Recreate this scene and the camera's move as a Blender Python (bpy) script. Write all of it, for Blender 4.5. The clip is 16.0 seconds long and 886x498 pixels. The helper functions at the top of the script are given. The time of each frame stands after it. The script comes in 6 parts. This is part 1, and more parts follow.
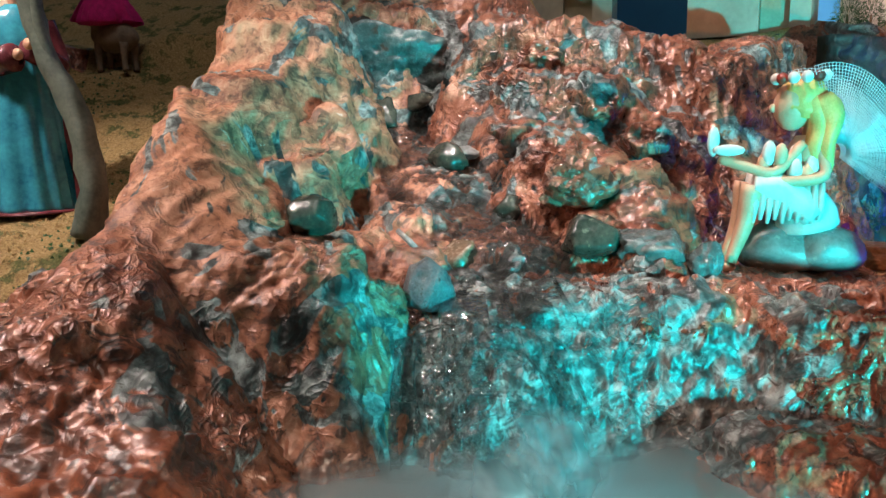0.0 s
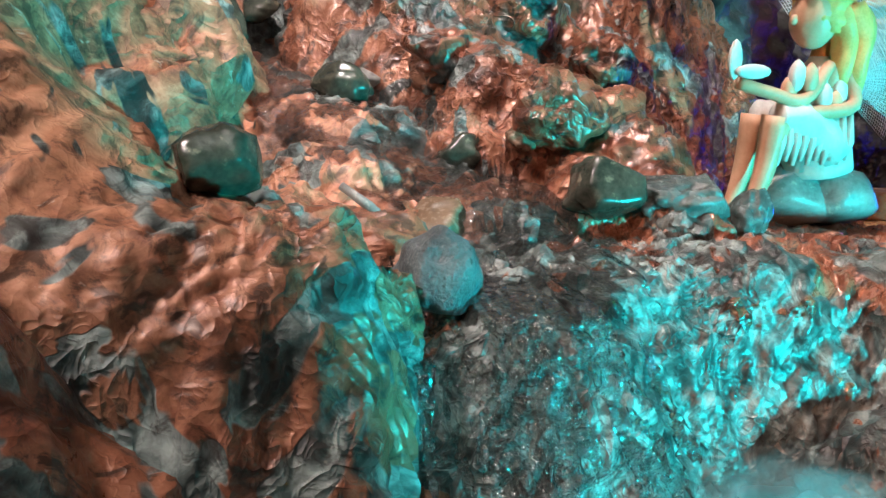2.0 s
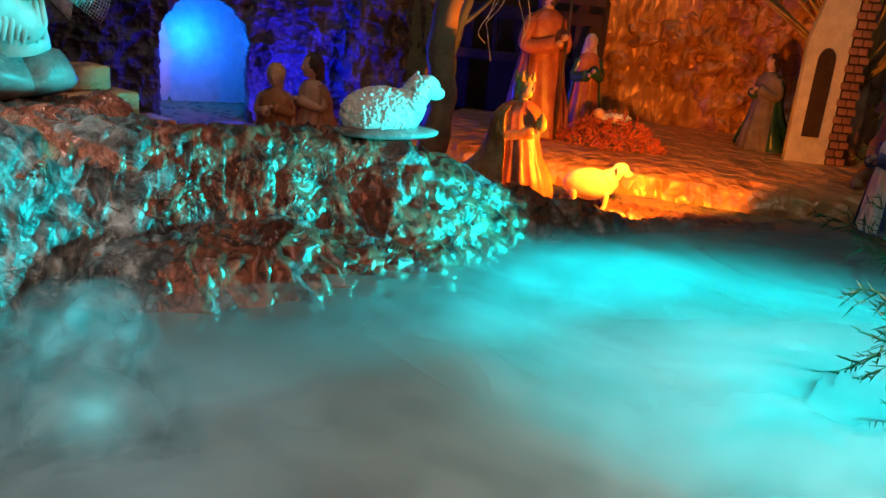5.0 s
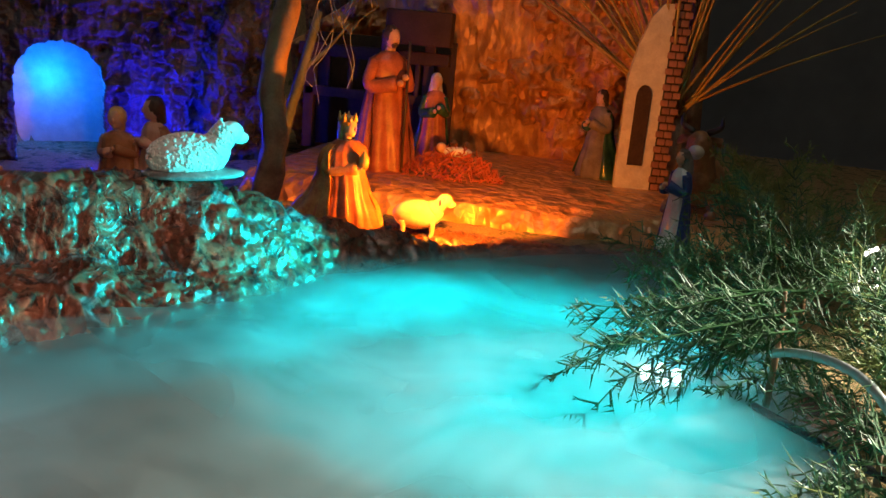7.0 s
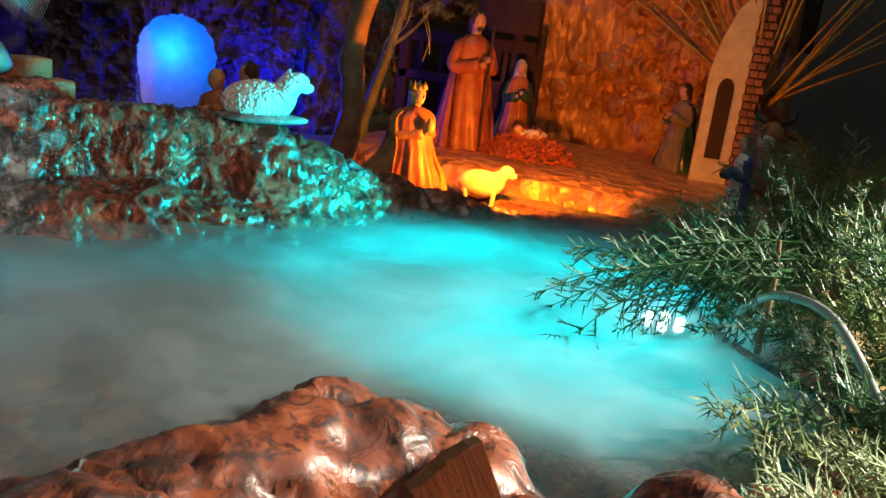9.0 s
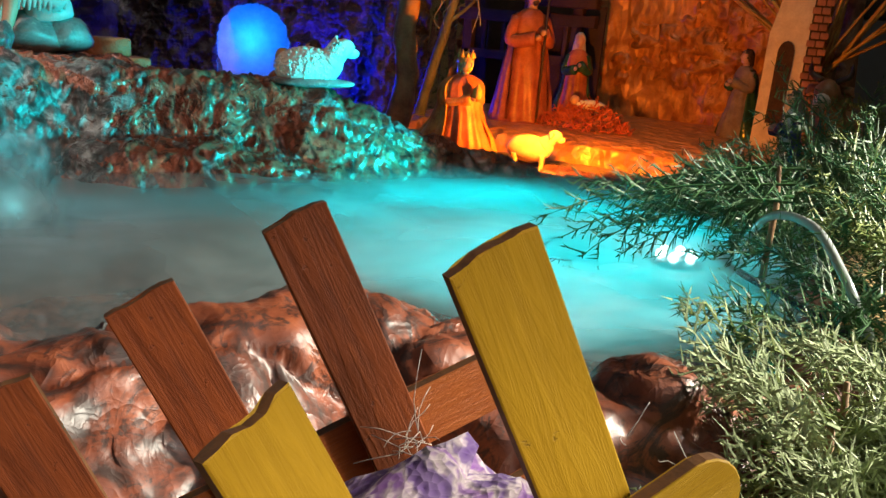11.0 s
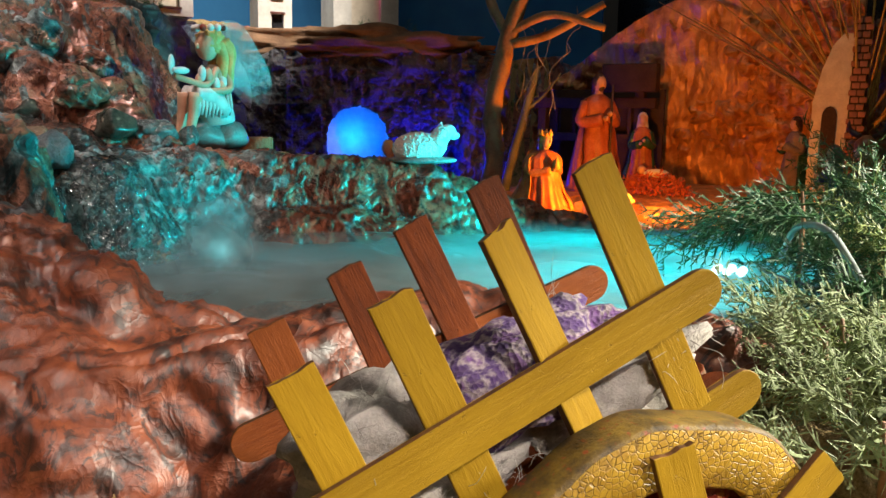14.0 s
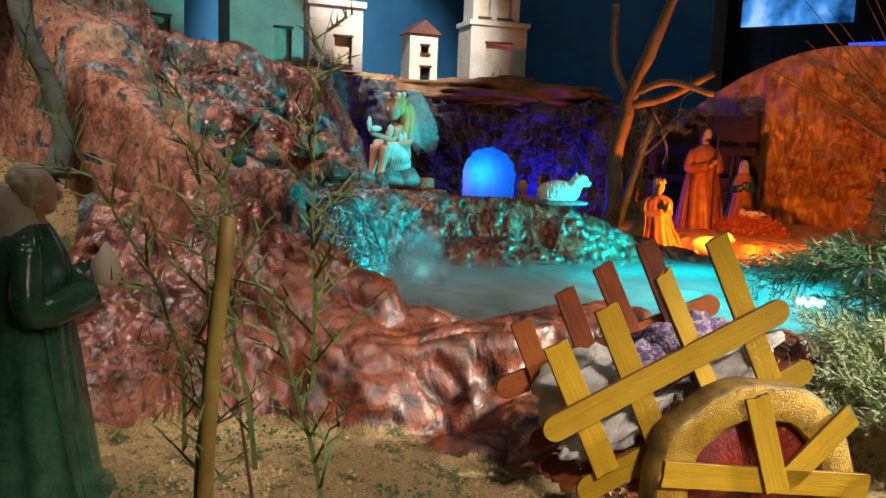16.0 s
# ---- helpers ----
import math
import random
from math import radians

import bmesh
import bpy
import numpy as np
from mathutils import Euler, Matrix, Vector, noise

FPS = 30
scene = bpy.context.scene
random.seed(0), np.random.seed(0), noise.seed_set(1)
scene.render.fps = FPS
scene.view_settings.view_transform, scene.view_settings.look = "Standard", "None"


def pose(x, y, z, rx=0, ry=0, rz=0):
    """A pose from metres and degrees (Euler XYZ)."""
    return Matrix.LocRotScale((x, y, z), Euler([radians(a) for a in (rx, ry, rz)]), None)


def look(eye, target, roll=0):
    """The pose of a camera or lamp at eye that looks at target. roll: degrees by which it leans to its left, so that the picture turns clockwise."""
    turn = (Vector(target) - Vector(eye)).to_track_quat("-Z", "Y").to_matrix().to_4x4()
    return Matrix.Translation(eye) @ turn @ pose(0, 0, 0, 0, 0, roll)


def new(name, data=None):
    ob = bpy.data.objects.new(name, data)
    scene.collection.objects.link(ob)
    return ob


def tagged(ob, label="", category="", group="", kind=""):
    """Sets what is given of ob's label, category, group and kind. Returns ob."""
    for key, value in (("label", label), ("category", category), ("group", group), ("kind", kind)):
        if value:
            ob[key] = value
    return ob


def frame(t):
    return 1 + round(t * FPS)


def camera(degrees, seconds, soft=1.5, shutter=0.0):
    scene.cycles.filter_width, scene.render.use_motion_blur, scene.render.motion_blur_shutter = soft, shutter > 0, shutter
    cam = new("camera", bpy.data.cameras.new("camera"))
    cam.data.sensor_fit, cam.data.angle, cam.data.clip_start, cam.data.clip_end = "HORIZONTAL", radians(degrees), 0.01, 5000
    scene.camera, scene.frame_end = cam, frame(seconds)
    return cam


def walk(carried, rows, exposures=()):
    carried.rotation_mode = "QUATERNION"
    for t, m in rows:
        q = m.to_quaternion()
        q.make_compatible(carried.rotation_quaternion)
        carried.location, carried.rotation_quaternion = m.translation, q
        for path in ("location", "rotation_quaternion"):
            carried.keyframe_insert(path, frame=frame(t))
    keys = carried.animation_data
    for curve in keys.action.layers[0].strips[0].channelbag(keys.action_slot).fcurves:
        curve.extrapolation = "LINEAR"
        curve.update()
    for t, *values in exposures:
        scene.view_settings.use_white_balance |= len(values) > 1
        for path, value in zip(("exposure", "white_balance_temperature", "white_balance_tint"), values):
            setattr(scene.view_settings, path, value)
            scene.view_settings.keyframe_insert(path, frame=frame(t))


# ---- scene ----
cam = camera(57.7, 16.0)
PATH = [
    (0, (0.0790, 0.0760, 0.2260), (-0.036, 2.044, -0.110), -0.4),
    (0.5, (0.0540, 0.1250, 0.2240), (0.004, 2.093, -0.128), -0.3),
    (1, (0.0250, 0.1720, 0.2200), (0.101, 2.136, -0.151), -0.2),
    (1.5, (-0.0080, 0.2230, 0.2070), (0.326, 2.157, -0.179), 0.4),
    (2, (-0.0390, 0.2560, 0.1950), (0.610, 2.103, -0.213), 1.1),
    (2.5, (-0.0620, 0.2740, 0.1830), (0.939, 1.952, -0.243), 1.8),
    (3, (-0.0720, 0.2730, 0.1780), (1.238, 1.701, -0.314), 2.5),
    (3.5, (-0.0830, 0.2670, 0.1790), (1.480, 1.396, -0.350), 3.5),
    (4, (-0.0910, 0.2460, 0.1790), (1.628, 1.104, -0.377), 4.7),
    (4.5, (-0.0930, 0.2330, 0.1840), (1.712, 0.873, -0.391), 5.0),
    (5, (-0.0960, 0.2170, 0.2040), (1.738, 0.739, -0.398), 5.3),
    (7.3, (-0.1249, 0.1183, 0.2264), (1.776, 0.462, -0.290), 5.0),
    (7.5, (-0.1275, 0.1117, 0.2265), (1.774, 0.466, -0.280), 4.9),
    (8, (-0.1429, 0.0939, 0.2180), (1.741, 0.548, -0.277), 5.6),
    (8.5, (-0.1595, 0.0761, 0.2081), (1.691, 0.644, -0.295), 6.5),
    (9, (-0.1495, 0.0606, 0.1983), (1.676, 0.691, -0.321), 7.2),
    (9.5, (-0.1651, 0.0273, 0.1901), (1.628, 0.726, -0.356), 7.3),
    (9.7, (-0.1659, 0.0254, 0.1869), (1.621, 0.733, -0.367), 7.9),
    (12, (-0.1794, -0.0219, 0.1752), (1.486, 0.953, -0.350), 0.9),
    (12.5, (-0.1977, -0.0275, 0.1773), (1.456, 0.980, -0.324), 0.1),
    (13, (-0.2272, -0.0322, 0.1663), (1.441, 0.979, -0.274), 0.3),
    (13.5, (-0.2602, -0.0357, 0.1644), (1.425, 0.977, -0.200), 0.7),
    (14, (-0.2999, -0.0490, 0.1613), (1.375, 0.996, -0.158), 1.0),
    (14.5, (-0.3451, -0.0729, 0.1687), (1.287, 1.044, -0.129), 0.9),
    (15, (-0.3828, -0.0997, 0.1741), (1.215, 1.069, -0.112), 1.1),
    (15.5, (-0.4356, -0.1128, 0.1826), (1.134, 1.094, -0.100), 1.3),
    (16, (-0.4964, -0.1092, 0.1973), (1.057, 1.119, -0.083), 2.3),
]


walk(cam, [(t, look(eye, target, roll)) for t, eye, target, roll in PATH], [(0, 0.35), (2.5, 0.40), (3.5, 0.15), (5, -0.30), (9.7, -0.30), (12, -0.40), (16, -0.40)])

# ---- world, lamps, exposure ----
world = bpy.data.worlds.new("room_air")
scene.world = world
world.use_nodes = True
world.node_tree.nodes["Background"].inputs["Color"].default_value = (0.75, 0.8, 1.0, 1)
world.node_tree.nodes["Background"].inputs["Strength"].default_value = 0.025


def lamp(name, kind, place, power, colour, size=0.02, target=None, angle=70, blend=0.5):
    data = bpy.data.lights.new(name, kind)
    data.energy, data.color = power, colour
    if kind == "AREA":
        data.shape, data.size = "DISK", size
    else:
        data.shadow_soft_size = size
    if kind == "SPOT":
        data.spot_size, data.spot_blend = radians(angle), blend
    ob = new(name, data)
    ob.matrix_world = look(place, target or (place[0], place[1], place[2] - 1))
    return ob


# unseen fill lamps added over the left side and behind the camera
lamp("ambient_fill", "AREA", (0.00, -0.10, 1.85), 5.0, (1.0, 0.92, 0.84), 0.8)
lamp("hill_fill", "SPOT", (0.02, 0.55, 1.05), 36.0, (1.0, 0.84, 0.78), 0.03, (0.15, 0.70, 0.21), 34, 0.6)
lamp("slope_fill", "SPOT", (-0.42, 0.40, 0.72), 19.0, (1.0, 0.82, 0.74), 0.03, (-0.18, 0.53, 0.16), 54, 0.7)
# reddish spot added to bring up the copper on the sheep's bank
lamp("bank_fill", "SPOT", (-0.38, -0.40, 0.60), 14.0, (1.0, 0.38, 0.20), 0.03, (0.29, 0.46, 0.11), 24, 0.8)
lamp("cart_fill", "SPOT", (-0.42, -0.42, 0.58), 34.0, (1.0, 0.86, 0.76), 0.05, (-0.23, 0.03, 0.02), 42, 0.8)
# spot added to brighten ferns and pale grass
lamp("fern_fill", "SPOT", (0.46, -0.58, 0.50), 135.0, (1.0, 0.92, 0.76), 0.03, (0.20, -0.12, 0.03), 44, 0.6)
# bluish spot added to brighten the mist plume
lamp("plume_fill", "SPOT", (0.03, 0.24, 0.80), 20.0, (0.62, 0.95, 1.0), 0.03, (0.10, 0.37, 0.08), 14, 0.9)
# cyan pond light: unseen spot added by the ferns, discs widening the leds' glow
lamp("cyan_fill", "SPOT", (0.430, 0.100, 0.105), 22.0, (0.0, 0.77, 0.83), 0.008, (0.265, 0.470, 0.125), 54, 0.15)
lamp("water_glow", "AREA", (0.330, 0.120, 0.034), 0.30, (0.0, 0.74, 0.76), 0.20, (0.330, 0.120, 1.0))
lamp("water_glow", "AREA", (0.300, 0.160, 0.033), 0.74, (0.0, 0.74, 0.76), 0.30, (0.300, 0.160, 1.0))
lamp("water_glow", "AREA", (0.205, 0.110, 0.034), 0.12, (0.0, 0.74, 0.76), 0.15, (0.205, 0.110, 1.0))
# mist maker with its own led
lamp("mist_maker_glow", "POINT", (0.098, 0.385, 0.066), 0.010, (0.25, 0.85, 0.85), 0.004)
# lamp behind the arched door of the grotto, and a blue bulb on the grotto floor
lamp("door_glow", "POINT", (0.80, 0.825, 0.125), 0.55, (0.002, 0.13, 1.0), 0.02)
lamp("grotto_glow", "POINT", (0.735, 0.640, 0.100), 1.5, (0.003, 0.012, 1.0), 0.01)
# small orange bulb in front of the stable
lamp("stable_glow", "SPOT", (0.550, 0.240, 0.105), 3.8, (1.0, 0.25, 0.010), 0.005, (0.740, 0.390, 0.120), 165, 0.2)
# pink lamp inside the tower house
lamp("house_glow", "POINT", (0.90, 0.86, 0.38), 0.06, (1.0, 0.15, 0.4), 0.01)
# unseen spot added to brighten the houses and the backcloth
lamp("village_fill", "SPOT", (0.40, 0.55, 0.72), 44.0, (1.0, 0.92, 0.86), 0.02, (0.66, 1.02, 0.42), 54, 0.5)

# ---- numeric noise for shaping rock ----


def hashed(ix, iy, iz, seed):
    h = (ix.astype(np.int64) * 374761393 + iy.astype(np.int64) * 668265263 + iz.astype(np.int64) * 2147483647 + seed * 974711) & 0xFFFFFFFF
    h = ((h ^ (h >> 13)) * 1274126177) & 0xFFFFFFFF
    h = ((h ^ (h >> 16)) * 2246822519) & 0xFFFFFFFF
    return ((h ^ (h >> 15)) & 0xFFFFFF) / float(0xFFFFFF)


def vnoise(p, seed=0):
    """Smooth noise in -1..1 at points p (n, 3)."""
    i = np.floor(p)
    f = p - i
    f = f * f * f * (f * (f * 6 - 15) + 10)
    i = i.astype(np.int64)
    out = 0
    for dx in (0, 1):
        wx = f[:, 0] if dx else 1 - f[:, 0]
        for dy in (0, 1):
            wy = f[:, 1] if dy else 1 - f[:, 1]
            for dz in (0, 1):
                wz = f[:, 2] if dz else 1 - f[:, 2]
                out = out + wx * wy * wz * hashed(i[:, 0] + dx, i[:, 1] + dy, i[:, 2] + dz, seed)
    return out * 2 - 1


def fbm(p, octaves=4, seed=0):
    total, amp = 0, 1.0
    for k in range(octaves):
        total = total + amp * vnoise(p * 2 ** k + 17.3 * k, seed + k)
        amp *= 0.5
    return total


def ridged(p, octaves=3, seed=0):
    total, amp = 0, 1.0
    for k in range(octaves):
        total = total + amp * (1 - 2 * np.abs(vnoise(p * 2 ** k + 9.1 * k, seed + k)))
        amp *= 0.5
    return total


def cells(p, seed=0):
    """Distances to the nearest and second nearest of scattered points."""
    i = np.floor(p).astype(np.int64)
    d1 = np.full(len(p), 9.0)
    d2 = np.full(len(p), 9.0)
    for dx in (-1, 0, 1):
        for dy in (-1, 0, 1):
            for dz in (-1, 0, 1):
                c = i + np.array((dx, dy, dz))
                q = c + np.stack([hashed(c[:, 0], c[:, 1], c[:, 2], seed + s) for s in (1, 2, 3)], 1)
                d = np.sqrt(((p - q) ** 2).sum(1))
                d2 = np.minimum(d2, np.maximum(d1, d))
                d1 = np.minimum(d1, d)
    return d1, d2


def step(a, b, v):
    u = np.clip((v - a) / (b - a), 0, 1)
    return u * u * (3 - 2 * u)


# ---- materials ----


class Nodes:
    def __init__(self, name):
        self.m = bpy.data.materials.new(name)
        self.m.use_nodes = True
        self.t = self.m.node_tree
        self.t.nodes.clear()
        self.out = self.t.nodes.new("ShaderNodeOutputMaterial")

    def add(self, kind, inputs=()):
        n = self.t.nodes.new(kind)
        for k, v in dict(inputs).items():
            if isinstance(v, bpy.types.NodeSocket):
                self.t.links.new(v, n.inputs[k])
            else:
                n.inputs[k].default_value = v
        return n

    def link(self, a, b):
        self.t.links.new(a, b)

    def coord(self):
        return self.add("ShaderNodeTexCoord").outputs["Object"]

    def noise(self, vec, scale, detail=5.0, rough=0.6, distort=0.0):
        return self.add("ShaderNodeTexNoise", {"Vector": vec, "Scale": scale, "Detail": detail, "Roughness": rough, "Distortion": distort}).outputs["Fac"]

    def ramp(self, fac, stops):
        n = self.add("ShaderNodeValToRGB", {"Fac": fac})
        e = n.color_ramp.elements
        while len(e) < len(stops):
            e.new(0.5)
        for el, (pos, col) in zip(e, stops):
            el.position = pos
            el.color = (*col, 1) if len(col) == 3 else col
        return n.outputs["Color"]

    def mix(self, fac, a, b, blend="MIX"):
        n = self.add("ShaderNodeMix")
        n.data_type, n.blend_type = "RGBA", blend
        for sock, v in ((n.inputs[0], fac), (n.inputs[6], a), (n.inputs[7], b)):
            if isinstance(v, bpy.types.NodeSocket):
                self.link(v, sock)
            else:
                sock.default_value = v if isinstance(v, float) else (*v, 1)
        return n.outputs[2]

    def math(self, op, a, b=0.0, clamp=False):
        n = self.add("ShaderNodeMath")
        n.operation, n.use_clamp = op, clamp
        for sock, v in ((n.inputs[0], a), (n.inputs[1], b)):
            if isinstance(v, bpy.types.NodeSocket):
                self.link(v, sock)
            else:
                sock.default_value = v
        return n.outputs[0]

    def bump(self, height, strength, distance, normal=None):
        ins = {"Height": height, "Strength": strength, "Distance": distance}
        if normal is not None:
            ins["Normal"] = normal
        return self.add("ShaderNodeBump", ins).outputs["Normal"]

    def surface(self, **inputs):
        b = self.add("ShaderNodeBsdfPrincipled", {k.replace("_", " "): v for k, v in inputs.items()})
        self.link(b.outputs[0], self.out.inputs[0])
        return self.m


def painted(name, dark, light, scale=150.0, rough=0.5, bump=0.3, depth=0.0008, wear=None, metal=0.0, random_tint=0.0):
    """Hand-painted surface: two tones mixed by coarse and fine noise, uneven gloss, brush relief."""
    n = Nodes(name)
    v = n.coord()
    coarse = n.noise(v, scale * 0.35, 4.0)
    fine = n.noise(v, scale * 3.0, 4.0)
    fac = n.math("ADD", n.math("MULTIPLY", coarse, 0.7), n.math("MULTIPLY", fine, 0.3))
    col = n.ramp(fac, [(0.36, dark), (0.64, light)])
    if wear:
        col = n.mix(n.ramp(n.noise(v, scale * 1.3, 6.0), [(0.60, (0, 0, 0)), (0.68, (1, 1, 1))]), col, wear)
    if random_tint:
        r = n.add("ShaderNodeObjectInfo").outputs["Random"]
        hsv = n.add("ShaderNodeHueSaturation", {"Color": col, "Value": n.math("ADD", n.math("MULTIPLY", r, random_tint), 1.0 - random_tint / 2)})
        col = hsv.outputs[0]
    gloss = n.math("ADD", n.math("MULTIPLY", fine, 0.3), rough - 0.15)
    return n.surface(Base_Color=col, Roughness=gloss, Metallic=metal, Normal=n.bump(fac, bump, depth))


def rock_material():
    """Crumpled paper painted copper brown over bare grey, tan on the dry slope."""
    n = Nodes("painted_rock")
    v = n.add("ShaderNodeNewGeometry").outputs["Position"]
    reader = n.add("ShaderNodeAttribute")
    reader.attribute_name = "lime"
    lime = reader.outputs["Fac"]
    big = n.noise(v, 11.0, 4.0, 0.55, 0.6)
    mid = n.noise(v, 34.0, 5.0, 0.60, 1.2)
    small = n.noise(v, 150.0, 5.0, 0.65, 0.8)
    fine = n.noise(v, 430.0, 4.0, 0.65)
    tone = n.math("ADD", n.math("MULTIPLY", mid, 0.65), n.math("MULTIPLY", small, 0.35))
    copper = n.ramp(tone, [(0.36, (0.060, 0.024, 0.016)), (0.46, (0.185, 0.064, 0.038)), (0.56, (0.34, 0.130, 0.076)), (0.66, (0.50, 0.245, 0.160))])
    place = n.add("ShaderNodeSeparateXYZ", {"Vector": v})
    west = n.math("MULTIPLY", n.math("SUBTRACT", 0.10, place.outputs[0]), 6.0, True)
    north = n.math("MULTIPLY", n.math("SUBTRACT", place.outputs[1], 0.42), 14.0, True)
    dry = n.math("MULTIPLY", n.math("MULTIPLY", west, north), n.math("MULTIPLY", n.math("ADD", place.outputs[0], 0.165), 30.0, True))
    tan = n.ramp(n.math("ADD", n.math("MULTIPLY", big, 0.7), n.math("MULTIPLY", small, 0.3)), [(0.38, (0, 0, 0)), (0.54, (1, 1, 1))])
    col = n.mix(n.math("MULTIPLY", tan, n.math("MULTIPLY", dry, 0.9)), copper, n.ramp(tone, [(0.34, (0.22, 0.090, 0.052)), (0.48, (0.47, 0.225, 0.132)), (0.64, (0.66, 0.38, 0.25))]))
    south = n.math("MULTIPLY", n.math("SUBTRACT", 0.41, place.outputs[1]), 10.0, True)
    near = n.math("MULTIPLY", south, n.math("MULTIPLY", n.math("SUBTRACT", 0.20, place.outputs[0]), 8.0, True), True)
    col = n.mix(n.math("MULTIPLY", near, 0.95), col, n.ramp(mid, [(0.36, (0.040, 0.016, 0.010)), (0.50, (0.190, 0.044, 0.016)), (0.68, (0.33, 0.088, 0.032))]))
    # bare grey paper between the dabs of paint, most of it where water runs
    g = n.noise(v, 19.0, 3.2, 0.54, 1.6)
    g = n.math("ADD", g, n.math("SUBTRACT", n.math("MULTIPLY", lime, 0.24), n.math("MULTIPLY", dry, 0.03)))
    grey = n.ramp(g, [(0.555, (0, 0, 0)), (0.575, (1, 1, 1))])
    bare = n.ramp(n.noise(v, 60.0, 5.0, 0.62, 0.8), [(0.38, (0.016, 0.020, 0.020)), (0.50, (0.085, 0.106, 0.105)), (0.66, (0.33, 0.39, 0.385))])
    col = n.mix(grey, col, bare)
    pale = n.ramp(n.noise(v, 80.0, 4.0, 0.6, 1.0), [(0.68, (0, 0, 0)), (0.71, (1, 1, 1))])
    col = n.mix(n.math("MULTIPLY", pale, n.math("SUBTRACT", 0.6, n.math("MULTIPLY", near, 0.5))), col, (0.60, 0.50, 0.44))
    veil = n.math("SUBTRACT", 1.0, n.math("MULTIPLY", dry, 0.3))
    # dark noise patches: dirt, and the darkness of crevices put into the colour
    dirt_shade = n.ramp(n.noise(v, 50.0, 6.0, 0.68, 2.2), [(0.40, (1, 1, 1)), (0.48, (0, 0, 0))])
    col = n.mix(n.math("MULTIPLY", dirt_shade, n.math("MULTIPLY", veil, 0.85)), col, (0.026, 0.016, 0.014))
    rough = n.math("SUBTRACT", n.math("ADD", n.math("MULTIPLY", small, 0.34), n.math("ADD", 0.15, n.math("MULTIPLY", dry, 0.28))), n.math("SUBTRACT", n.math("MULTIPLY", lime, 0.08), n.math("MULTIPLY", near, 0.08)))
    rough = n.math("ADD", rough, n.math("MULTIPLY", grey, 0.16))
    metal = n.math("MULTIPLY", n.math("SUBTRACT", n.math("SUBTRACT", 1.0, grey), n.math("ADD", dry, near), True), 0.22)
    fold = n.math("ABSOLUTE", n.math("SUBTRACT", n.noise(v, 72.0, 2.0, 0.5, 0.9), 0.5))
    fold = n.math("POWER", n.math("SUBTRACT", 1.0, n.math("MULTIPLY", fold, 2.6), True), 6.0)
    crease = n.math("ABSOLUTE", n.math("SUBTRACT", n.noise(v, 170.0, 2.0, 0.5, 0.9), 0.5))
    crease = n.math("POWER", n.math("SUBTRACT", 1.0, n.math("MULTIPLY", crease, 2.6), True), 5.0)
    h = n.math("ADD", n.math("ADD", n.math("MULTIPLY", fold, 0.30), n.math("MULTIPLY", crease, 0.09)), n.math("ADD", n.math("MULTIPLY", small, 0.11), n.math("ADD", n.math("MULTIPLY", fine, 0.03), n.math("MULTIPLY", grey, -0.14))))
    calm = n.math("ADD", 0.30, n.math("MULTIPLY", n.ramp(n.noise(v, 18.0, 3.0, 0.5), [(0.42, (0, 0, 0)), (0.58, (1, 1, 1))]), 0.70))
    bank = n.math("MULTIPLY", n.math("MULTIPLY", n.math("SUBTRACT", place.outputs[0], 0.18), 10.0, True), n.math("MULTIPLY", n.math("SUBTRACT", 0.56, place.outputs[1]), 10.0, True))
    calm = n.math("MULTIPLY", calm, n.math("SUBTRACT", 1.0, n.math("MULTIPLY", bank, 0.4)))
    return n.surface(Base_Color=col, Roughness=rough, Specular_IOR_Level=n.math("SUBTRACT", 0.75, n.math("MULTIPLY", dry, 0.45)), Metallic=metal, Normal=n.bump(h, n.math("MULTIPLY", calm, n.math("SUBTRACT", n.math("SUBTRACT", 1.0, n.math("MULTIPLY", near, 0.70)), n.math("MULTIPLY", dry, 0.55))), 0.0048))


def foil_material():
    """Crumpled brown paper with sharp facets that catch the light."""
    n = Nodes("crumpled_paper")
    v = n.coord()
    tone = n.noise(v, 30.0, 5.0, 0.6, 0.8)
    col = n.ramp(tone, [(0.34, (0.44, 0.17, 0.05)), (0.66, (0.84, 0.44, 0.16))])
    m = n.add("ShaderNodeMapping", {"Vector": v})
    m.inputs["Scale"].default_value = (1, 1, 0.45)
    m.inputs["Rotation"].default_value = (0.7, 0, 0)
    crease = n.noise(m.outputs[0], 30.0, 3.0, 0.5)
    cell = n.add("ShaderNodeTexVoronoi", {"Vector": m.outputs[0], "Scale": 75.0}).outputs["Distance"]
    h = n.math("ADD", n.math("MULTIPLY", crease, 2.0), n.math("MULTIPLY", cell, 0.5))
    return n.surface(Base_Color=col, Roughness=0.36, Specular_IOR_Level=0.7, Metallic=0.15, Normal=n.bump(h, 1.0, 0.010))


def sand_material():
    n = Nodes("sawdust_ground")
    v = n.coord()
    mid = n.noise(v, 45.0, 5.0, 0.7)
    fine = n.noise(v, 600.0, 6.0, 0.75)
    col = n.ramp(fine, [(0.30, (0.13, 0.085, 0.032)), (0.50, (0.38, 0.26, 0.11)), (0.68, (0.60, 0.44, 0.21))])
    moss = n.ramp(mid, [(0.52, (0, 0, 0)), (0.60, (1, 1, 1))])
    col = n.mix(n.math("MULTIPLY", moss, 0.85), col, n.ramp(fine, [(0.3, (0.015, 0.03, 0.008)), (0.7, (0.09, 0.14, 0.03))]))
    return n.surface(Base_Color=col, Roughness=0.9, Normal=n.bump(fine, 1.0, 0.002))


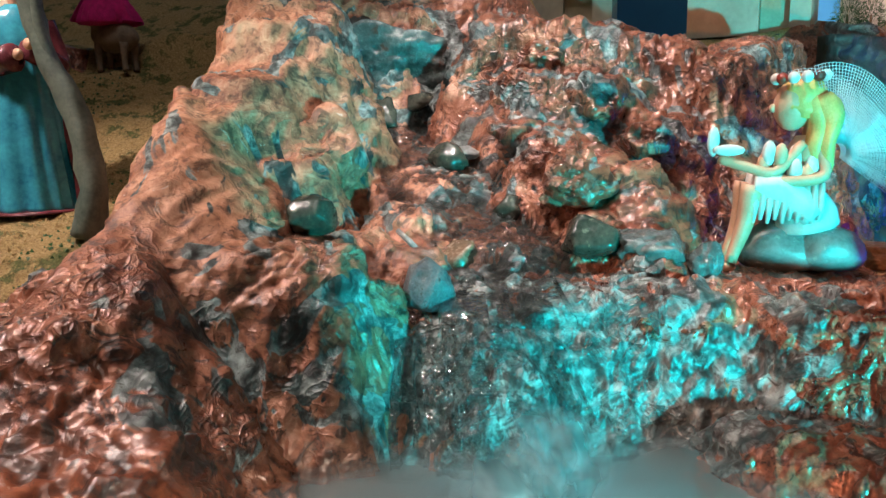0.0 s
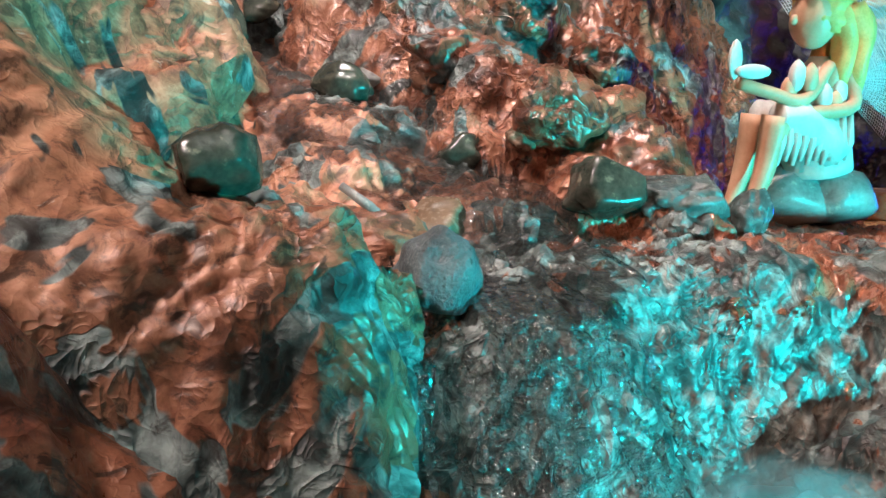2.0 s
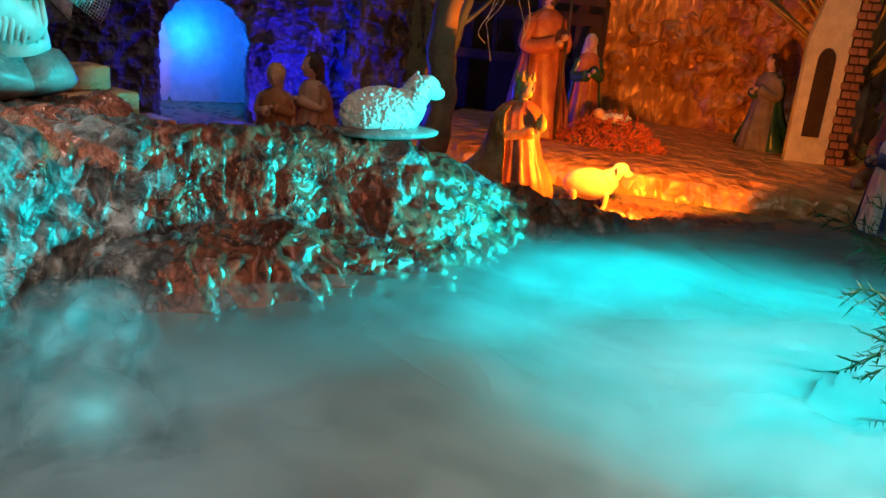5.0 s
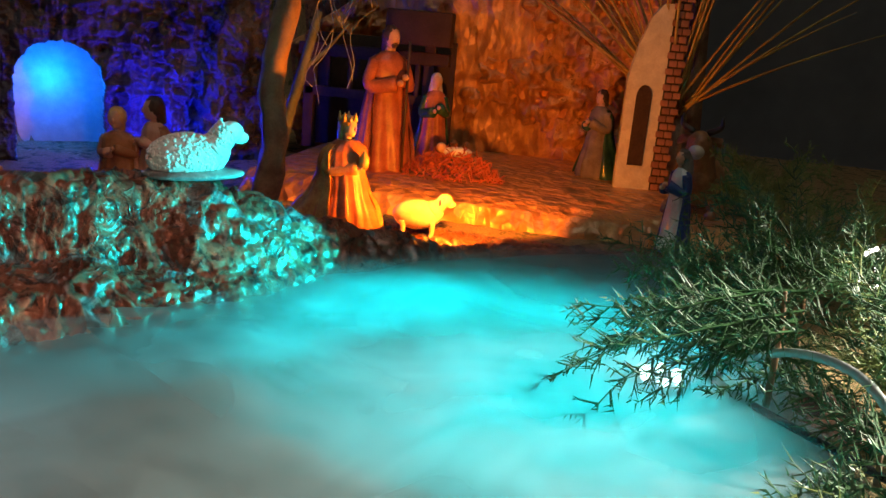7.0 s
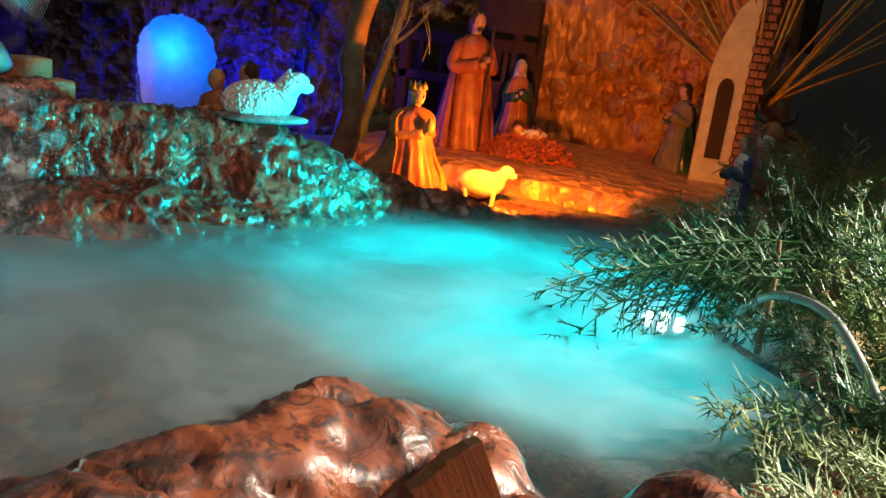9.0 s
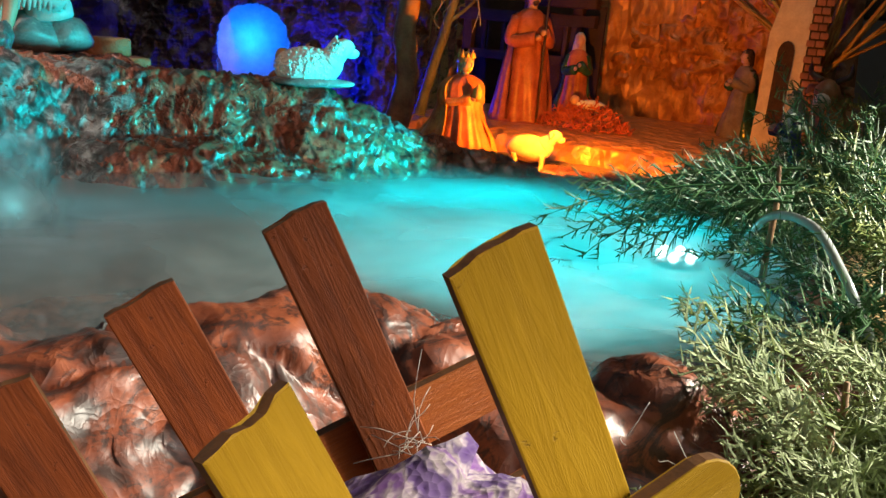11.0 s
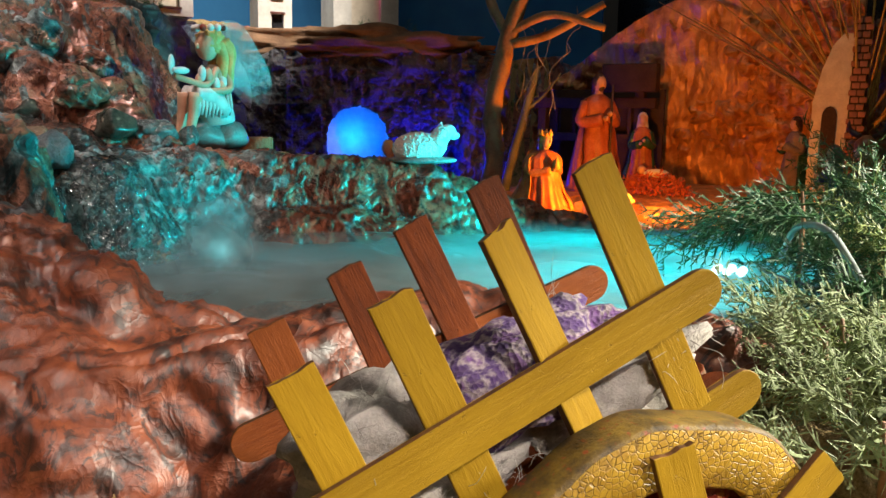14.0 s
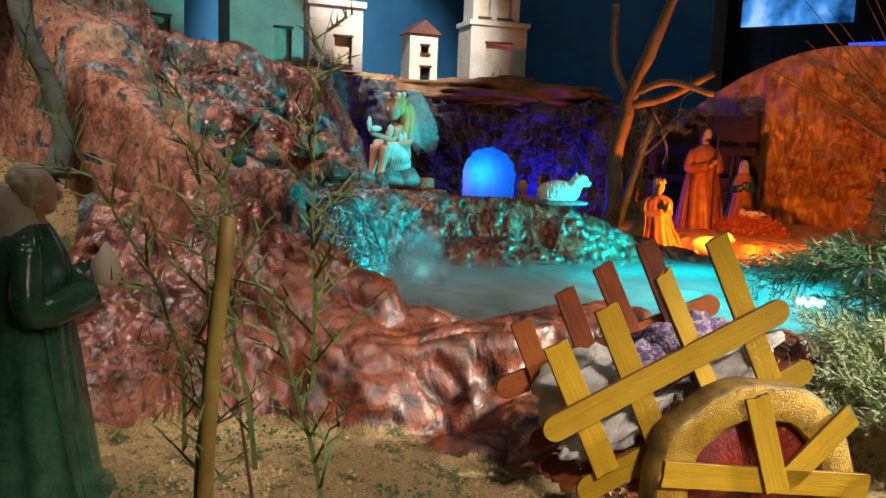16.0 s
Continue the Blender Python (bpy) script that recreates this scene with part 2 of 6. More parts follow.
def wood_material(name, dark, light, scale=260.0, rough=0.5, along="X"):
    n = Nodes(name)
    m = n.add("ShaderNodeMapping", {"Vector": n.coord()})
    m.inputs["Scale"].default_value = (0.08, 1, 1) if along == "X" else (1, 1, 0.08)
    v = m.outputs[0]
    grain = n.noise(v, scale * 4, 6.0, 0.7, 1.2)
    patch = n.noise(n.coord(), scale * 0.3, 4.0)
    r = n.add("ShaderNodeObjectInfo").outputs["Random"]
    col = n.ramp(n.math("ADD", n.math("MULTIPLY", grain, 0.65), n.math("MULTIPLY", patch, 0.35)), [(0.34, dark), (0.66, light)])
    fleck = n.ramp(n.noise(n.coord(), scale * 2.2, 5.0, 0.7, 0.5), [(0.66, (0, 0, 0)), (0.70, (1, 1, 1))])
    col = n.mix(n.math("MULTIPLY", fleck, 0.55), col, tuple(c * 0.4 for c in dark))
    hsv = n.add("ShaderNodeHueSaturation", {"Color": col, "Value": n.math("ADD", n.math("MULTIPLY", r, 0.3), 0.85)})
    return n.surface(Base_Color=hsv.outputs[0], Specular_IOR_Level=0.25, Roughness=n.math("ADD", n.math("MULTIPLY", grain, 0.3), rough - 0.15), Normal=n.bump(n.math("ADD", grain, n.math("MULTIPLY", fleck, -0.8)), 0.7, 0.0006))


def foam_material():
    """Painted bead foam: flat beads pressed together, thin dark seams, paint missing and pits darkened here and there.
    """
    n = Nodes("yellow_foam")
    v = n.coord()
    bead = n.add("ShaderNodeTexVoronoi", {"Vector": v, "Scale": 500.0})
    bead.feature = "DISTANCE_TO_EDGE"
    tone = n.noise(v, 130.0, 5.0, 0.65)
    col = n.ramp(tone, [(0.34, (0.38, 0.21, 0.014)), (0.64, (0.64, 0.40, 0.035))])
    seam = n.ramp(bead.outputs["Distance"], [(0.0, (1, 1, 1)), (0.11, (0, 0, 0))])
    some = n.ramp(n.noise(v, 60.0, 3.0), [(0.38, (0.35, 0.35, 0.35)), (0.56, (1, 1, 1))])
    col = n.mix(n.math("MULTIPLY", n.math("MULTIPLY", seam, some), 0.75), col, (0.10, 0.05, 0.012))
    # dark blots: missing paint, and the dark of pits put into the colour
    worn_pits = n.ramp(n.noise(v, 150.0, 6.0, 0.72, 1.0), [(0.60, (0, 0, 0)), (0.66, (1, 1, 1))])
    col = n.mix(n.math("MULTIPLY", worn_pits, 0.7), col, (0.16, 0.08, 0.018))
    h = n.math("ADD", n.math("MULTIPLY", n.math("MULTIPLY", seam, some), -0.5), n.math("MULTIPLY", tone, 0.8))
    return n.surface(Base_Color=col, Roughness=0.48, Normal=n.bump(h, 0.8, 0.0012))


def fog_material():
    n = Nodes("mist")
    reader = n.add("ShaderNodeAttribute")
    reader.attribute_name = "fade"
    fade = reader.outputs["Fac"]
    v = n.coord()
    drift = n.noise(v, 8.0, 3.0, 0.5, 0.5)
    thick = n.ramp(drift, [(0.34, (0.42, 0.42, 0.42)), (0.60, (1, 1, 1))])
    alpha = n.math("MULTIPLY", fade, thick, True)
    # droplets scatter alike to all sides: diffuse pairs along the three axes, in equal parts
    pairs = []
    for axis in ((1, 0, 0), (0, 1, 0), (0, 0, 1)):
        facing = n.add("ShaderNodeCombineXYZ", {"X": axis[0], "Y": axis[1], "Z": axis[2]}).outputs[0]
        pair = n.add("ShaderNodeAddShader")
        n.link(n.add("ShaderNodeBsdfDiffuse", {"Color": (0.40, 0.50, 0.52, 1), "Normal": facing}).outputs[0], pair.inputs[0])
        n.link(n.add("ShaderNodeBsdfTranslucent", {"Color": (0.40, 0.50, 0.52, 1), "Normal": facing}).outputs[0], pair.inputs[1])
        pairs.append(pair.outputs[0])
    two = n.add("ShaderNodeMixShader", {"Fac": 0.5})
    n.link(pairs[0], two.inputs[1])
    n.link(pairs[1], two.inputs[2])
    both = n.add("ShaderNodeMixShader", {"Fac": 0.3333})
    n.link(two.outputs[0], both.inputs[1])
    n.link(pairs[2], both.inputs[2])
    mix = n.add("ShaderNodeMixShader", {"Fac": alpha})
    n.link(n.add("ShaderNodeBsdfTransparent").outputs[0], mix.inputs[1])
    n.link(both.outputs[0], mix.inputs[2])
    n.link(mix.outputs[0], n.out.inputs[0])
    return n.m


def water_material(name, tint, clear, shine=0.06, ior=1.6, gloss=1.0):
    n = Nodes(name)
    v = n.coord()
    h = n.noise(v, 150.0, 4.0, 0.6, 1.5)
    bump = n.bump(h, 1.0, 0.003)
    g = n.add("ShaderNodeBsdfGlossy", {"Color": (gloss, gloss, gloss, 1), "Roughness": shine, "Normal": bump})
    d = n.add("ShaderNodeBsdfDiffuse", {"Color": (*tint, 1)})
    t = n.add("ShaderNodeBsdfTransparent")
    body = n.add("ShaderNodeMixShader", {"Fac": clear})
    n.link(d.outputs[0], body.inputs[1])
    n.link(t.outputs[0], body.inputs[2])
    fres = n.add("ShaderNodeFresnel", {"IOR": ior, "Normal": bump})
    mix = n.add("ShaderNodeMixShader", {"Fac": fres.outputs[0]})
    n.link(body.outputs[0], mix.inputs[1])
    n.link(g.outputs[0], mix.inputs[2])
    n.link(mix.outputs[0], n.out.inputs[0])
    return n.m


def glow_material(name, colour, strength):
    n = Nodes(name)
    e = n.add("ShaderNodeEmission", {"Color": (*colour, 1), "Strength": strength})
    n.link(e.outputs[0], n.out.inputs[0])
    return n.m


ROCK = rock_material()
GROTTO = painted("grotto_stone", (0.010, 0.011, 0.012), (0.10, 0.105, 0.11), 45, 0.5, 1.0, 0.006, (0.13, 0.12, 0.12))
FOIL = foil_material()
SAND = sand_material()
FOG = fog_material()
STREAM = water_material("running_water", (0.022, 0.022, 0.020), 0.72, 0.13, 1.5, 0.6)
POND = water_material("pond_water", (0.05, 0.07, 0.07), 0.9, 0.4, 1.12, 0.15)
STONE_DARK = painted("wet_dark_stone", (0.016, 0.020, 0.016), (0.075, 0.074, 0.058), 130, 0.20, 0.5, 0.001, (0.17, 0.15, 0.11))
STONE_GREY = painted("grey_stone", (0.10, 0.11, 0.11), (0.30, 0.31, 0.31), 130, 0.40, 0.5, 0.001, (0.45, 0.42, 0.38))
STONE_ROUGH = painted("rough_blue_grey_stone", (0.045, 0.060, 0.068), (0.17, 0.205, 0.22), 260, 0.35, 1.0, 0.003, (0.04, 0.045, 0.042))
STONE_BROWN = painted("brown_stone", (0.07, 0.045, 0.03), (0.22, 0.15, 0.10), 130, 0.25, 0.5, 0.001)
WHITE = painted("white_glaze", (0.62, 0.62, 0.58), (0.80, 0.79, 0.74), 200, 0.45, 0.3, 0.0006)
CREAM = painted("cream_paint", (0.50, 0.42, 0.30), (0.70, 0.62, 0.47), 150, 0.6, 0.3, 0.0006)
SKIN = painted("skin_paint", (0.52, 0.30, 0.19), (0.64, 0.40, 0.27), 200, 0.5, 0.2, 0.0004)
HAIR_BLOND = painted("blond_paint", (0.56, 0.31, 0.09), (0.78, 0.49, 0.18), 300, 0.5, 0.6, 0.0008)
HAIR_DARK = painted("dark_hair_paint", (0.03, 0.018, 0.012), (0.09, 0.05, 0.03), 300, 0.5, 0.6, 0.0008)
ROBE_RED = painted("red_brown_robe", (0.25, 0.06, 0.03), (0.52, 0.17, 0.08), 160, 0.4, 0.4, 0.0008)
ROBE_BLUE = painted("teal_blue_glaze", (0.02, 0.17, 0.27), (0.06, 0.40, 0.52), 120, 0.18, 0.3, 0.0008)
ROBE_GREEN = painted("dark_green_glaze", (0.012, 0.04, 0.025), (0.04, 0.12, 0.07), 140, 0.2, 0.4, 0.0008)
ROBE_WINE = painted("wine_red_glaze", (0.06, 0.012, 0.02), (0.20, 0.05, 0.06), 140, 0.22, 0.4, 0.0008)
ROBE_NAVY = painted("blue_coat", (0.015, 0.025, 0.10), (0.05, 0.08, 0.25), 140, 0.35, 0.3, 0.0006)
ROBE_GOLD = painted("gold_trimmed_red_cloak", (0.30, 0.09, 0.03), (0.62, 0.36, 0.10), 220, 0.35, 0.5, 0.0008)
GOLD = painted("gold_paint", (0.40, 0.24, 0.05), (0.75, 0.50, 0.14), 250, 0.35, 0.4, 0.0006)
MAGENTA = painted("magenta_felt", (0.35, 0.004, 0.11), (0.60, 0.012, 0.20), 500, 0.95, 0.8, 0.0006)
GREY_COAT = painted("grey_brown_coat", (0.12, 0.09, 0.065), (0.26, 0.20, 0.15), 200, 0.8, 0.6, 0.0008)
OX = painted("ox_brown", (0.25, 0.10, 0.035), (0.46, 0.22, 0.09), 160, 0.45, 0.3, 0.0006)
BARK = painted("peeled_bark", (0.16, 0.085, 0.04), (0.36, 0.21, 0.11), 120, 0.65, 0.7, 0.0015)
BARK_GREEN = painted("green_grey_bark", (0.05, 0.075, 0.06), (0.17, 0.20, 0.16), 140, 0.6, 0.6, 0.001)
DARK_TIMBER = wood_material("dark_timber", (0.025, 0.014, 0.008), (0.09, 0.05, 0.028), 150, 0.7)
YELLOW_WOOD = wood_material("yellow_stick_wood", (0.33, 0.190, 0.008), (0.49, 0.300, 0.016), 90, 0.55)
BROWN_WOOD = wood_material("red_brown_stick_wood", (0.08, 0.017, 0.004), (0.25, 0.058, 0.011), 120, 0.6)
ORANGE_WOOD = wood_material("orange_stick_wood", (0.22, 0.055, 0.012), (0.38, 0.11, 0.025), 200, 0.4)
FOAM = foam_material()
TREAD = painted("worn_foam_tread", (0.045, 0.028, 0.008), (0.30, 0.19, 0.028), 260, 0.55, 1.0, 0.0012, (0.34, 0.06, 0.02))
SAWN = painted("dark_sawn_edge", (0.06, 0.026, 0.010), (0.20, 0.085, 0.022), 300, 0.7, 0.6, 0.0006)
FAIRY = painted("pale_fairy_glaze", (0.50, 0.50, 0.48), (0.70, 0.69, 0.66), 200, 0.5, 0.3, 0.0006)
RED_PAINT = painted("red_paint", (0.10, 0.008, 0.005), (0.34, 0.035, 0.018), 150, 0.4, 0.9, 0.003, (0.42, 0.16, 0.05))
RAG = painted("grey_rag", (0.30, 0.28, 0.25), (0.58, 0.55, 0.50), 300, 0.95, 1.0, 0.0015)
PAPER = painted("wrinkled_brown_paper", (0.16, 0.075, 0.032), (0.36, 0.19, 0.09), 60, 0.34, 1.0, 0.010)
EARTH = painted("brown_felt", (0.13, 0.07, 0.035), (0.26, 0.15, 0.075), 120, 0.85, 0.6, 0.002)
HAY = painted("dyed_moss", (0.36, 0.05, 0.02), (0.62, 0.16, 0.05), 400, 0.9, 0.5, 0.0005)
LEAF = painted("dark_green_needles", (0.016, 0.06, 0.02), (0.06, 0.17, 0.05), 300, 0.5, 0.2, 0.0003)
LEAF_LIGHT = painted("yellow_green_needles", (0.10, 0.15, 0.035), (0.28, 0.34, 0.10), 300, 0.5, 0.2, 0.0003)
STALK = painted("yellow_red_stalks", (0.22, 0.10, 0.02), (0.48, 0.34, 0.08), 200, 0.5, 0.3, 0.0004)
PLASTER = painted("house_plaster", (0.50, 0.47, 0.40), (0.70, 0.67, 0.58), 60, 0.8, 0.5, 0.001)
ROOF = painted("roof_brown", (0.06, 0.022, 0.016), (0.14, 0.05, 0.035), 150, 0.7, 0.7, 0.002)
BRICK = painted("model_brick", (0.22, 0.085, 0.05), (0.36, 0.16, 0.10), 150, 0.7, 0.5, 0.0008, random_tint=0.4)
BACKCLOTH = painted("night_blue_backcloth", (0.010, 0.10, 0.25), (0.04, 0.21, 0.42), 4, 0.9, 0.2, 0.002)
DARK_WALL = painted("dark_wall", (0.22, 0.23, 0.22), (0.32, 0.33, 0.32), 6, 0.7, 0.2, 0.002)
ROOM_WALL = painted("room_wall", (0.22, 0.20, 0.18), (0.28, 0.26, 0.23), 4, 0.8, 0.2, 0.002)
BLACK = painted("black_plastic", (0.008, 0.008, 0.009), (0.018, 0.018, 0.02), 100, 0.3, 0.1, 0.0003)
TUBE = painted("clear_hose", (0.30, 0.34, 0.33), (0.45, 0.50, 0.48), 100, 0.08, 0.1, 0.0003)
LED = glow_material("cyan_led", (0.55, 1.0, 1.0), 14.0)
WHITE_LED = glow_material("white_led", (1.0, 0.95, 0.85), 8.0)

# ---- building helpers ----


def mesh_from(name, verts, faces, mats, smooth=True, index=None):
    me = bpy.data.meshes.new(name)
    me.from_pydata(verts, [], faces)
    for m in mats:
        me.materials.append(m)
    if index is not None:
        me.polygons.foreach_set("material_index", index)
    if smooth:
        me.polygons.foreach_set("use_smooth", [True] * len(me.polygons))
    me.update()
    return me


def part(name, bm, material, parent=None, label="", smooth=True):
    """Link a bmesh as one mesh object, under parent if there is one."""
    me = bpy.data.meshes.new(name)
    bm.to_mesh(me)
    bm.free()
    for m in material if isinstance(material, (list, tuple)) else [material]:
        me.materials.append(m)
    if smooth:
        me.polygons.foreach_set("use_smooth", [True] * len(me.polygons))
    ob = new(name, me)
    if parent:
        ob.parent = parent
    if label:
        tagged(ob, label)
    return ob


def thing(name, place, label, category, group="", turn=0, tilt=(0, 0)):
    ob = new(name)
    ob.empty_display_size = 0.01
    ob.matrix_world = pose(*place, tilt[0], tilt[1], turn)
    return tagged(ob, label, category, group)


def box_bm(size, at=(0, 0, 0), bevel=0.0, turn=None, mat=0, into=None):
    bm = into or bmesh.new()
    m = Matrix.Translation(at) @ (turn or Matrix()) @ Matrix.Diagonal((*size, 1))
    r = bmesh.ops.create_cube(bm, size=1.0, matrix=m)
    edges = {e for v in r["verts"] for e in v.link_edges}
    faces = {f for v in r["verts"] for f in v.link_faces}
    for f in faces:
        f.material_index = mat
    if bevel:
        out = bmesh.ops.bevel(bm, geom=list(edges), offset=bevel, segments=2, affect="EDGES", profile=0.5)
        for f in out["faces"]:
            f.material_index = mat
    return bm


def ball_bm(radius, at=(0, 0, 0), detail=3, squash=(1, 1, 1), rough=0.0, freq=2.0, seed=0, mat=0, into=None, flat=0.0):
    """A lumpy ball: icosphere pushed by noise; flat cuts facets into it."""
    bm = into or bmesh.new()
    r = bmesh.ops.create_icosphere(bm, subdivisions=detail, radius=1.0)
    p = np.array([v.co[:] for v in r["verts"]])
    k = np.ones(len(p))
    if rough:
        k = k + rough * fbm(p * freq + seed * 3.7, 3, seed)
    if flat:
        rng = random.Random(seed)
        for _ in range(7):
            d = Vector((rng.gauss(0, 1), rng.gauss(0, 1), rng.gauss(0, 1))).normalized()
            cut = 1 - flat * rng.uniform(0.3, 1.0)
            a = p @ np.array(d)
            k = np.where(a * k > cut, k - 0.85 * (k - cut / np.maximum(a, 0.3)), k)
    for v, q, s in zip(r["verts"], p, k):
        v.co = Vector((q[0] * s * squash[0] * radius + at[0], q[1] * s * squash[1] * radius + at[1], q[2] * s * squash[2] * radius + at[2]))
        for f in v.link_faces:
            f.material_index = mat
    return bm


def tube_bm(points, radii, sides=8, mat=0, into=None, rough=0.0, seed=0):
    """A tapered tube along points."""
    bm = into or bmesh.new()
    pts = [Vector(p) for p in points]
    rings = []
    side = None
    for i, p in enumerate(pts):
        d = (pts[min(i + 1, len(pts) - 1)] - pts[max(i - 1, 0)]).normalized()
        if side is None:
            side = d.orthogonal().normalized()
        side = (side - d * side.dot(d)).normalized()
        up = d.cross(side)
        r = radii[i] if isinstance(radii, (list, tuple)) else radii
        ring = []
        for k in range(sides):
            a = 2 * math.pi * k / sides
            rr = r * (1 + rough * noise.noise(p * 60 + Vector((math.cos(a), math.sin(a), seed)) * 1.5))
            ring.append(bm.verts.new(p + side * (math.cos(a) * rr) + up * (math.sin(a) * rr)))
        rings.append(ring)
    for a, b in zip(rings, rings[1:]):
        for k in range(sides):
            f = bm.faces.new((a[k], a[(k + 1) % sides], b[(k + 1) % sides], b[k]))
            f.material_index = mat
    for ring, flip in ((rings[0], True), (rings[-1], False)):
        f = bm.faces.new(ring[::-1] if flip else ring)
        f.material_index = mat
    return bm


def smooth_path(points, steps=6):
    """Catmull-Rom through points."""
    p = [Vector(q) for q in points]
    p = [p[0] * 2 - p[1]] + p + [p[-1] * 2 - p[-2]]
    out = []
    for i in range(1, len(p) - 2):
        for s in range(steps):
            t = s / steps
            out.append(0.5 * (2 * p[i] + (p[i + 1] - p[i - 1]) * t + (2 * p[i - 1] - 5 * p[i] + 4 * p[i + 1] - p[i + 2]) * t * t + (3 * p[i] - p[i - 1] - 3 * p[i + 1] + p[i + 2]) * t ** 3))
    return out + [p[-2]]


# ---- the modelled hill: heights ----


def ridge(x, y, a, b, r, slope):
    """A spur from a to b (x, y, z): rounded top of half-width r, flanks that fall by slope."""
    ax, ay, az = a
    bx, by, bz = b
    dx, dy = bx - ax, by - ay
    t = np.clip(((x - ax) * dx + (y - ay) * dy) / (dx * dx + dy * dy + 1e-9), 0, 1)
    d = np.hypot(x - ax - t * dx, y - ay - t * dy)
    over = np.maximum(d - r, 0)
    soft = 0.006
    over = np.where(over < soft, over * over / (2 * soft), over - soft / 2)
    return az + (bz - az) * t - slope * over - 0.004 * np.minimum(d / r, 1) ** 2


def join(a, b, k=0.006):
    h = np.clip(0.5 + 0.5 * (a - b) / k, 0, 1)
    return b + (a - b) * h + k * h * (1 - h)


WATER = 0.046


def near_line(x):
    """The near shore of the pond: y of the bank's crest along x."""
    return np.interp(x, (-0.14, -0.09, -0.03, 0.04, 0.09, 0.12, 0.15), (0.36, 0.275, 0.235, 0.195, 0.140, 0.03, -0.05))


def ground_height(x, y):
    left = -0.006 + 0.158 * step(0.36, 0.58, y) + 0.135 * step(0.6, 0.95, y) + 0.10 * step(0.92, 1.15, y) - 0.030 * step(0.16, 0.05, y) + 0.066 * step(-0.01, 0.08, x) * step(0.2, 0.1, y)
    z = 0.018 + (left - 0.018) * step(-0.12, -0.17, x)
    z = z + (left - z) * step(0.012, -0.012, y - near_line(x)) * step(0.155, 0.12, x)
    z = np.maximum(z, 0.046 * step(0.035, 0.0, y) * step(0.14, 0.2, x))
    z = np.maximum(z, 0.041 * step(0.562, 0.590, x + 0.25 * np.maximum(0.20 - y, 0)))
    edge = 0.47 - 0.62 * np.clip(x - 0.30, 0, 0.5)
    z = np.maximum(z, (0.076 - 0.036 * step(0.44, 0.52, x)) * step(edge, edge + 0.05, y) * step(0.33, 0.38, x))
    return z


def plateau_edge(x):
    return np.interp(x, (-0.6, 0.3, 0.6, 0.78, 0.95, 1.2), (0.86, 0.855, 0.90, 0.89, 0.80, 0.62))


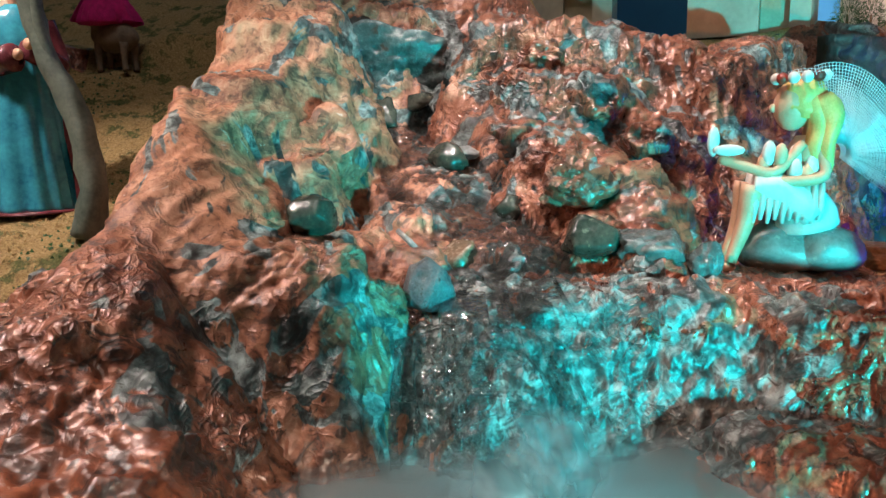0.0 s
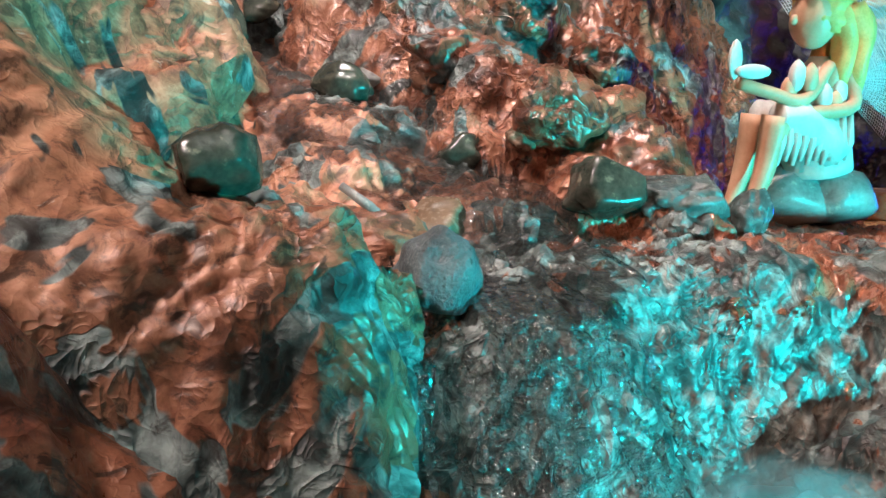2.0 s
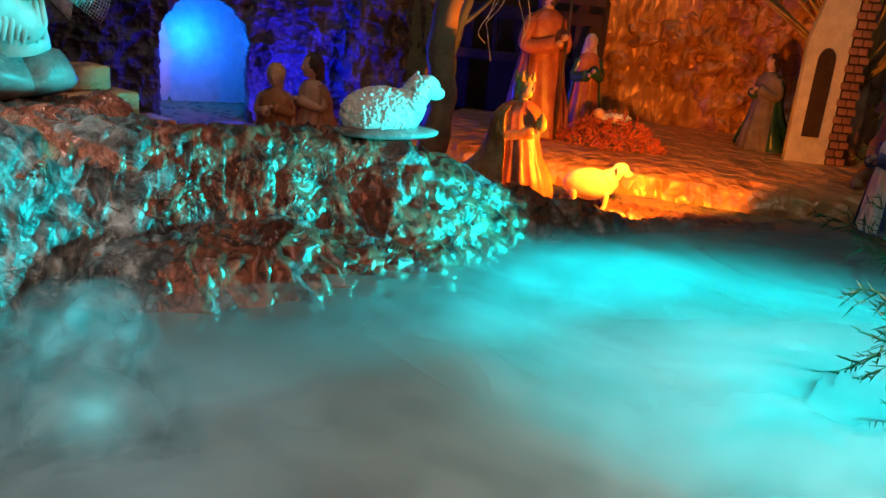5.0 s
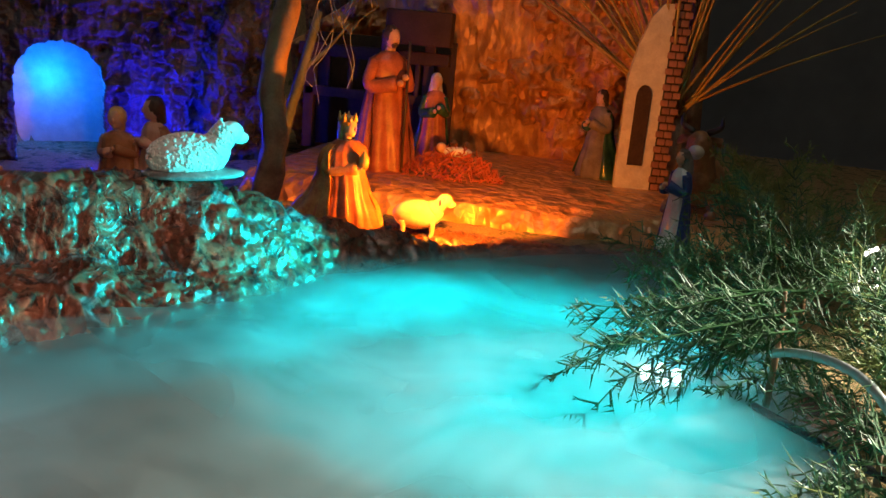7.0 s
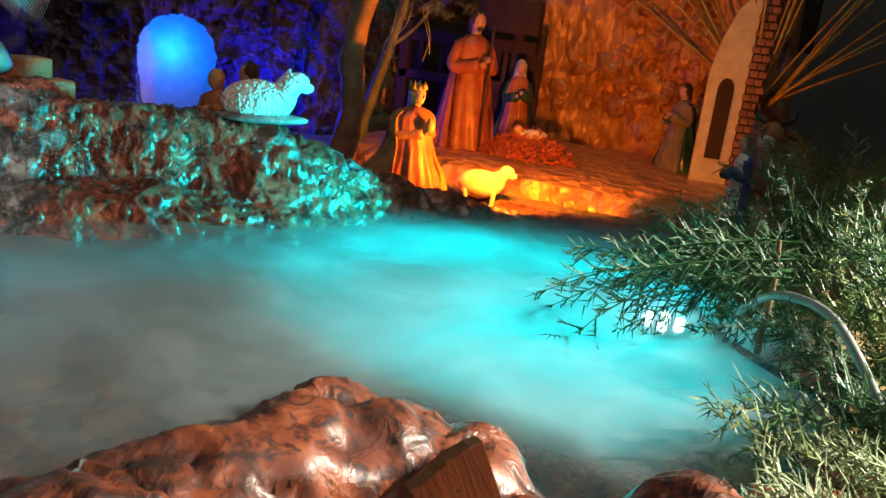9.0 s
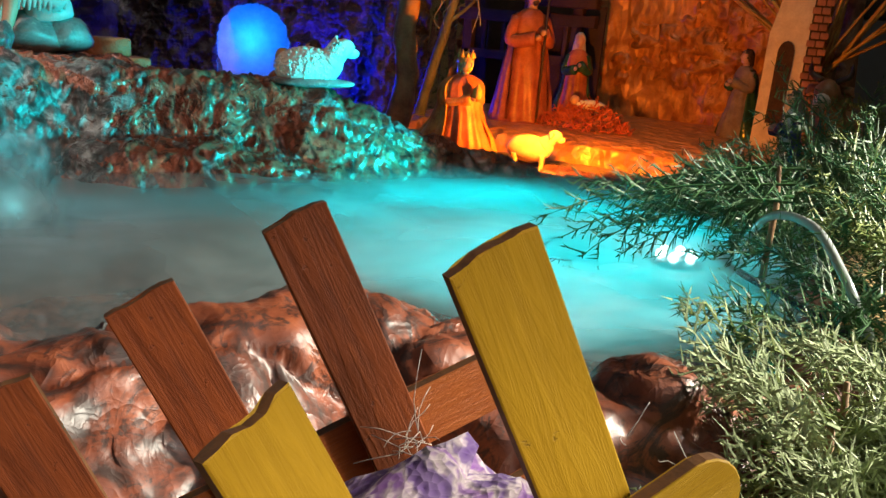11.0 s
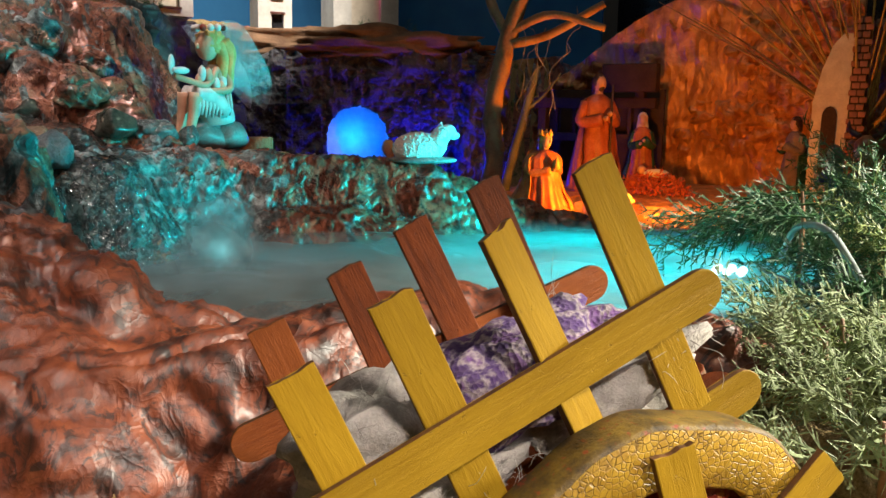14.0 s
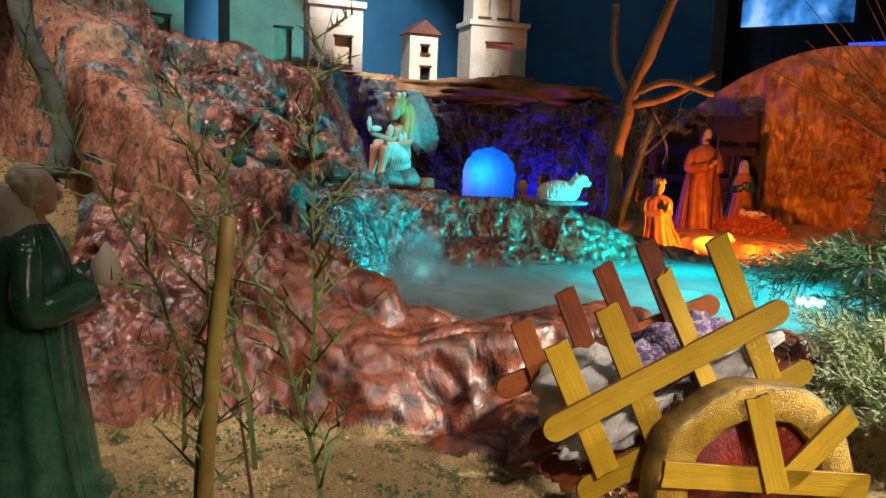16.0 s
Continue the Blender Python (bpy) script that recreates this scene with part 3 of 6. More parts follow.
def hill_height(x, y):
    z = ground_height(x, y)
    # dry slope on the left: a broad tilted face that breaks off above the hollow
    z = join(z, ridge(x, y, (-0.122, 0.591, 0.243), (-0.099, 0.540, 0.218), 0.010, 0.85))
    z = join(z, ridge(x, y, (-0.099, 0.540, 0.218), (-0.105, 0.500, 0.186), 0.010, 0.80))
    z = join(z, ridge(x, y, (-0.105, 0.500, 0.184), (-0.098, 0.440, 0.158), 0.010, 0.70))
    lip = np.interp(x, (-0.14, -0.105, -0.085, -0.04, 0.0, 0.03), (0.35, 0.405, 0.440, 0.458, 0.466, 0.482))
    fade = np.interp(x, (-0.02, 0.03), (1.0, 6.0))
    z = np.maximum(ground_height(x, y), z - 5.0 * np.maximum(lip - y, 0) - 2.2 * np.maximum(x + 0.035, 0) * fade)
    # left flank, rising to the back
    z = join(z, ridge(x, y, (-0.113, 0.570, 0.222), (-0.090, 0.620, 0.252), 0.022, 2.0))
    z = join(z, ridge(x, y, (-0.090, 0.620, 0.252), (-0.077, 0.680, 0.292), 0.026, 2.1))
    z = join(z, ridge(x, y, (-0.077, 0.680, 0.292), (-0.095, 0.800, 0.350), 0.030, 2.0))
    # it breaks off steeply above the meadow
    brink = np.interp(y, (0.42, 0.47, 0.54, 0.60, 0.68, 0.80), (-0.140, -0.112, -0.114, -0.124, -0.116, -0.105))
    z = np.maximum(ground_height(x, y), z - 9.0 * np.maximum(brink - x, 0) * step(0.40, 0.45, y))
    # bank that runs forward from the slope
    z = join(z, ridge(x, y, (-0.094, 0.440, 0.160), (-0.104, 0.405, 0.141), 0.016, 1.6))
    z = join(z, ridge(x, y, (-0.106, 0.405, 0.139), (-0.102, 0.340, 0.098), 0.018, 2.2))
    z = join(z, ridge(x, y, (-0.102, 0.340, 0.096), (-0.098, 0.285, 0.062), 0.016, 2.0))
    z = join(z, ridge(x, y, (-0.085, 0.385, 0.118), (-0.055, 0.325, 0.088), 0.022, 1.5))
    z = join(z, ridge(x, y, (-0.055, 0.325, 0.086), (-0.032, 0.290, 0.064), 0.016, 1.5))
    # lumps on the meadow side
    z = join(z, ridge(x, y, (-0.158, 0.490, 0.140), (-0.171, 0.458, 0.118), 0.018, 2.2))
    z = join(z, ridge(x, y, (-0.171, 0.458, 0.116), (-0.165, 0.410, 0.086), 0.020, 2.2))
    z = join(z, ridge(x, y, (-0.135, 0.400, 0.098), (-0.150, 0.370, 0.074), 0.016, 2.2))
    # rim above the dark hollow, and the side pool behind it
    z = join(z, ridge(x, y, (-0.078, 0.474, 0.158), (-0.004, 0.484, 0.157), 0.012, 3.2))
    z = join(z, ridge(x, y, (-0.004, 0.484, 0.158), (0.018, 0.496, 0.140), 0.008, 3.6))
    z = join(z, ridge(x, y, (-0.065, 0.505, 0.162), (-0.030, 0.530, 0.157), 0.022, 2.2))
    # near bank
    z = join(z, ridge(x, y, (-0.178, 0.385, 0.070), (-0.138, 0.335, 0.058), 0.018, 2.2))
    z = join(z, ridge(x, y, (-0.132, 0.335, 0.056), (-0.094, 0.284, 0.058), 0.016, 2.6))
    z = join(z, ridge(x, y, (-0.098, 0.282, 0.058), (-0.038, 0.240, 0.056), 0.026, 1.8))
    z = join(z, ridge(x, y, (-0.030, 0.300, 0.058), (-0.006, 0.282, 0.065), 0.007, 1.6))
    z = join(z, ridge(x, y, (-0.075, 0.300, 0.054), (-0.030, 0.268, 0.058), 0.012, 1.4))
    z = join(z, ridge(x, y, (-0.038, 0.238, 0.056), (0.030, 0.203, 0.067), 0.024, 1.6))
    z = join(z, ridge(x, y, (0.030, 0.203, 0.067), (0.092, 0.168, 0.065), 0.018, 1.5))
    z = join(z, ridge(x, y, (0.092, 0.165, 0.062), (0.108, 0.125, 0.058), 0.014, 1.6))
    z = join(z, ridge(x, y, (-0.090, 0.180, 0.010), (0.040, 0.130, 0.030), 0.026, 1.0))
    z = join(z, ridge(x, y, (0.104, 0.048, 0.064), (0.125, 0.044, 0.056), 0.010, 2.0))
    z = join(z, ridge(x, y, (0.075, 0.085, 0.050), (0.110, 0.025, 0.052), 0.014, 1.6))
    z = join(z, ridge(x, y, (0.110, 0.022, 0.052), (0.210, -0.010, 0.050), 0.012, 1.6))
    z = join(z, ridge(x, y, (0.300, 0.000, 0.055), (0.200, -0.030, 0.046), 0.022, 1.2))
    # beside the cave
    z = join(z, ridge(x, y, (-0.052, 0.588, 0.199), (-0.050, 0.620, 0.212), 0.020, 2.6), 0.003)
    z = join(z, ridge(x, y, (-0.110, 0.812, 0.285), (0.080, 0.822, 0.300), 0.012, 4.5))
    # bed of the stream
    z = join(z, ridge(x, y, (0.010, 0.750, 0.210), (0.040, 0.650, 0.180), 0.030, 1.0))
    z = join(z, ridge(x, y, (0.040, 0.650, 0.178), (0.085, 0.580, 0.149), 0.034, 1.2))
    z = join(z, ridge(x, y, (0.085, 0.580, 0.147), (0.080, 0.512, 0.125), 0.034, 2.2))
    z = join(z, ridge(x, y, (-0.020, 0.548, 0.154), (0.030, 0.560, 0.148), 0.018, 1.6))
    z = join(z, ridge(x, y, (0.022, 0.588, 0.166), (0.036, 0.592, 0.166), 0.014, 1.4))
    # rim of the fall
    z = join(z, ridge(x, y, (0.120, 0.528, 0.130), (0.200, 0.536, 0.130), 0.026, 3.0))
    # right flank
    z = join(z, ridge(x, y, (0.122, 0.646, 0.214), (0.168, 0.620, 0.192), 0.018, 1.9))
    z = join(z, ridge(x, y, (0.112, 0.716, 0.257), (0.172, 0.708, 0.246), 0.020, 2.0))
    z = join(z, ridge(x, y, (0.078, 0.706, 0.224), (0.105, 0.728, 0.254), 0.016, 2.4))
    z = join(z, ridge(x, y, (0.196, 0.690, 0.226), (0.225, 0.712, 0.224), 0.016, 2.2))
    z = join(z, ridge(x, y, (0.180, 0.592, 0.178), (0.196, 0.600, 0.172), 0.010, 2.0))
    z = join(z, ridge(x, y, (0.150, 0.580, 0.163), (0.186, 0.560, 0.142), 0.014, 2.0))
    z = join(z, ridge(x, y, (0.082, 0.770, 0.301), (0.145, 0.760, 0.299), 0.018, 2.6))
    z = join(z, ridge(x, y, (0.145, 0.760, 0.299), (0.225, 0.742, 0.280), 0.018, 2.4))
    z = join(z, ridge(x, y, (0.298, 0.780, 0.285), (0.250, 0.748, 0.268), 0.028, 2.6))
    z = join(z, ridge(x, y, (0.220, 0.570, 0.127), (0.310, 0.572, 0.124), 0.028, 2.0))
    # bank below the sheep: a steep upper face over a lower skirt
    z = join(z, ridge(x, y, (0.205, 0.530, 0.128), (0.250, 0.492, 0.126), 0.014, 2.6))
    z = join(z, ridge(x, y, (0.250, 0.492, 0.126), (0.300, 0.448, 0.122), 0.012, 2.4))
    z = join(z, ridge(x, y, (0.300, 0.448, 0.122), (0.374, 0.398, 0.119), 0.013, 1.7))
    z = join(z, ridge(x, y, (0.372, 0.398, 0.116), (0.445, 0.332, 0.079), 0.014, 1.15))
    z = join(z, ridge(x, y, (0.445, 0.332, 0.079), (0.550, 0.242, 0.043), 0.010, 0.85))
    z = join(z, ridge(x, y, (0.550, 0.242, 0.043), (0.640, 0.165, 0.030), 0.010, 0.7))
    z = join(z, ridge(x, y, (0.215, 0.455, 0.076), (0.262, 0.414, 0.080), 0.020, 1.5))
    z = join(z, ridge(x, y, (0.262, 0.412, 0.078), (0.330, 0.352, 0.062), 0.018, 1.2))
    # high ground behind the cave
    z = join(z, ridge(x, y, (-0.090, 0.900, 0.340), (0.060, 0.900, 0.365), 0.040, 1.8))
    z = join(z, ridge(x, y, (-0.060, 0.840, 0.325), (0.090, 0.850, 0.312), 0.030, 2.0))
    # shelf on which the houses stand
    e = plateau_edge(x) + 0.018 * np.sin(x * 23 + 1) + 0.010 * np.sin(x * 57)
    z = join(z, (0.298 + 0.010 * np.sin(x * 31 + 2) * np.exp(-((y - e) / 0.05) ** 2)) * step(e - 0.035, e + 0.02, y) - 0.02 * step(0.7, 1.1, x))
    return z


def axis_steps(spans):
    out = []
    for a, b, s in spans:
        out += list(np.arange(a, b, s))
    return np.array(out)


def relief(p, rocky):
    """How far the surface bulges: boulders, folds of crumpled paper, torn edges, pits."""
    x, y = p[:, 0], p[:, 1]
    warp = p + 0.010 * np.stack([vnoise(p * 40, 5), vnoise(p * 40, 6), vnoise(p * 40, 7)], 1)
    # where the paper lies smooth: the dry slope, and the near bank with its broad folds
    slope = step(-0.03, -0.07, x) * step(-0.155, -0.125, x) * step(0.66, 0.60, y) * step(0.38, 0.44, y)
    near = step(0.33, 0.27, y) * step(0.16, 0.10, x)
    bank = step(0.20, 0.26, x) * step(0.58, 0.54, y)
    smooth = np.maximum(slope, near)
    d1, d2 = cells(warp * 34, 3)
    lumps = np.clip((d2 - d1) * 1.6, 0, 1) ** 0.6 - 0.55
    e1, e2 = cells(warp * 95, 11)
    small = np.clip((e2 - e1) * 1.8, 0, 1) ** 0.7 - 0.5
    patch = 0.5 + 0.5 * vnoise(p * 14, 21)
    folds = ridged(warp * np.array((55, 55, 34)), 3, 31)
    k1, k2 = cells(np.stack([(warp[:, 0] * 0.78 - warp[:, 1] * 0.62) * 10, (warp[:, 0] * 0.62 + warp[:, 1] * 0.78) * 25, warp[:, 2] * 22], 1), 77)
    broad = np.clip((k2 - k1) * 1.5, 0, 1) ** 0.5 - 0.6
    # torn sheets lying over one another, with sharp lower edges
    tear = fbm(warp * np.array((24, 24, 30)), 3, 91) * 2.4 + p[:, 2] * 30
    sheet_edge = tear - np.floor(tear) - 0.5
    # brush marks that run down the slope
    down = np.stack([x * 85 - y * 46, x * 10 + y * 18, p[:, 2] * 18], 1)
    streaks = ridged(down, 3, 97)
    pits = -np.clip(vnoise(p * 75, 55) - 0.55, 0, 1) * 2.2
    wrinkle = (1 - np.abs(vnoise(warp * np.array((46, 46, 40)), 61))) ** 7 + 0.6 * (1 - np.abs(vnoise(warp * 88, 62))) ** 7
    d = 0.0026 * (wrinkle - 0.25) * (0.3 + patch) * (1 - 0.5 * bank) * (1 - 0.8 * slope) * (1 - 0.6 * near) + 0.0042 * lumps * (0.4 + patch) * (1 - smooth) * (1 - 0.65 * bank)
    d = d + 0.0017 * small * (1.2 - 0.7 * patch) * (1 - 0.85 * smooth) * (1 - 0.8 * bank)
    d = d + 0.0024 * folds * (1 - 0.65 * smooth) * (1 - 0.3 * bank)
    d = d + (0.0028 + 0.0022 * bank) * sheet_edge * (0.35 + 0.65 * np.maximum(bank, 1 - smooth)) * (1 - 0.8 * slope)
    d = d + 0.0013 * streaks * slope + 0.0125 * broad * near + 0.0022 * ridged(warp * np.array((16, 30, 24)), 2, 99) * near
    d = d + 0.0014 * pits * slope + 0.0005 * ridged(p * 230, 2, 41) * (1 - 0.6 * smooth)
    return d * rocky + 0.0012 * fbm(p * 180, 3, 51) * (1 - rocky)


def hill_grid(xs, ys):
    X, Y = np.meshgrid(xs, ys)
    wob = 0.008
    q = np.stack([X.ravel() * 22, Y.ravel() * 22, np.zeros(X.size)], 1)
    Xw = X + wob * fbm(q, 3, 61).reshape(X.shape)
    Yw = Y + wob * fbm(q + 50, 3, 62).reshape(X.shape)
    Z = hill_height(Xw, Yw)
    base = ground_height(Xw, Yw)
    shelf = step(plateau_edge(X) + 0.0, plateau_edge(X) + 0.03, Y)
    rocky = step(0.002, 0.008, Z - base) * (1 - 0.75 * shelf)
    inpond = step(-0.12, -0.10, X) * step(0.03, 0.05, Y) * step(0.64, 0.60, X)
    rocky = np.maximum(rocky, inpond * (1 - shelf))
    gy, gx = np.gradient(Z, ys, xs)
    n = np.stack([-gx, -gy, np.ones_like(Z)], -1)
    n /= np.linalg.norm(n, axis=-1, keepdims=True)
    P = np.stack([X, Y, Z], -1)
    d = relief(P.reshape(-1, 3), rocky.ravel()).reshape(X.shape)
    return P + n * d[..., None], rocky


def grid_faces(ny, nx, keep=None):
    i = np.arange(ny - 1)[:, None] * nx + np.arange(nx - 1)[None, :]
    f = np.stack([i, i + 1, i + nx + 1, i + nx], -1)
    return f[keep] if keep is not None else f.reshape(-1, 4)


XS = axis_steps([(-0.26, 0.42, 0.0018), (0.42, 0.64, 0.0026)])
YS = axis_steps([(-0.04, 0.30, 0.0024), (0.30, 0.455, 0.0018), (0.455, 0.54, 0.0009), (0.54, 0.70, 0.0015), (0.70, 0.86, 0.0022)])
def lime_of(X, Y):
    """Where water has washed the paint pale: the fall, the bed, the banks below."""
    bed = np.interp(Y, (0.50, 0.55, 0.60, 0.65, 0.70, 0.76), (0.080, 0.088, 0.062, 0.040, 0.025, 0.015))
    wet = np.exp(-((X - bed) / 0.045) ** 2) * step(0.50, 0.53, Y) * step(0.86, 0.76, Y) * 0.25
    face = 1.1 * np.exp(-((X - 0.135) / 0.105) ** 4) * np.exp(-((Y - 0.480) / 0.036) ** 2)
    bank = -0.10 * np.exp(-((X - 0.34) / 0.12) ** 2) * np.exp(-((Y - 0.42) / 0.08) ** 2)
    cave = 0.35 * np.exp(-((X - 0.0) / 0.08) ** 2) * np.exp(-((Y - 0.77) / 0.04) ** 2)
    side = -0.30 * step(-0.04, -0.09, X) * step(0.50, 0.44, Y) + 0.25 * np.exp(-((X + 0.01) / 0.04) ** 2) * np.exp(-((Y - 0.455) / 0.03) ** 2) - 0.7 * step(0.34, 0.28, Y) * step(0.25, 0.15, X)
    return wet + face + bank + cave + side


P, rocky = hill_grid(XS, YS)
f = grid_faces(len(YS), len(XS))
idx = (rocky[:-1, :-1].ravel() < 0.5).astype(int)
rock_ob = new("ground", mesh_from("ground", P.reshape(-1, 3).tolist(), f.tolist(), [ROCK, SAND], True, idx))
lime = rock_ob.data.attributes.new("lime", "FLOAT", "POINT")
lime.data.foreach_set("value", lime_of(*np.meshgrid(XS, YS)).ravel().astype(np.float32))
tagged(rock_ob, "brown painted papier-mache rock banks with sawdust ground round a pond", "ground", kind="structure")

XO = axis_steps([(-1.10, -0.26, 0.012), (-0.26, 0.64, 0.0072), (0.64, 1.12, 0.006), (1.12, 1.50, 0.014)])
YO = axis_steps([(-0.70, 0.03, 0.009), (0.03, 0.86, 0.006), (0.86, 1.20, 0.009)])
P2, rocky2 = hill_grid(XO, YO)
cx, cy = 0.5 * (XO[:-1] + XO[1:]), 0.5 * (YO[:-1] + YO[1:])
inside = (cx[None, :] > -0.253) & (cx[None, :] < 0.632) & (cy[:, None] > -0.032) & (cy[:, None] < 0.852)
f2 = grid_faces(len(YO), len(XO), ~inside)
idx2 = (rocky2[:-1, :-1][~inside] < 0.5).astype(int)
outer = new("ground_outer", mesh_from("ground_outer", P2.reshape(-1, 3).tolist(), f2.tolist(), [ROCK, SAND], True, idx2))
tagged(outer, "sawdust covered display ground with low brown rocks", "ground", kind="structure")


def ground_at(x, y):
    if XS[0] < x < XS[-1] and YS[0] < y < YS[-1]:
        return float(P[np.searchsorted(YS, y), np.searchsorted(XS, x), 2])
    return float(P2[min(np.searchsorted(YO, y), len(YO) - 1), min(np.searchsorted(XO, x), len(XO) - 1), 2])


# ---- room round the display ----


def slab(name, size, at, material, label, category="wall", turn=None, bevel=0.0):
    ob = part(name, box_bm(size, at, bevel, turn), material, smooth=False)
    return tagged(ob, label, category, kind="structure")


slab("wall_north", (3.9, 0.05, 2.6), (0.45, 1.60, 0.6), ROOM_WALL, "plain dim wall behind the display")
slab("wall_south", (3.9, 0.05, 2.6), (0.45, -1.50, 0.6), ROOM_WALL, "plain dim wall of the room")
slab("wall_west", (0.05, 3.05, 2.6), (-1.52, 0.05, 0.6), ROOM_WALL, "plain dim wall of the room")
slab("wall_east", (0.05, 3.05, 2.6), (2.42, 0.05, 0.6), DARK_WALL, "dark wall of the room")
slab("ceiling", (4.0, 3.2, 0.05), (0.45, 0.05, 1.92), ROOM_WALL, "plain pale ceiling", "ceiling")
slab("floor", (4.0, 3.2, 0.05), (0.45, 0.05, -0.72), EARTH, "brown room floor", "floor")
slab("backdrop", (2.6, 0.01, 0.75), (0.13, 1.225, 0.60), BACKCLOTH, "night blue painted backcloth", "backdrop")
slab("backdrop_side", (0.01, 0.60, 0.75), (1.435, 0.93, 0.60), BACKCLOTH, "night blue painted backcloth", "backdrop")
slab("display_table", (2.62, 1.96, 0.05), (0.20, 0.25, -0.085), DARK_TIMBER, "dark wooden table under the display", "table")

tv = thing("television", (1.52, 0.30, 0.28), "black flat television with a bluish white picture", "television")
part("housing", box_bm((0.03, 0.66, 0.42), (0.02, 0, 0.17), 0.005), BLACK, tv)
n = Nodes("tv_picture")
tvn = n.noise(n.coord(), 9.0, 3.0, 0.5)
e = n.add("ShaderNodeEmission", {"Color": n.ramp(tvn, [(0.35, (0.0, 0.02, 0.08)), (0.5, (0.05, 0.25, 0.7)), (0.62, (0.35, 0.6, 0.9))]), "Strength": 1.6})
n.link(e.outputs[0], n.out.inputs[0])
part("screen", box_bm((0.004, 0.25, 0.10), (0.0, 0.165, 0.255), 0.0), n.m, tv, "glowing blue and white picture")
part("led_strip", box_bm((0.004, 0.15, 0.008), (0.0, -0.03, 0.155), 0.001), glow_material("blue_strip", (0.02, 0.06, 1.0), 3.0), tv, "blue lit strip")

# ---- pond, mist and stream ----

POND_EDGE = [(-0.075, 0.36), (-0.06, 0.42), (-0.01, 0.475), (0.10, 0.495), (0.20, 0.49), (0.27, 0.43), (0.335, 0.36), (0.42, 0.295), (0.525, 0.195), (0.60, 0.09),
             (0.52, 0.02), (0.33, 0.005), (0.20, 0.015), (0.13, 0.075), (0.13, 0.165), (0.07, 0.205), (-0.02, 0.270), (-0.06, 0.310)]


def edge_distance(X, Y):
    """Distance to the pond's edge, positive inside."""
    inside = np.zeros(X.shape, bool)
    dist = np.full(X.shape, 9.0)
    for (ax, ay), (bx, by) in zip(POND_EDGE, POND_EDGE[1:] + POND_EDGE[:1]):
        cross = ((ay > Y) != (by > Y)) & (X < (bx - ax) * (Y - ay) / (by - ay + 1e-12) + ax)
        inside ^= cross
        t = np.clip(((X - ax) * (bx - ax) + (Y - ay) * (by - ay)) / ((bx - ax) ** 2 + (by - ay) ** 2), 0, 1)
        dist = np.minimum(dist, np.hypot(X - ax - t * (bx - ax), Y - ay - t * (by - ay)))
    return np.where(inside, dist, -dist)


def sheet(name, z, spacing, material, wave, seed, density=None, fade=0.03, grow=0.0):
    xs, ys = np.arange(-0.16, 0.70, spacing), np.arange(-0.04, 0.52, spacing)
    X, Y = np.meshgrid(xs, ys)
    D = edge_distance(X, Y) + grow
    q = np.stack([X.ravel(), Y.ravel(), np.zeros(X.size)], 1)
    Z = z + wave * fbm(q * 28, 3, seed).reshape(X.shape)
    keep = (D[:-1, :-1] > 0) | (D[1:, 1:] > 0)
    me = mesh_from(name, np.stack([X, Y, Z], -1).reshape(-1, 3).tolist(), grid_faces(len(ys), len(xs), keep).tolist(), [material])
    if density is not None:
        att = me.attributes.new("fade", "FLOAT", "POINT")
        thin = 0.54 + 0.46 * step(0.0, 0.26, X - 0.6 * (Y - 0.2))
        att.data.foreach_set("value", (density * thin * step(-0.004, fade, D)).ravel().astype(np.float32))
    return me


tagged(new("water", sheet("water", WATER, 0.006, POND, 0.0012, 3, grow=0.035)), "dark still pond water under mist", "water", kind="structure")
for k, (z, dens) in enumerate([(0.0510, 0.90), (0.0560, 0.60), (0.0620, 0.35)]):
    layer = new("mist", sheet("mist", z, 0.0065, FOG, 0.0018, 70 + k, dens, 0.050 + 0.014 * k, 0.020))
    tagged(layer, "pale drifting mist lying over the pond", "mist", kind="stuff")


def hill_at(x, y):
    """Height of the smooth hill, looked up in a grid made once."""
    return float(HZ[int(round((y - 0.40) / 0.002)), int(round((x + 0.10) / 0.002))])


HX, HY = np.meshgrid(-0.10 + 0.002 * np.arange(200), 0.40 + 0.002 * np.arange(200))
HZ = hill_height(HX, HY)


def stream_mesh():
    path = smooth_path([(0.015, 0.755, 0), (0.022, 0.715, 0), (0.040, 0.660, 0), (0.052, 0.625, 0), (0.066, 0.585, 0), (0.088, 0.552, 0), (0.080, 0.520, 0), (0.066, 0.500, 0)], 12)
    verts, faces = [], []
    across = 17
    rows = 0
    for i, p in enumerate(path):
        d = (path[min(i + 1, len(path) - 1)] - path[max(i - 1, 0)]).normalized()
        s = Vector((d.y, -d.x, 0))
        for k in range(across):
            w = 0.042 * (k / (across - 1) - 0.5) * 2
            q = p + s * w
            z = hill_at(q.x, q.y)
            mid = hill_at(p.x, p.y)
            z = min(z, mid + 0.004) + 0.0050 + 0.0016 * noise.noise(q * 130) + 0.0008 * noise.noise(q * 320)
            verts.append((q.x, q.y, z))
        rows += 1
    return mesh_from("stream_water", verts, grid_faces(rows, across).tolist(), [STREAM])


tagged(new("stream_water", stream_mesh()), "clear rippling water running down the rock bed", "water", kind="structure")


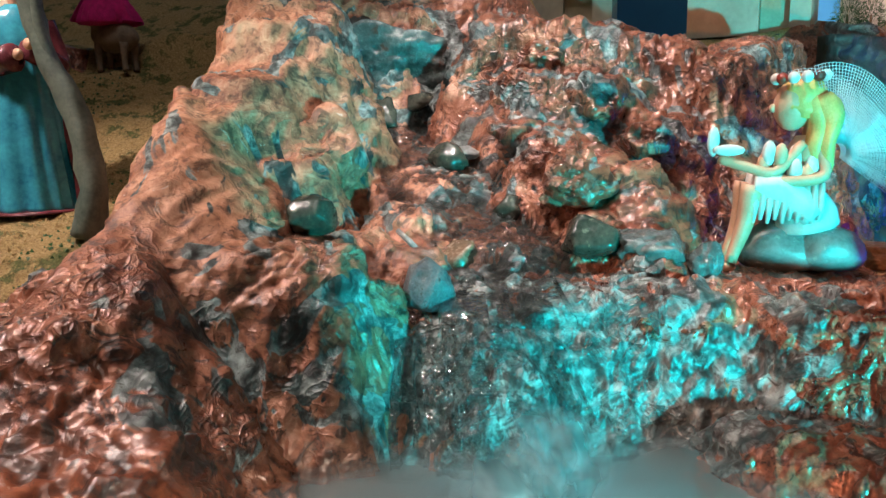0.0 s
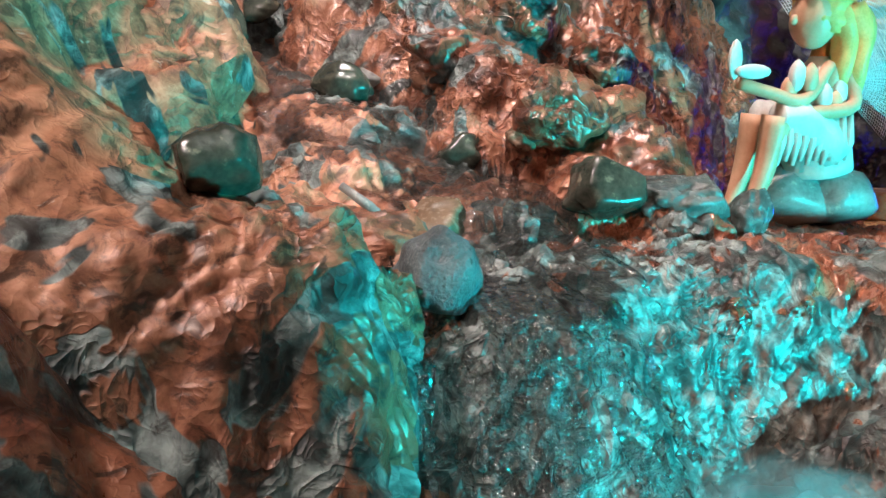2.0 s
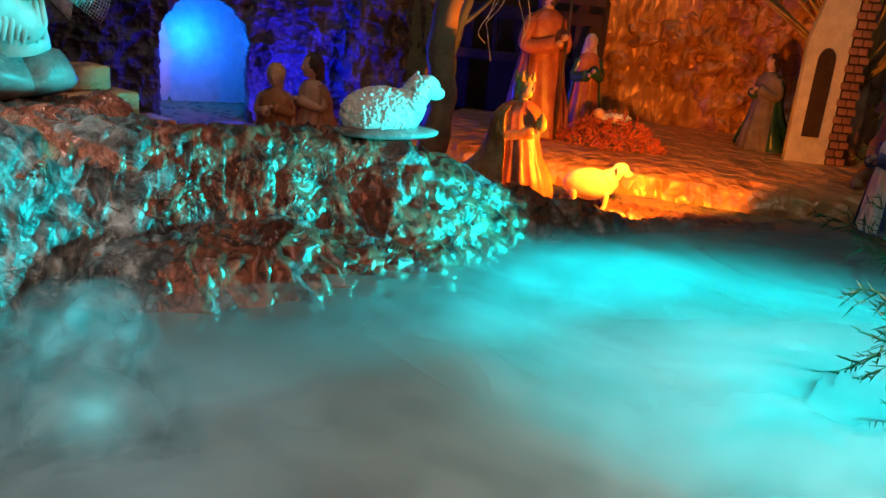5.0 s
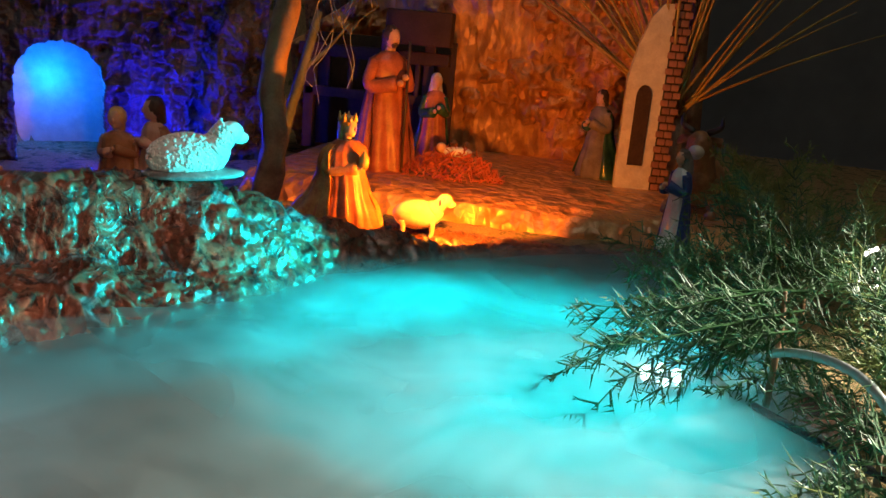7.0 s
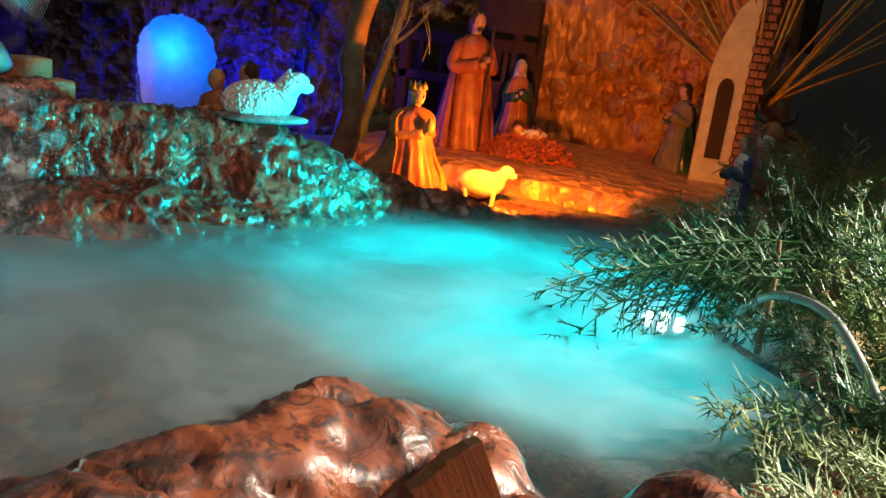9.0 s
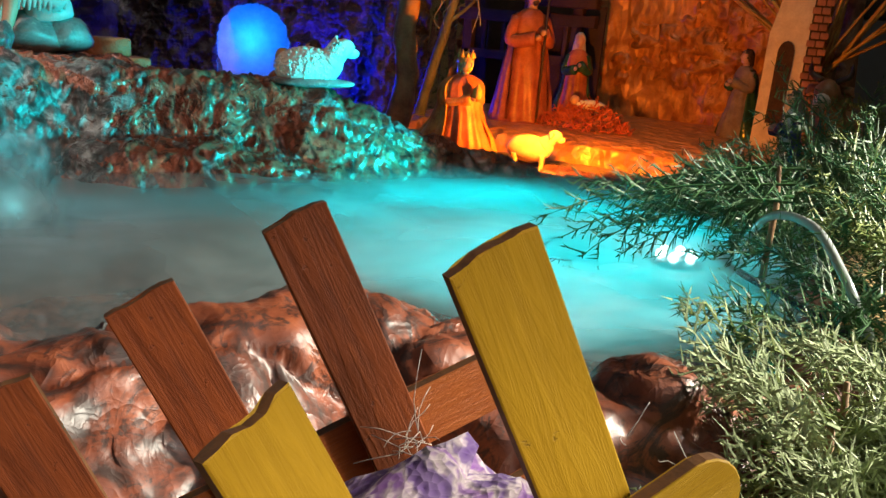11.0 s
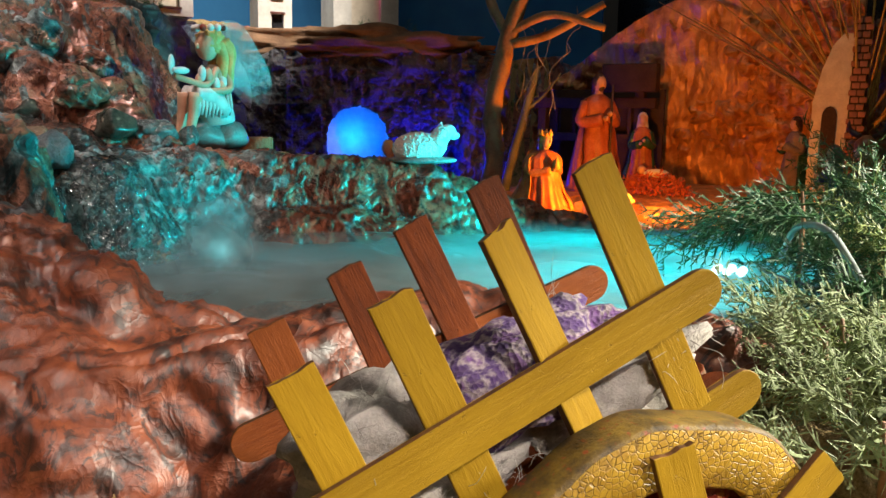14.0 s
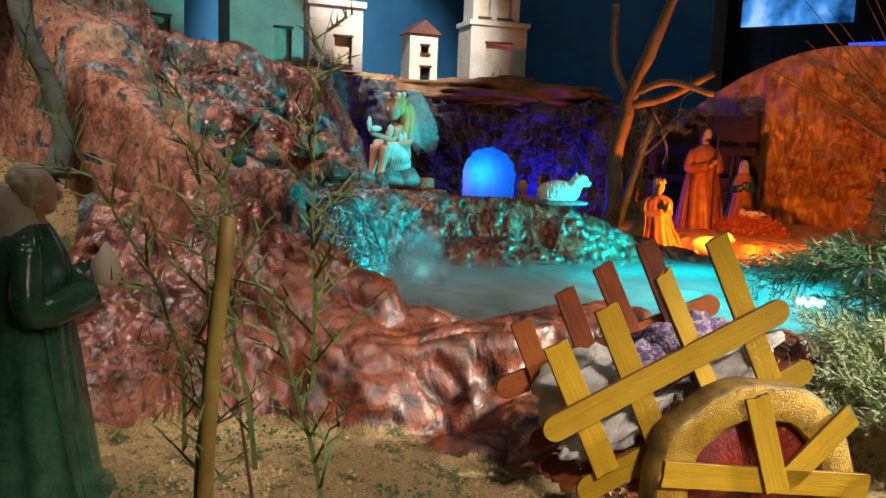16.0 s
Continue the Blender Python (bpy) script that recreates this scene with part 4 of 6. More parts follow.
def fall_mesh():
    """The curtain that slides over the rim and down the rock face."""
    verts = []
    rows, across = 60, 90
    for i in range(rows):
        t = i / (rows - 1)
        for k in range(across):
            u = k / (across - 1)
            x = 0.030 + (0.085 + 0.045 * t) * u
            z = 0.136 - (0.136 - WATER) * t ** 1.1
            # follow the face: march forward until the ground lies below z
            y = 0.520
            while y > 0.44 and hill_at(x, y) > z - 0.004:
                y -= 0.004
            rib = 0.0026 * noise.noise(Vector((x * 210, z * 30, 3))) + 0.001 * noise.noise(Vector((x * 420, z * 120, 8)))
            verts.append((x + 0.002 * noise.noise(Vector((x * 80, z * 60, 1))), y - 0.004 - rib, z))
    # only strands of water, with bare rock between them
    u, t = np.meshgrid(np.arange(across - 1), np.arange(rows - 1))
    q = np.stack([u.ravel() * 0.16, t.ravel() * 0.030, np.zeros(u.size)], 1)
    keep = (fbm(q, 2, 12) > 0.10).reshape(u.shape)
    return mesh_from("fall_water", verts, grid_faces(rows, across, keep).tolist(), [STREAM])


tagged(new("fall_water", fall_mesh()), "thin sheet of water sliding down the rock face", "water", kind="structure")


def puffs(place, seed):
    """Plume over the mist maker: upright wisps that cross one another, dense in the middle and loose above."""
    rng = random.Random(seed)
    verts, faces, fade = [], [], []
    sides, rings, count = 40, 12, 9
    for l in range(count):
        a = radians(222 + rng.uniform(-7, 7))
        facing = Vector((math.cos(a), math.sin(a), rng.uniform(-0.08, 0.08))).normalized()
        side = Vector((-facing.y, facing.x, 0))
        high = rng.random()
        c = Vector(place) + facing * (0.0046 * (l - count / 2)) + side * (rng.uniform(-1, 1) * 0.016 * (1.1 - high)) + Vector((0, 0, 0.008 + 0.034 * high))
        radius = (0.034 - 0.012 * high) * rng.uniform(0.9, 1.15)
        u = facing.orthogonal().normalized()
        w = facing.cross(u)
        start = len(verts)
        for j in range(rings + 1):
            r = j / rings
            for k in range(sides):
                b = 2 * math.pi * k / sides
                q = Vector((math.cos(b) * r, math.sin(b) * r, l * 0.7))
                rr = radius * r * (1 + 0.30 * noise.noise(q * 1.7))
                verts.append(tuple(c + u * (rr * math.cos(b)) + w * (rr * math.sin(b)) + facing * (0.003 * noise.noise(q * 2.0))))
                wisp = 0.75 + 0.55 * noise.noise(q * 2.4 + Vector((0, 7, 0))) + 0.45 * noise.noise(q * 5.5)
                fade.append(min(0.9, max(0.0, (0.72 - 0.20 * high) * wisp * min(1.0, 2.6 * (1 - r)))))
        for j in range(rings):
            o = start + j * sides
            faces += [(o + k, o + sides + k, o + sides + (k + 1) % sides, o + (k + 1) % sides) for k in range(sides)]
    me = mesh_from("mist_column", verts, faces, [FOG])
    me.attributes.new("fade", "FLOAT", "POINT").data.foreach_set("value", fade)
    return tagged(new("mist_column", me), "billowing column of pale mist over the pond", "mist", kind="stuff")


puffs((0.098, 0.385, 0.046), 1)

# ---- stones in the stream ----


def stone(place, radius, squash, material, label, turn=0.0, seed=0, flat=0.35, detail=4):
    ob = part("stone", ball_bm(radius, (0, 0, 0), detail, squash, 0.22, 1.7, seed, flat=min(0.8, flat + 0.2)), material)
    ob.matrix_world = pose(*place, 0, 0, turn)
    return tagged(ob, label, "stone", "stones in the stream")


stone((-0.002, 0.712, 0.224), 0.017, (1.0, 1.0, 0.95), STONE_DARK, "wet dark faceted stone at the head of the stream", 20, 2, 0.5)
stone((0.021, 0.758, 0.236), 0.011, (1.5, 1.0, 0.8), STONE_DARK, "wet dark flat stone below the cave", 0, 5, 0.4)
stone((0.049, 0.664, 0.192), 0.0125, (1.25, 1.0, 0.9), STONE_DARK, "wet smooth grey stone in midstream", -10, 7, 0.15)
stone((0.090, 0.610, 0.160), 0.0140, (1.0, 0.95, 0.95), STONE_DARK, "square-cut dark stone wet at its foot", 12, 11, 0.75)
stone((0.142, 0.556, 0.152), 0.0175, (1.18, 0.95, 0.86), STONE_DARK, "large dark wet pebble beside the rim", 5, 13, 0.3)
stone((0.060, 0.552, 0.140), 0.0155, (1.0, 1.0, 0.95), STONE_BROWN, "brown wet pebble above the fall", 0, 17, 0.3)
stone((0.045, 0.500, 0.131), 0.0150, (1.0, 0.95, 1.0), STONE_ROUGH, "rough blue-grey stone perched at the rim of the fall", -15, 33, 0.15)
stone((-0.022, 0.524, 0.168), 0.0145, (1.25, 0.9, 0.75), STONE_DARK, "black wet pebble in a side pool", 0, 23, 0.2)
stone((0.062, 0.676, 0.196), 0.008, (1.4, 1.0, 0.7), STONE_GREY, "small wet grey stone in midstream", 30, 29, 0.3)
stone((0.120, 0.600, 0.170), 0.008, (1.3, 1.0, 0.8), STONE_BROWN, "small brown stone beside the stream", 60, 31, 0.3)


def boulder(place, radius, squash, seed, turn=0, tilt=0, material=ROCK, label="brown painted papier-mache boulder"):
    ob = part("boulder", ball_bm(radius, (0, 0, 0), 5, squash, 0.30, 1.6, seed, flat=0.25), material)
    ob.matrix_world = pose(*place, tilt, 0, turn)
    return tagged(ob, label, "boulder", "boulders beside the stream")


CAVE = painted("grey_cave_stone", (0.022, 0.030, 0.030), (0.14, 0.18, 0.18), 60, 0.25, 1.0, 0.005, (0.08, 0.05, 0.04))
boulder((-0.008, 0.790, 0.262), 0.056, (1.00, 0.62, 0.34), 41, 8, 104, CAVE, "flat grey slab hanging over the mouth of the cave")
boulder((0.058, 0.765, 0.236), 0.024, (0.6, 0.8, 1.3), 42, 0, 0, CAVE, "upright grey stone beside the mouth of the cave")
boulder((-0.028, 0.614, 0.196), 0.027, (1.0, 1.0, 1.05), 43, 0, 0, ROCK, "round brown boulder with grey patches beside the stream")
boulder((-0.030, 0.690, 0.238), 0.015, (1.2, 1.0, 0.9), 44)
boulder((0.136, 0.600, 0.182), 0.019, (1.1, 1.0, 0.95), 45)
boulder((0.105, 0.655, 0.205), 0.022, (1.2, 1.0, 0.8), 46, 30)
boulder((0.160, 0.690, 0.232), 0.024, (1.1, 1.0, 0.9), 47)
boulder((0.190, 0.655, 0.205), 0.017, (1.3, 1.0, 0.8), 48)
boulder((0.125, 0.740, 0.262), 0.022, (1.1, 1.0, 0.9), 49)
boulder((0.176, 0.552, 0.144), 0.017, (1.35, 0.9, 0.85), 50, -10, 0, CAVE, "pale grey crumpled stone beside a dark pebble")
boulder((0.204, 0.544, 0.136), 0.013, (0.8, 0.8, 1.25), 51, 20, 15, CAVE, "small upright pale stone at the fairy's feet")
boulder((-0.188, 0.412, 0.014), 0.030, (1.3, 0.9, 0.7), 53, 20)

twig = part("twig", tube_bm([(0.024, 0.552, 0.156), (0.033, 0.545, 0.149), (0.044, 0.540, 0.139)], [0.0016, 0.0020, 0.0014], 8), STONE_GREY)
tagged(twig, "short pale twig caught between wet stones", "twig")

# ---- figures ----


STAND = ((0.0, 0.185, 0.150), (0.05, 0.175, 0.140), (0.25, 0.155, 0.122), (0.45, 0.135, 0.105), (0.60, 0.112, 0.088), (0.70, 0.122, 0.092), (0.77, 0.120, 0.080), (0.81, 0.085, 0.060), (0.84, 0.046, 0.044))
KNEEL = ((0.0, 0.230, 0.260), (0.06, 0.230, 0.255), (0.20, 0.200, 0.215), (0.34, 0.160, 0.155), (0.50, 0.138, 0.115), (0.62, 0.148, 0.110), (0.71, 0.140, 0.092), (0.76, 0.095, 0.070), (0.79, 0.054, 0.052))


def figure(name, place, height, palette, label, category, turn=0, kneel=False, seed=0, bow=0.0, width=0.17, hood=True, gift=False, head=1.0, beard=False, crown=False, staff=False):
    """A robed figurine as one plain body that faces -y: gown with folds, open mantle, sleeves, head, hair or hood, base.
    palette: gown, mantle, head, hair or hood."""
    h = height
    bm = bmesh.new()
    table = KNEEL if kneel else STAND
    ts, rxs, rys = zip(*table)
    wide = width / 0.17
    sides = 56

    def centre(z):
        return -bow * (z / 0.8) ** 2 + (0.07 * max(0.0, 1 - z / 0.4) if kneel else 0.0)

    def loop(z, grow, a0, a1, count, mat_seed, fold):
        row = []
        for k in range(count):
            a = a0 + (a1 - a0) * k / (count - 1)
            low = max(0.0, 1 - z / 0.72)
            crease = abs(math.sin(a * 6.5 + 1.4 * math.sin(a * 2 + mat_seed) + z * 2.0)) - 0.5
            rr = grow * (1 + fold * (0.25 + 0.75 * low) * crease + 0.04 * noise.noise(Vector((math.cos(a) * 2, math.sin(a) * 2, z * 5 + mat_seed))))
            rx, ry = float(np.interp(z, ts, rxs)) * wide, float(np.interp(z, ts, rys)) * wide
            row.append(((rx * rr * math.cos(a)) * h, (ry * rr * math.sin(a) + centre(z)) * h, z * h))
        return row

    def skin_of(rows, mat, closed):
        rings = [[bm.verts.new(q) for q in row] for row in rows]
        for ra, rb in zip(rings, rings[1:]):
            for k in range(len(ra) - (0 if closed else 1)):
                j = (k + 1) % len(ra)
                bm.faces.new((ra[k], ra[j], rb[j], rb[k])).material_index = mat
        return rings

    zs = np.linspace(0, ts[-1], 30)
    turn_step = 2 * math.pi * (1 - 1 / sides)
    body = skin_of([loop(z, 1.0, 0, turn_step, sides, seed, 0.24) for z in zs], 0, True)
    bm.faces.new(body[0][::-1])
    bm.faces.new(body[-1]).material_index = 2
    # mantle: open in front, folded back at its edges, hem a little uneven
    top = ts[-2]
    outer = [loop(z, 1.13 + 0.05 * (1 - z / top), radians(-38 + 26 * z / top), radians(218 - 26 * z / top), 44, seed + 5, 0.20) for z in np.linspace(0.03, top, 22)]
    inner = [loop(z, 1.05, radians(-38 + 26 * z / top), radians(218 - 26 * z / top), 44, seed + 5, 0.20) for z in np.linspace(0.03, top, 22)]
    o, i = skin_of(outer, 1, False), skin_of(inner, 1, False)
    for ra, rb, ia, ib in zip(o, o[1:], i, i[1:]):
        for k in (0, -1):
            bm.faces.new((ra[k], rb[k], ib[k], ia[k])).material_index = 1
    for k in range(43):
        bm.faces.new((o[0][k], o[0][k + 1], i[0][k + 1], i[0][k])).material_index = 1
        bm.faces.new((o[-1][k], o[-1][k + 1], i[-1][k + 1], i[-1][k])).material_index = 1
    neck = ts[-1]
    hy = centre(neck) - 0.012
    r = 0.060 * head
    hz = neck + 0.020 + r * 1.15
    tube_bm([(0, centre(neck) * h, (neck - 0.03) * h), (0, hy * h, (hz - r * 0.6) * h)], [0.040 * h, 0.034 * h], 14, 2, bm)
    ball_bm(r * h, (0, (hy - 0.008) * h, hz * h), 4, (0.84, 0.95, 1.22), 0.03, 2, seed, 2, bm)
    ball_bm(r * 0.20 * h, (0, (hy - 0.010 - r * 0.95) * h, (hz - r * 0.08) * h), 2, (0.8, 1.0, 1.5), 0, 1, 0, 2, bm)
    ball_bm(r * 0.62 * h, (0, (hy - 0.010 - r * 0.30) * h, (hz - r * 0.62) * h), 3, (0.85, 0.9, 0.8), 0.03, 2, seed, 3 if beard else 2, bm)
    # hair that falls to the neck, or a veil that falls over the shoulders
    ball_bm(r * 1.12 * h, (0, (hy + r * 0.20) * h, (hz + r * 0.22) * h), 4, (0.92, 0.95, 1.12), 0.10, 4, seed + 1, 3, bm)
    fall = smooth_path([(0, (hy + r * 0.55) * h, (hz + r * 0.3) * h), (0, (hy + r * 0.75) * h, (hz - r * 0.6) * h), (0, (hy + r * 0.9) * h, (hz - r * (2.4 if hood else 1.5)) * h)], 6)
    tube_bm(fall, [r * h * q for q in np.linspace(0.85, 1.35 if hood else 0.62, len(fall))], 16, 3, bm, 0.16, seed)
    if crown:
        for k in range(9):
            a = 2 * math.pi * k / 9
            tube_bm([(r * 0.92 * math.cos(a) * h, (hy + r * 0.1 + r * 0.92 * math.sin(a)) * h, (hz + r * 0.75) * h), (r * 1.02 * math.cos(a) * h, (hy + r * 0.1 + r * 1.02 * math.sin(a)) * h, (hz + r * (1.75 if k % 2 else 1.35)) * h)], [r * 0.34 * h, r * 0.08 * h], 6, 4, bm)
    for s in (-1, 1):
        sh = (s * 0.100 * wide * h, centre(neck) * h, (neck - 0.065) * h)
        elbow = (s * 0.150 * wide * h, (centre(neck - 0.2) - 0.02) * h, (neck - 0.235) * h)
        wrist = (s * 0.030 * h, (centre(neck) - 0.150) * h, (neck - 0.195 + 0.02 * s) * h)
        pts = smooth_path([sh, elbow, wrist], 6)
        tube_bm(pts, [h * q for q in np.interp(np.linspace(0, 1, len(pts)), (0, 0.45, 1), (0.046, 0.042, 0.056))], 14, 1 if s < 0 or hood else 0, bm, 0.18, seed + s)
        ball_bm(0.026 * h, (s * 0.020 * h, (centre(neck) - 0.178) * h, (neck - 0.185 + 0.02 * s) * h), 3, (0.75, 1.25, 0.9), 0.05, 3, seed, 2, bm)
    if gift:
        tube_bm([(0, (centre(neck) - 0.205) * h, (neck - 0.20) * h), (0, (centre(neck) - 0.205) * h, (neck - 0.17) * h), (0, (centre(neck) - 0.205) * h, (neck - 0.12) * h), (0, (centre(neck) - 0.205) * h, (neck - 0.09) * h), (0, (centre(neck) - 0.205) * h, (neck - 0.06) * h)], [0.030 * h, 0.045 * h, 0.042 * h, 0.020 * h, 0.006 * h], 14, len(palette) - 1, bm)
    if staff:
        tube_bm([(0.03 * h, (centre(neck) - 0.19) * h, 0.0), (0.03 * h, (centre(neck) - 0.19) * h, 0.92 * h)], 0.010 * h, 8, 3, bm)
    ball_bm(0.21 * wide * h, (0, 0.02 * h, 0.004 * h), 3, (1.05, 1.0 if not kneel else 1.25, 0.10), 0.05, 2, seed, 1, bm)
    ob = part(name, bm, palette)
    ob.matrix_world = pose(*place, 0, 0, turn)
    return tagged(ob, label, category)


def quadruped(name, place, length, palette, label, category, turn=0, lying=False, woolly=False, horns=False, base=False, seed=0, ears=True, stout=False):
    """A four-legged figurine as one plain body. Its head points along +x."""
    L = length
    bm = bmesh.new()
    lift = (0.30 if stout else 0.42) * L if not lying else (0.10 if woolly else 0.20) * L
    low = -0.11 * L if woolly or stout else 0.0
    rough = 0.05 if woolly else 0.03
    ball_bm(0.30 * L, (-0.05 * L, 0, lift + 0.08 * L), 4, (1.42 if stout else 1.30, 0.70, 0.86 if stout else 0.78), rough, 2.0, seed, 0, bm)
    ball_bm(0.21 * L, (0.22 * L, 0, lift + 0.14 * L), 3, (0.9, 0.75, 0.95), rough, 2.0, seed + 1, 0, bm)
    neck = smooth_path([(0.22 * L, 0, lift + 0.16 * L), (0.31 * L, 0, lift + 0.36 * L + low), (0.40 * L, 0, lift + 0.46 * L + low)], 5)
    tube_bm(neck, [0.17 * L, 0.16 * L, 0.15 * L, 0.14 * L, 0.135 * L, 0.13 * L, 0.125 * L, 0.12 * L, 0.115 * L, 0.11 * L, 0.10 * L], 14, 0, bm, 0.1, seed)
    ball_bm(0.125 * L, (0.41 * L, 0, lift + 0.46 * L + low), 3, (1.1, 0.85, 0.95), 0.03, 2, seed, 0, bm)
    ball_bm(0.085 * L, (0.51 * L, 0, lift + 0.40 * L + low), 3, (1.15, 0.8, 0.8), 0.02, 2, seed, 1, bm)
    for s in (-1, 1):
        if ears:
            tube_bm([(0.38 * L, s * 0.08 * L, lift + 0.50 * L + low), (0.35 * L, s * 0.16 * L, lift + 0.49 * L + low), (0.34 * L, s * 0.20 * L, lift + 0.44 * L + low)], [0.03 * L, 0.042 * L, 0.012 * L], 8, 0, bm)
        if horns:
            tube_bm(smooth_path([(0.41 * L, s * 0.06 * L, lift + 0.56 * L), (0.42 * L, s * 0.16 * L, lift + 0.62 * L), (0.44 * L, s * 0.17 * L, lift + 0.72 * L)], 4), [0.028 * L, 0.028 * L, 0.027 * L, 0.026 * L, 0.024 * L, 0.020 * L, 0.016 * L, 0.011 * L, 0.005 * L], 8, 2, bm)
        for x in (() if woolly else (-0.30, 0.20)):
            if lying:
                pts = [(x * L, s * 0.14 * L, 0.13 * L), ((x + 0.10) * L, s * 0.21 * L, 0.06 * L), ((x + 0.26) * L, s * 0.19 * L, 0.04 * L)]
                tube_bm(smooth_path(pts, 4), 0.05 * L, 10, 0, bm)
            else:
                pts = [(x * L, s * 0.11 * L, lift), ((x + 0.02) * L, s * 0.11 * L, lift * 0.45), (x * L, s * 0.11 * L, 0)]
                tube_bm(smooth_path(pts, 4), [0.07 * L, 0.065 * L, 0.058 * L, 0.05 * L, 0.046 * L, 0.043 * L, 0.042 * L, 0.044 * L, 0.05 * L], 10, 0, bm)
    if woolly:
        rng = random.Random(seed)
        for _ in range(760):
            d = Vector((rng.gauss(0, 1), rng.gauss(0, 1), rng.gauss(0, 1))).normalized()
            if d.z < -0.5:
                continue
            o = Vector((-0.05 * L, 0, lift + 0.08 * L))
            q = o + Vector((d.x * 0.398 * L, d.y * 0.196 * L, d.z * 0.244 * L))
            r = 0.026 * L * rng.uniform(0.8, 1.2)
            bmesh.ops.create_icosphere(bm, subdivisions=1, radius=r, matrix=Matrix.Translation(q) @ Matrix.Diagonal((1, 1, 0.9, 1)))
        for _ in range(170):
            t = rng.random()
            c = Vector((0.24 + 0.15 * t, 0, 0.20 + 0.18 * t)) * L + Vector((0, 0, lift))
            a = rng.uniform(0, 2 * math.pi)
            q = c + Vector((0.10 * math.cos(a) * -0.8, 0.14 * math.sin(a) * (1 - 0.3 * t), 0.11 * math.cos(a))) * L
            bmesh.ops.create_icosphere(bm, subdivisions=1, radius=0.022 * L, matrix=Matrix.Translation(q))
    if base:
        ball_bm(0.5 * L, (0.02 * L, 0, 0), 3, (1.1, 0.52, 0.14), 0.03, 2, seed, 3, bm)
    ob = part(name, bm, palette)
    ob.matrix_world = pose(*place, 0, 0, turn)
    return tagged(ob, label, category)


# sheep on the bank
quadruped("sheep", (0.364, 0.392, 0.121), 0.062, [WHITE, WHITE, WHITE, STONE_GREY], "white glazed lying sheep with curly fleece on an oval base", "sheep", -50, True, True, base=True, seed=3, ears=False)
# stable group
figure("bearded_figurine", (0.790, 0.378, 0.062), 0.163, [ROBE_RED, ROBE_RED, SKIN, HAIR_DARK], "standing red-brown robed figurine with dark hair beside the manger", "figurine", -40, seed=1, hood=False, width=0.195, beard=True, staff=True)
figure("kneeling_figurine", (0.868, 0.338, 0.062), 0.118, [ROBE_RED, ROBE_GREEN, SKIN, CREAM], "kneeling figurine in red gown with pale veil beside the manger", "figurine", -70, True, 2, 0.03, 0.15)
figure("crowned_figurine", (0.552, 0.350, 0.045), 0.105, [ROBE_RED, ROBE_GOLD, SKIN, GOLD, GOLD], "crowned kneeling figurine in red and gold offering a golden jar", "figurine", -25, True, 4, 0.04, 0.25, hood=False, gift=True, head=1.2, beard=True, crown=True)
figure("shepherd_figurine", (0.912, 0.132, 0.062), 0.115, [GREY_COAT, ROBE_GREEN, SKIN, HAIR_DARK], "dark-haired kneeling shepherd figurine in green cloak", "figurine", -140, True, 5, 0.03, 0.17, hood=False)
figure("veiled_figurine", (0.640, 0.052, 0.045), 0.095, [WHITE, ROBE_NAVY, SKIN, GREY_COAT], "small figurine in white and blue beside the ox", "figurine", -150, False, 6, 0.02, 0.15)
quadruped("lamb", (0.592, 0.285, ground_at(0.592, 0.285) - 0.004), 0.054, [CREAM, CREAM], "small pale yellow standing lamb before the manger", "lamb", -75, seed=8, stout=True)
quadruped("ox_figurine", (0.775, 0.020, 0.062), 0.115, [OX, CREAM, HAIR_DARK], "brown lying ox figurine with dark horns", "ox", 165, True, horns=True, seed=9)
figure("hugging_figurine", (0.575, 0.540, ground_at(0.575, 0.540)), 0.096, [SKIN, OX, SKIN, HAIR_DARK], "dark brown figurine beside the lit grotto door", "figurine", -125, True, seed=7, bow=0.05, width=0.21, hood=False, head=1.5)
figure("bowed_figurine", (0.562, 0.572, ground_at(0.562, 0.572)), 0.088, [OX, SKIN, SKIN, HAIR_BLOND], "fair-haired figurine leaning on another beside the grotto door", "figurine", -80, True, seed=12, bow=0.08, width=0.21, hood=False, head=1.5)
# left meadow
figure("blue_figurine", (-0.252, 0.640, ground_at(-0.252, 0.640)), 0.172, [ROBE_BLUE, ROBE_WINE, SKIN, CREAM], "glossy blue robed figurine with wine-red cloak beside a grey tree", "figurine", 35, seed=14, width=0.165)
quadruped("donkey", (-0.285, 0.860, ground_at(-0.285, 0.860)), 0.064, [GREY_COAT, GREY_COAT], "grey-brown donkey figurine on sawdust ground", "donkey", 160, seed=15)
figure("magenta_figurine", (-0.292, 0.862, ground_at(-0.285, 0.860) + 0.045), 0.064, [MAGENTA, MAGENTA, MAGENTA, MAGENTA], "small rider figurine in bright magenta felt", "figurine", 0, True, 16, 0.0, 0.30)
figure("green_figurine", (-0.310, 0.305, ground_at(-0.310, 0.305)), 0.172, [ROBE_GREEN, ROBE_GREEN, SKIN, CREAM], "glossy dark green robed figurine with white headscarf carrying a lantern", "figurine", 60, seed=18, width=0.20, gift=True)


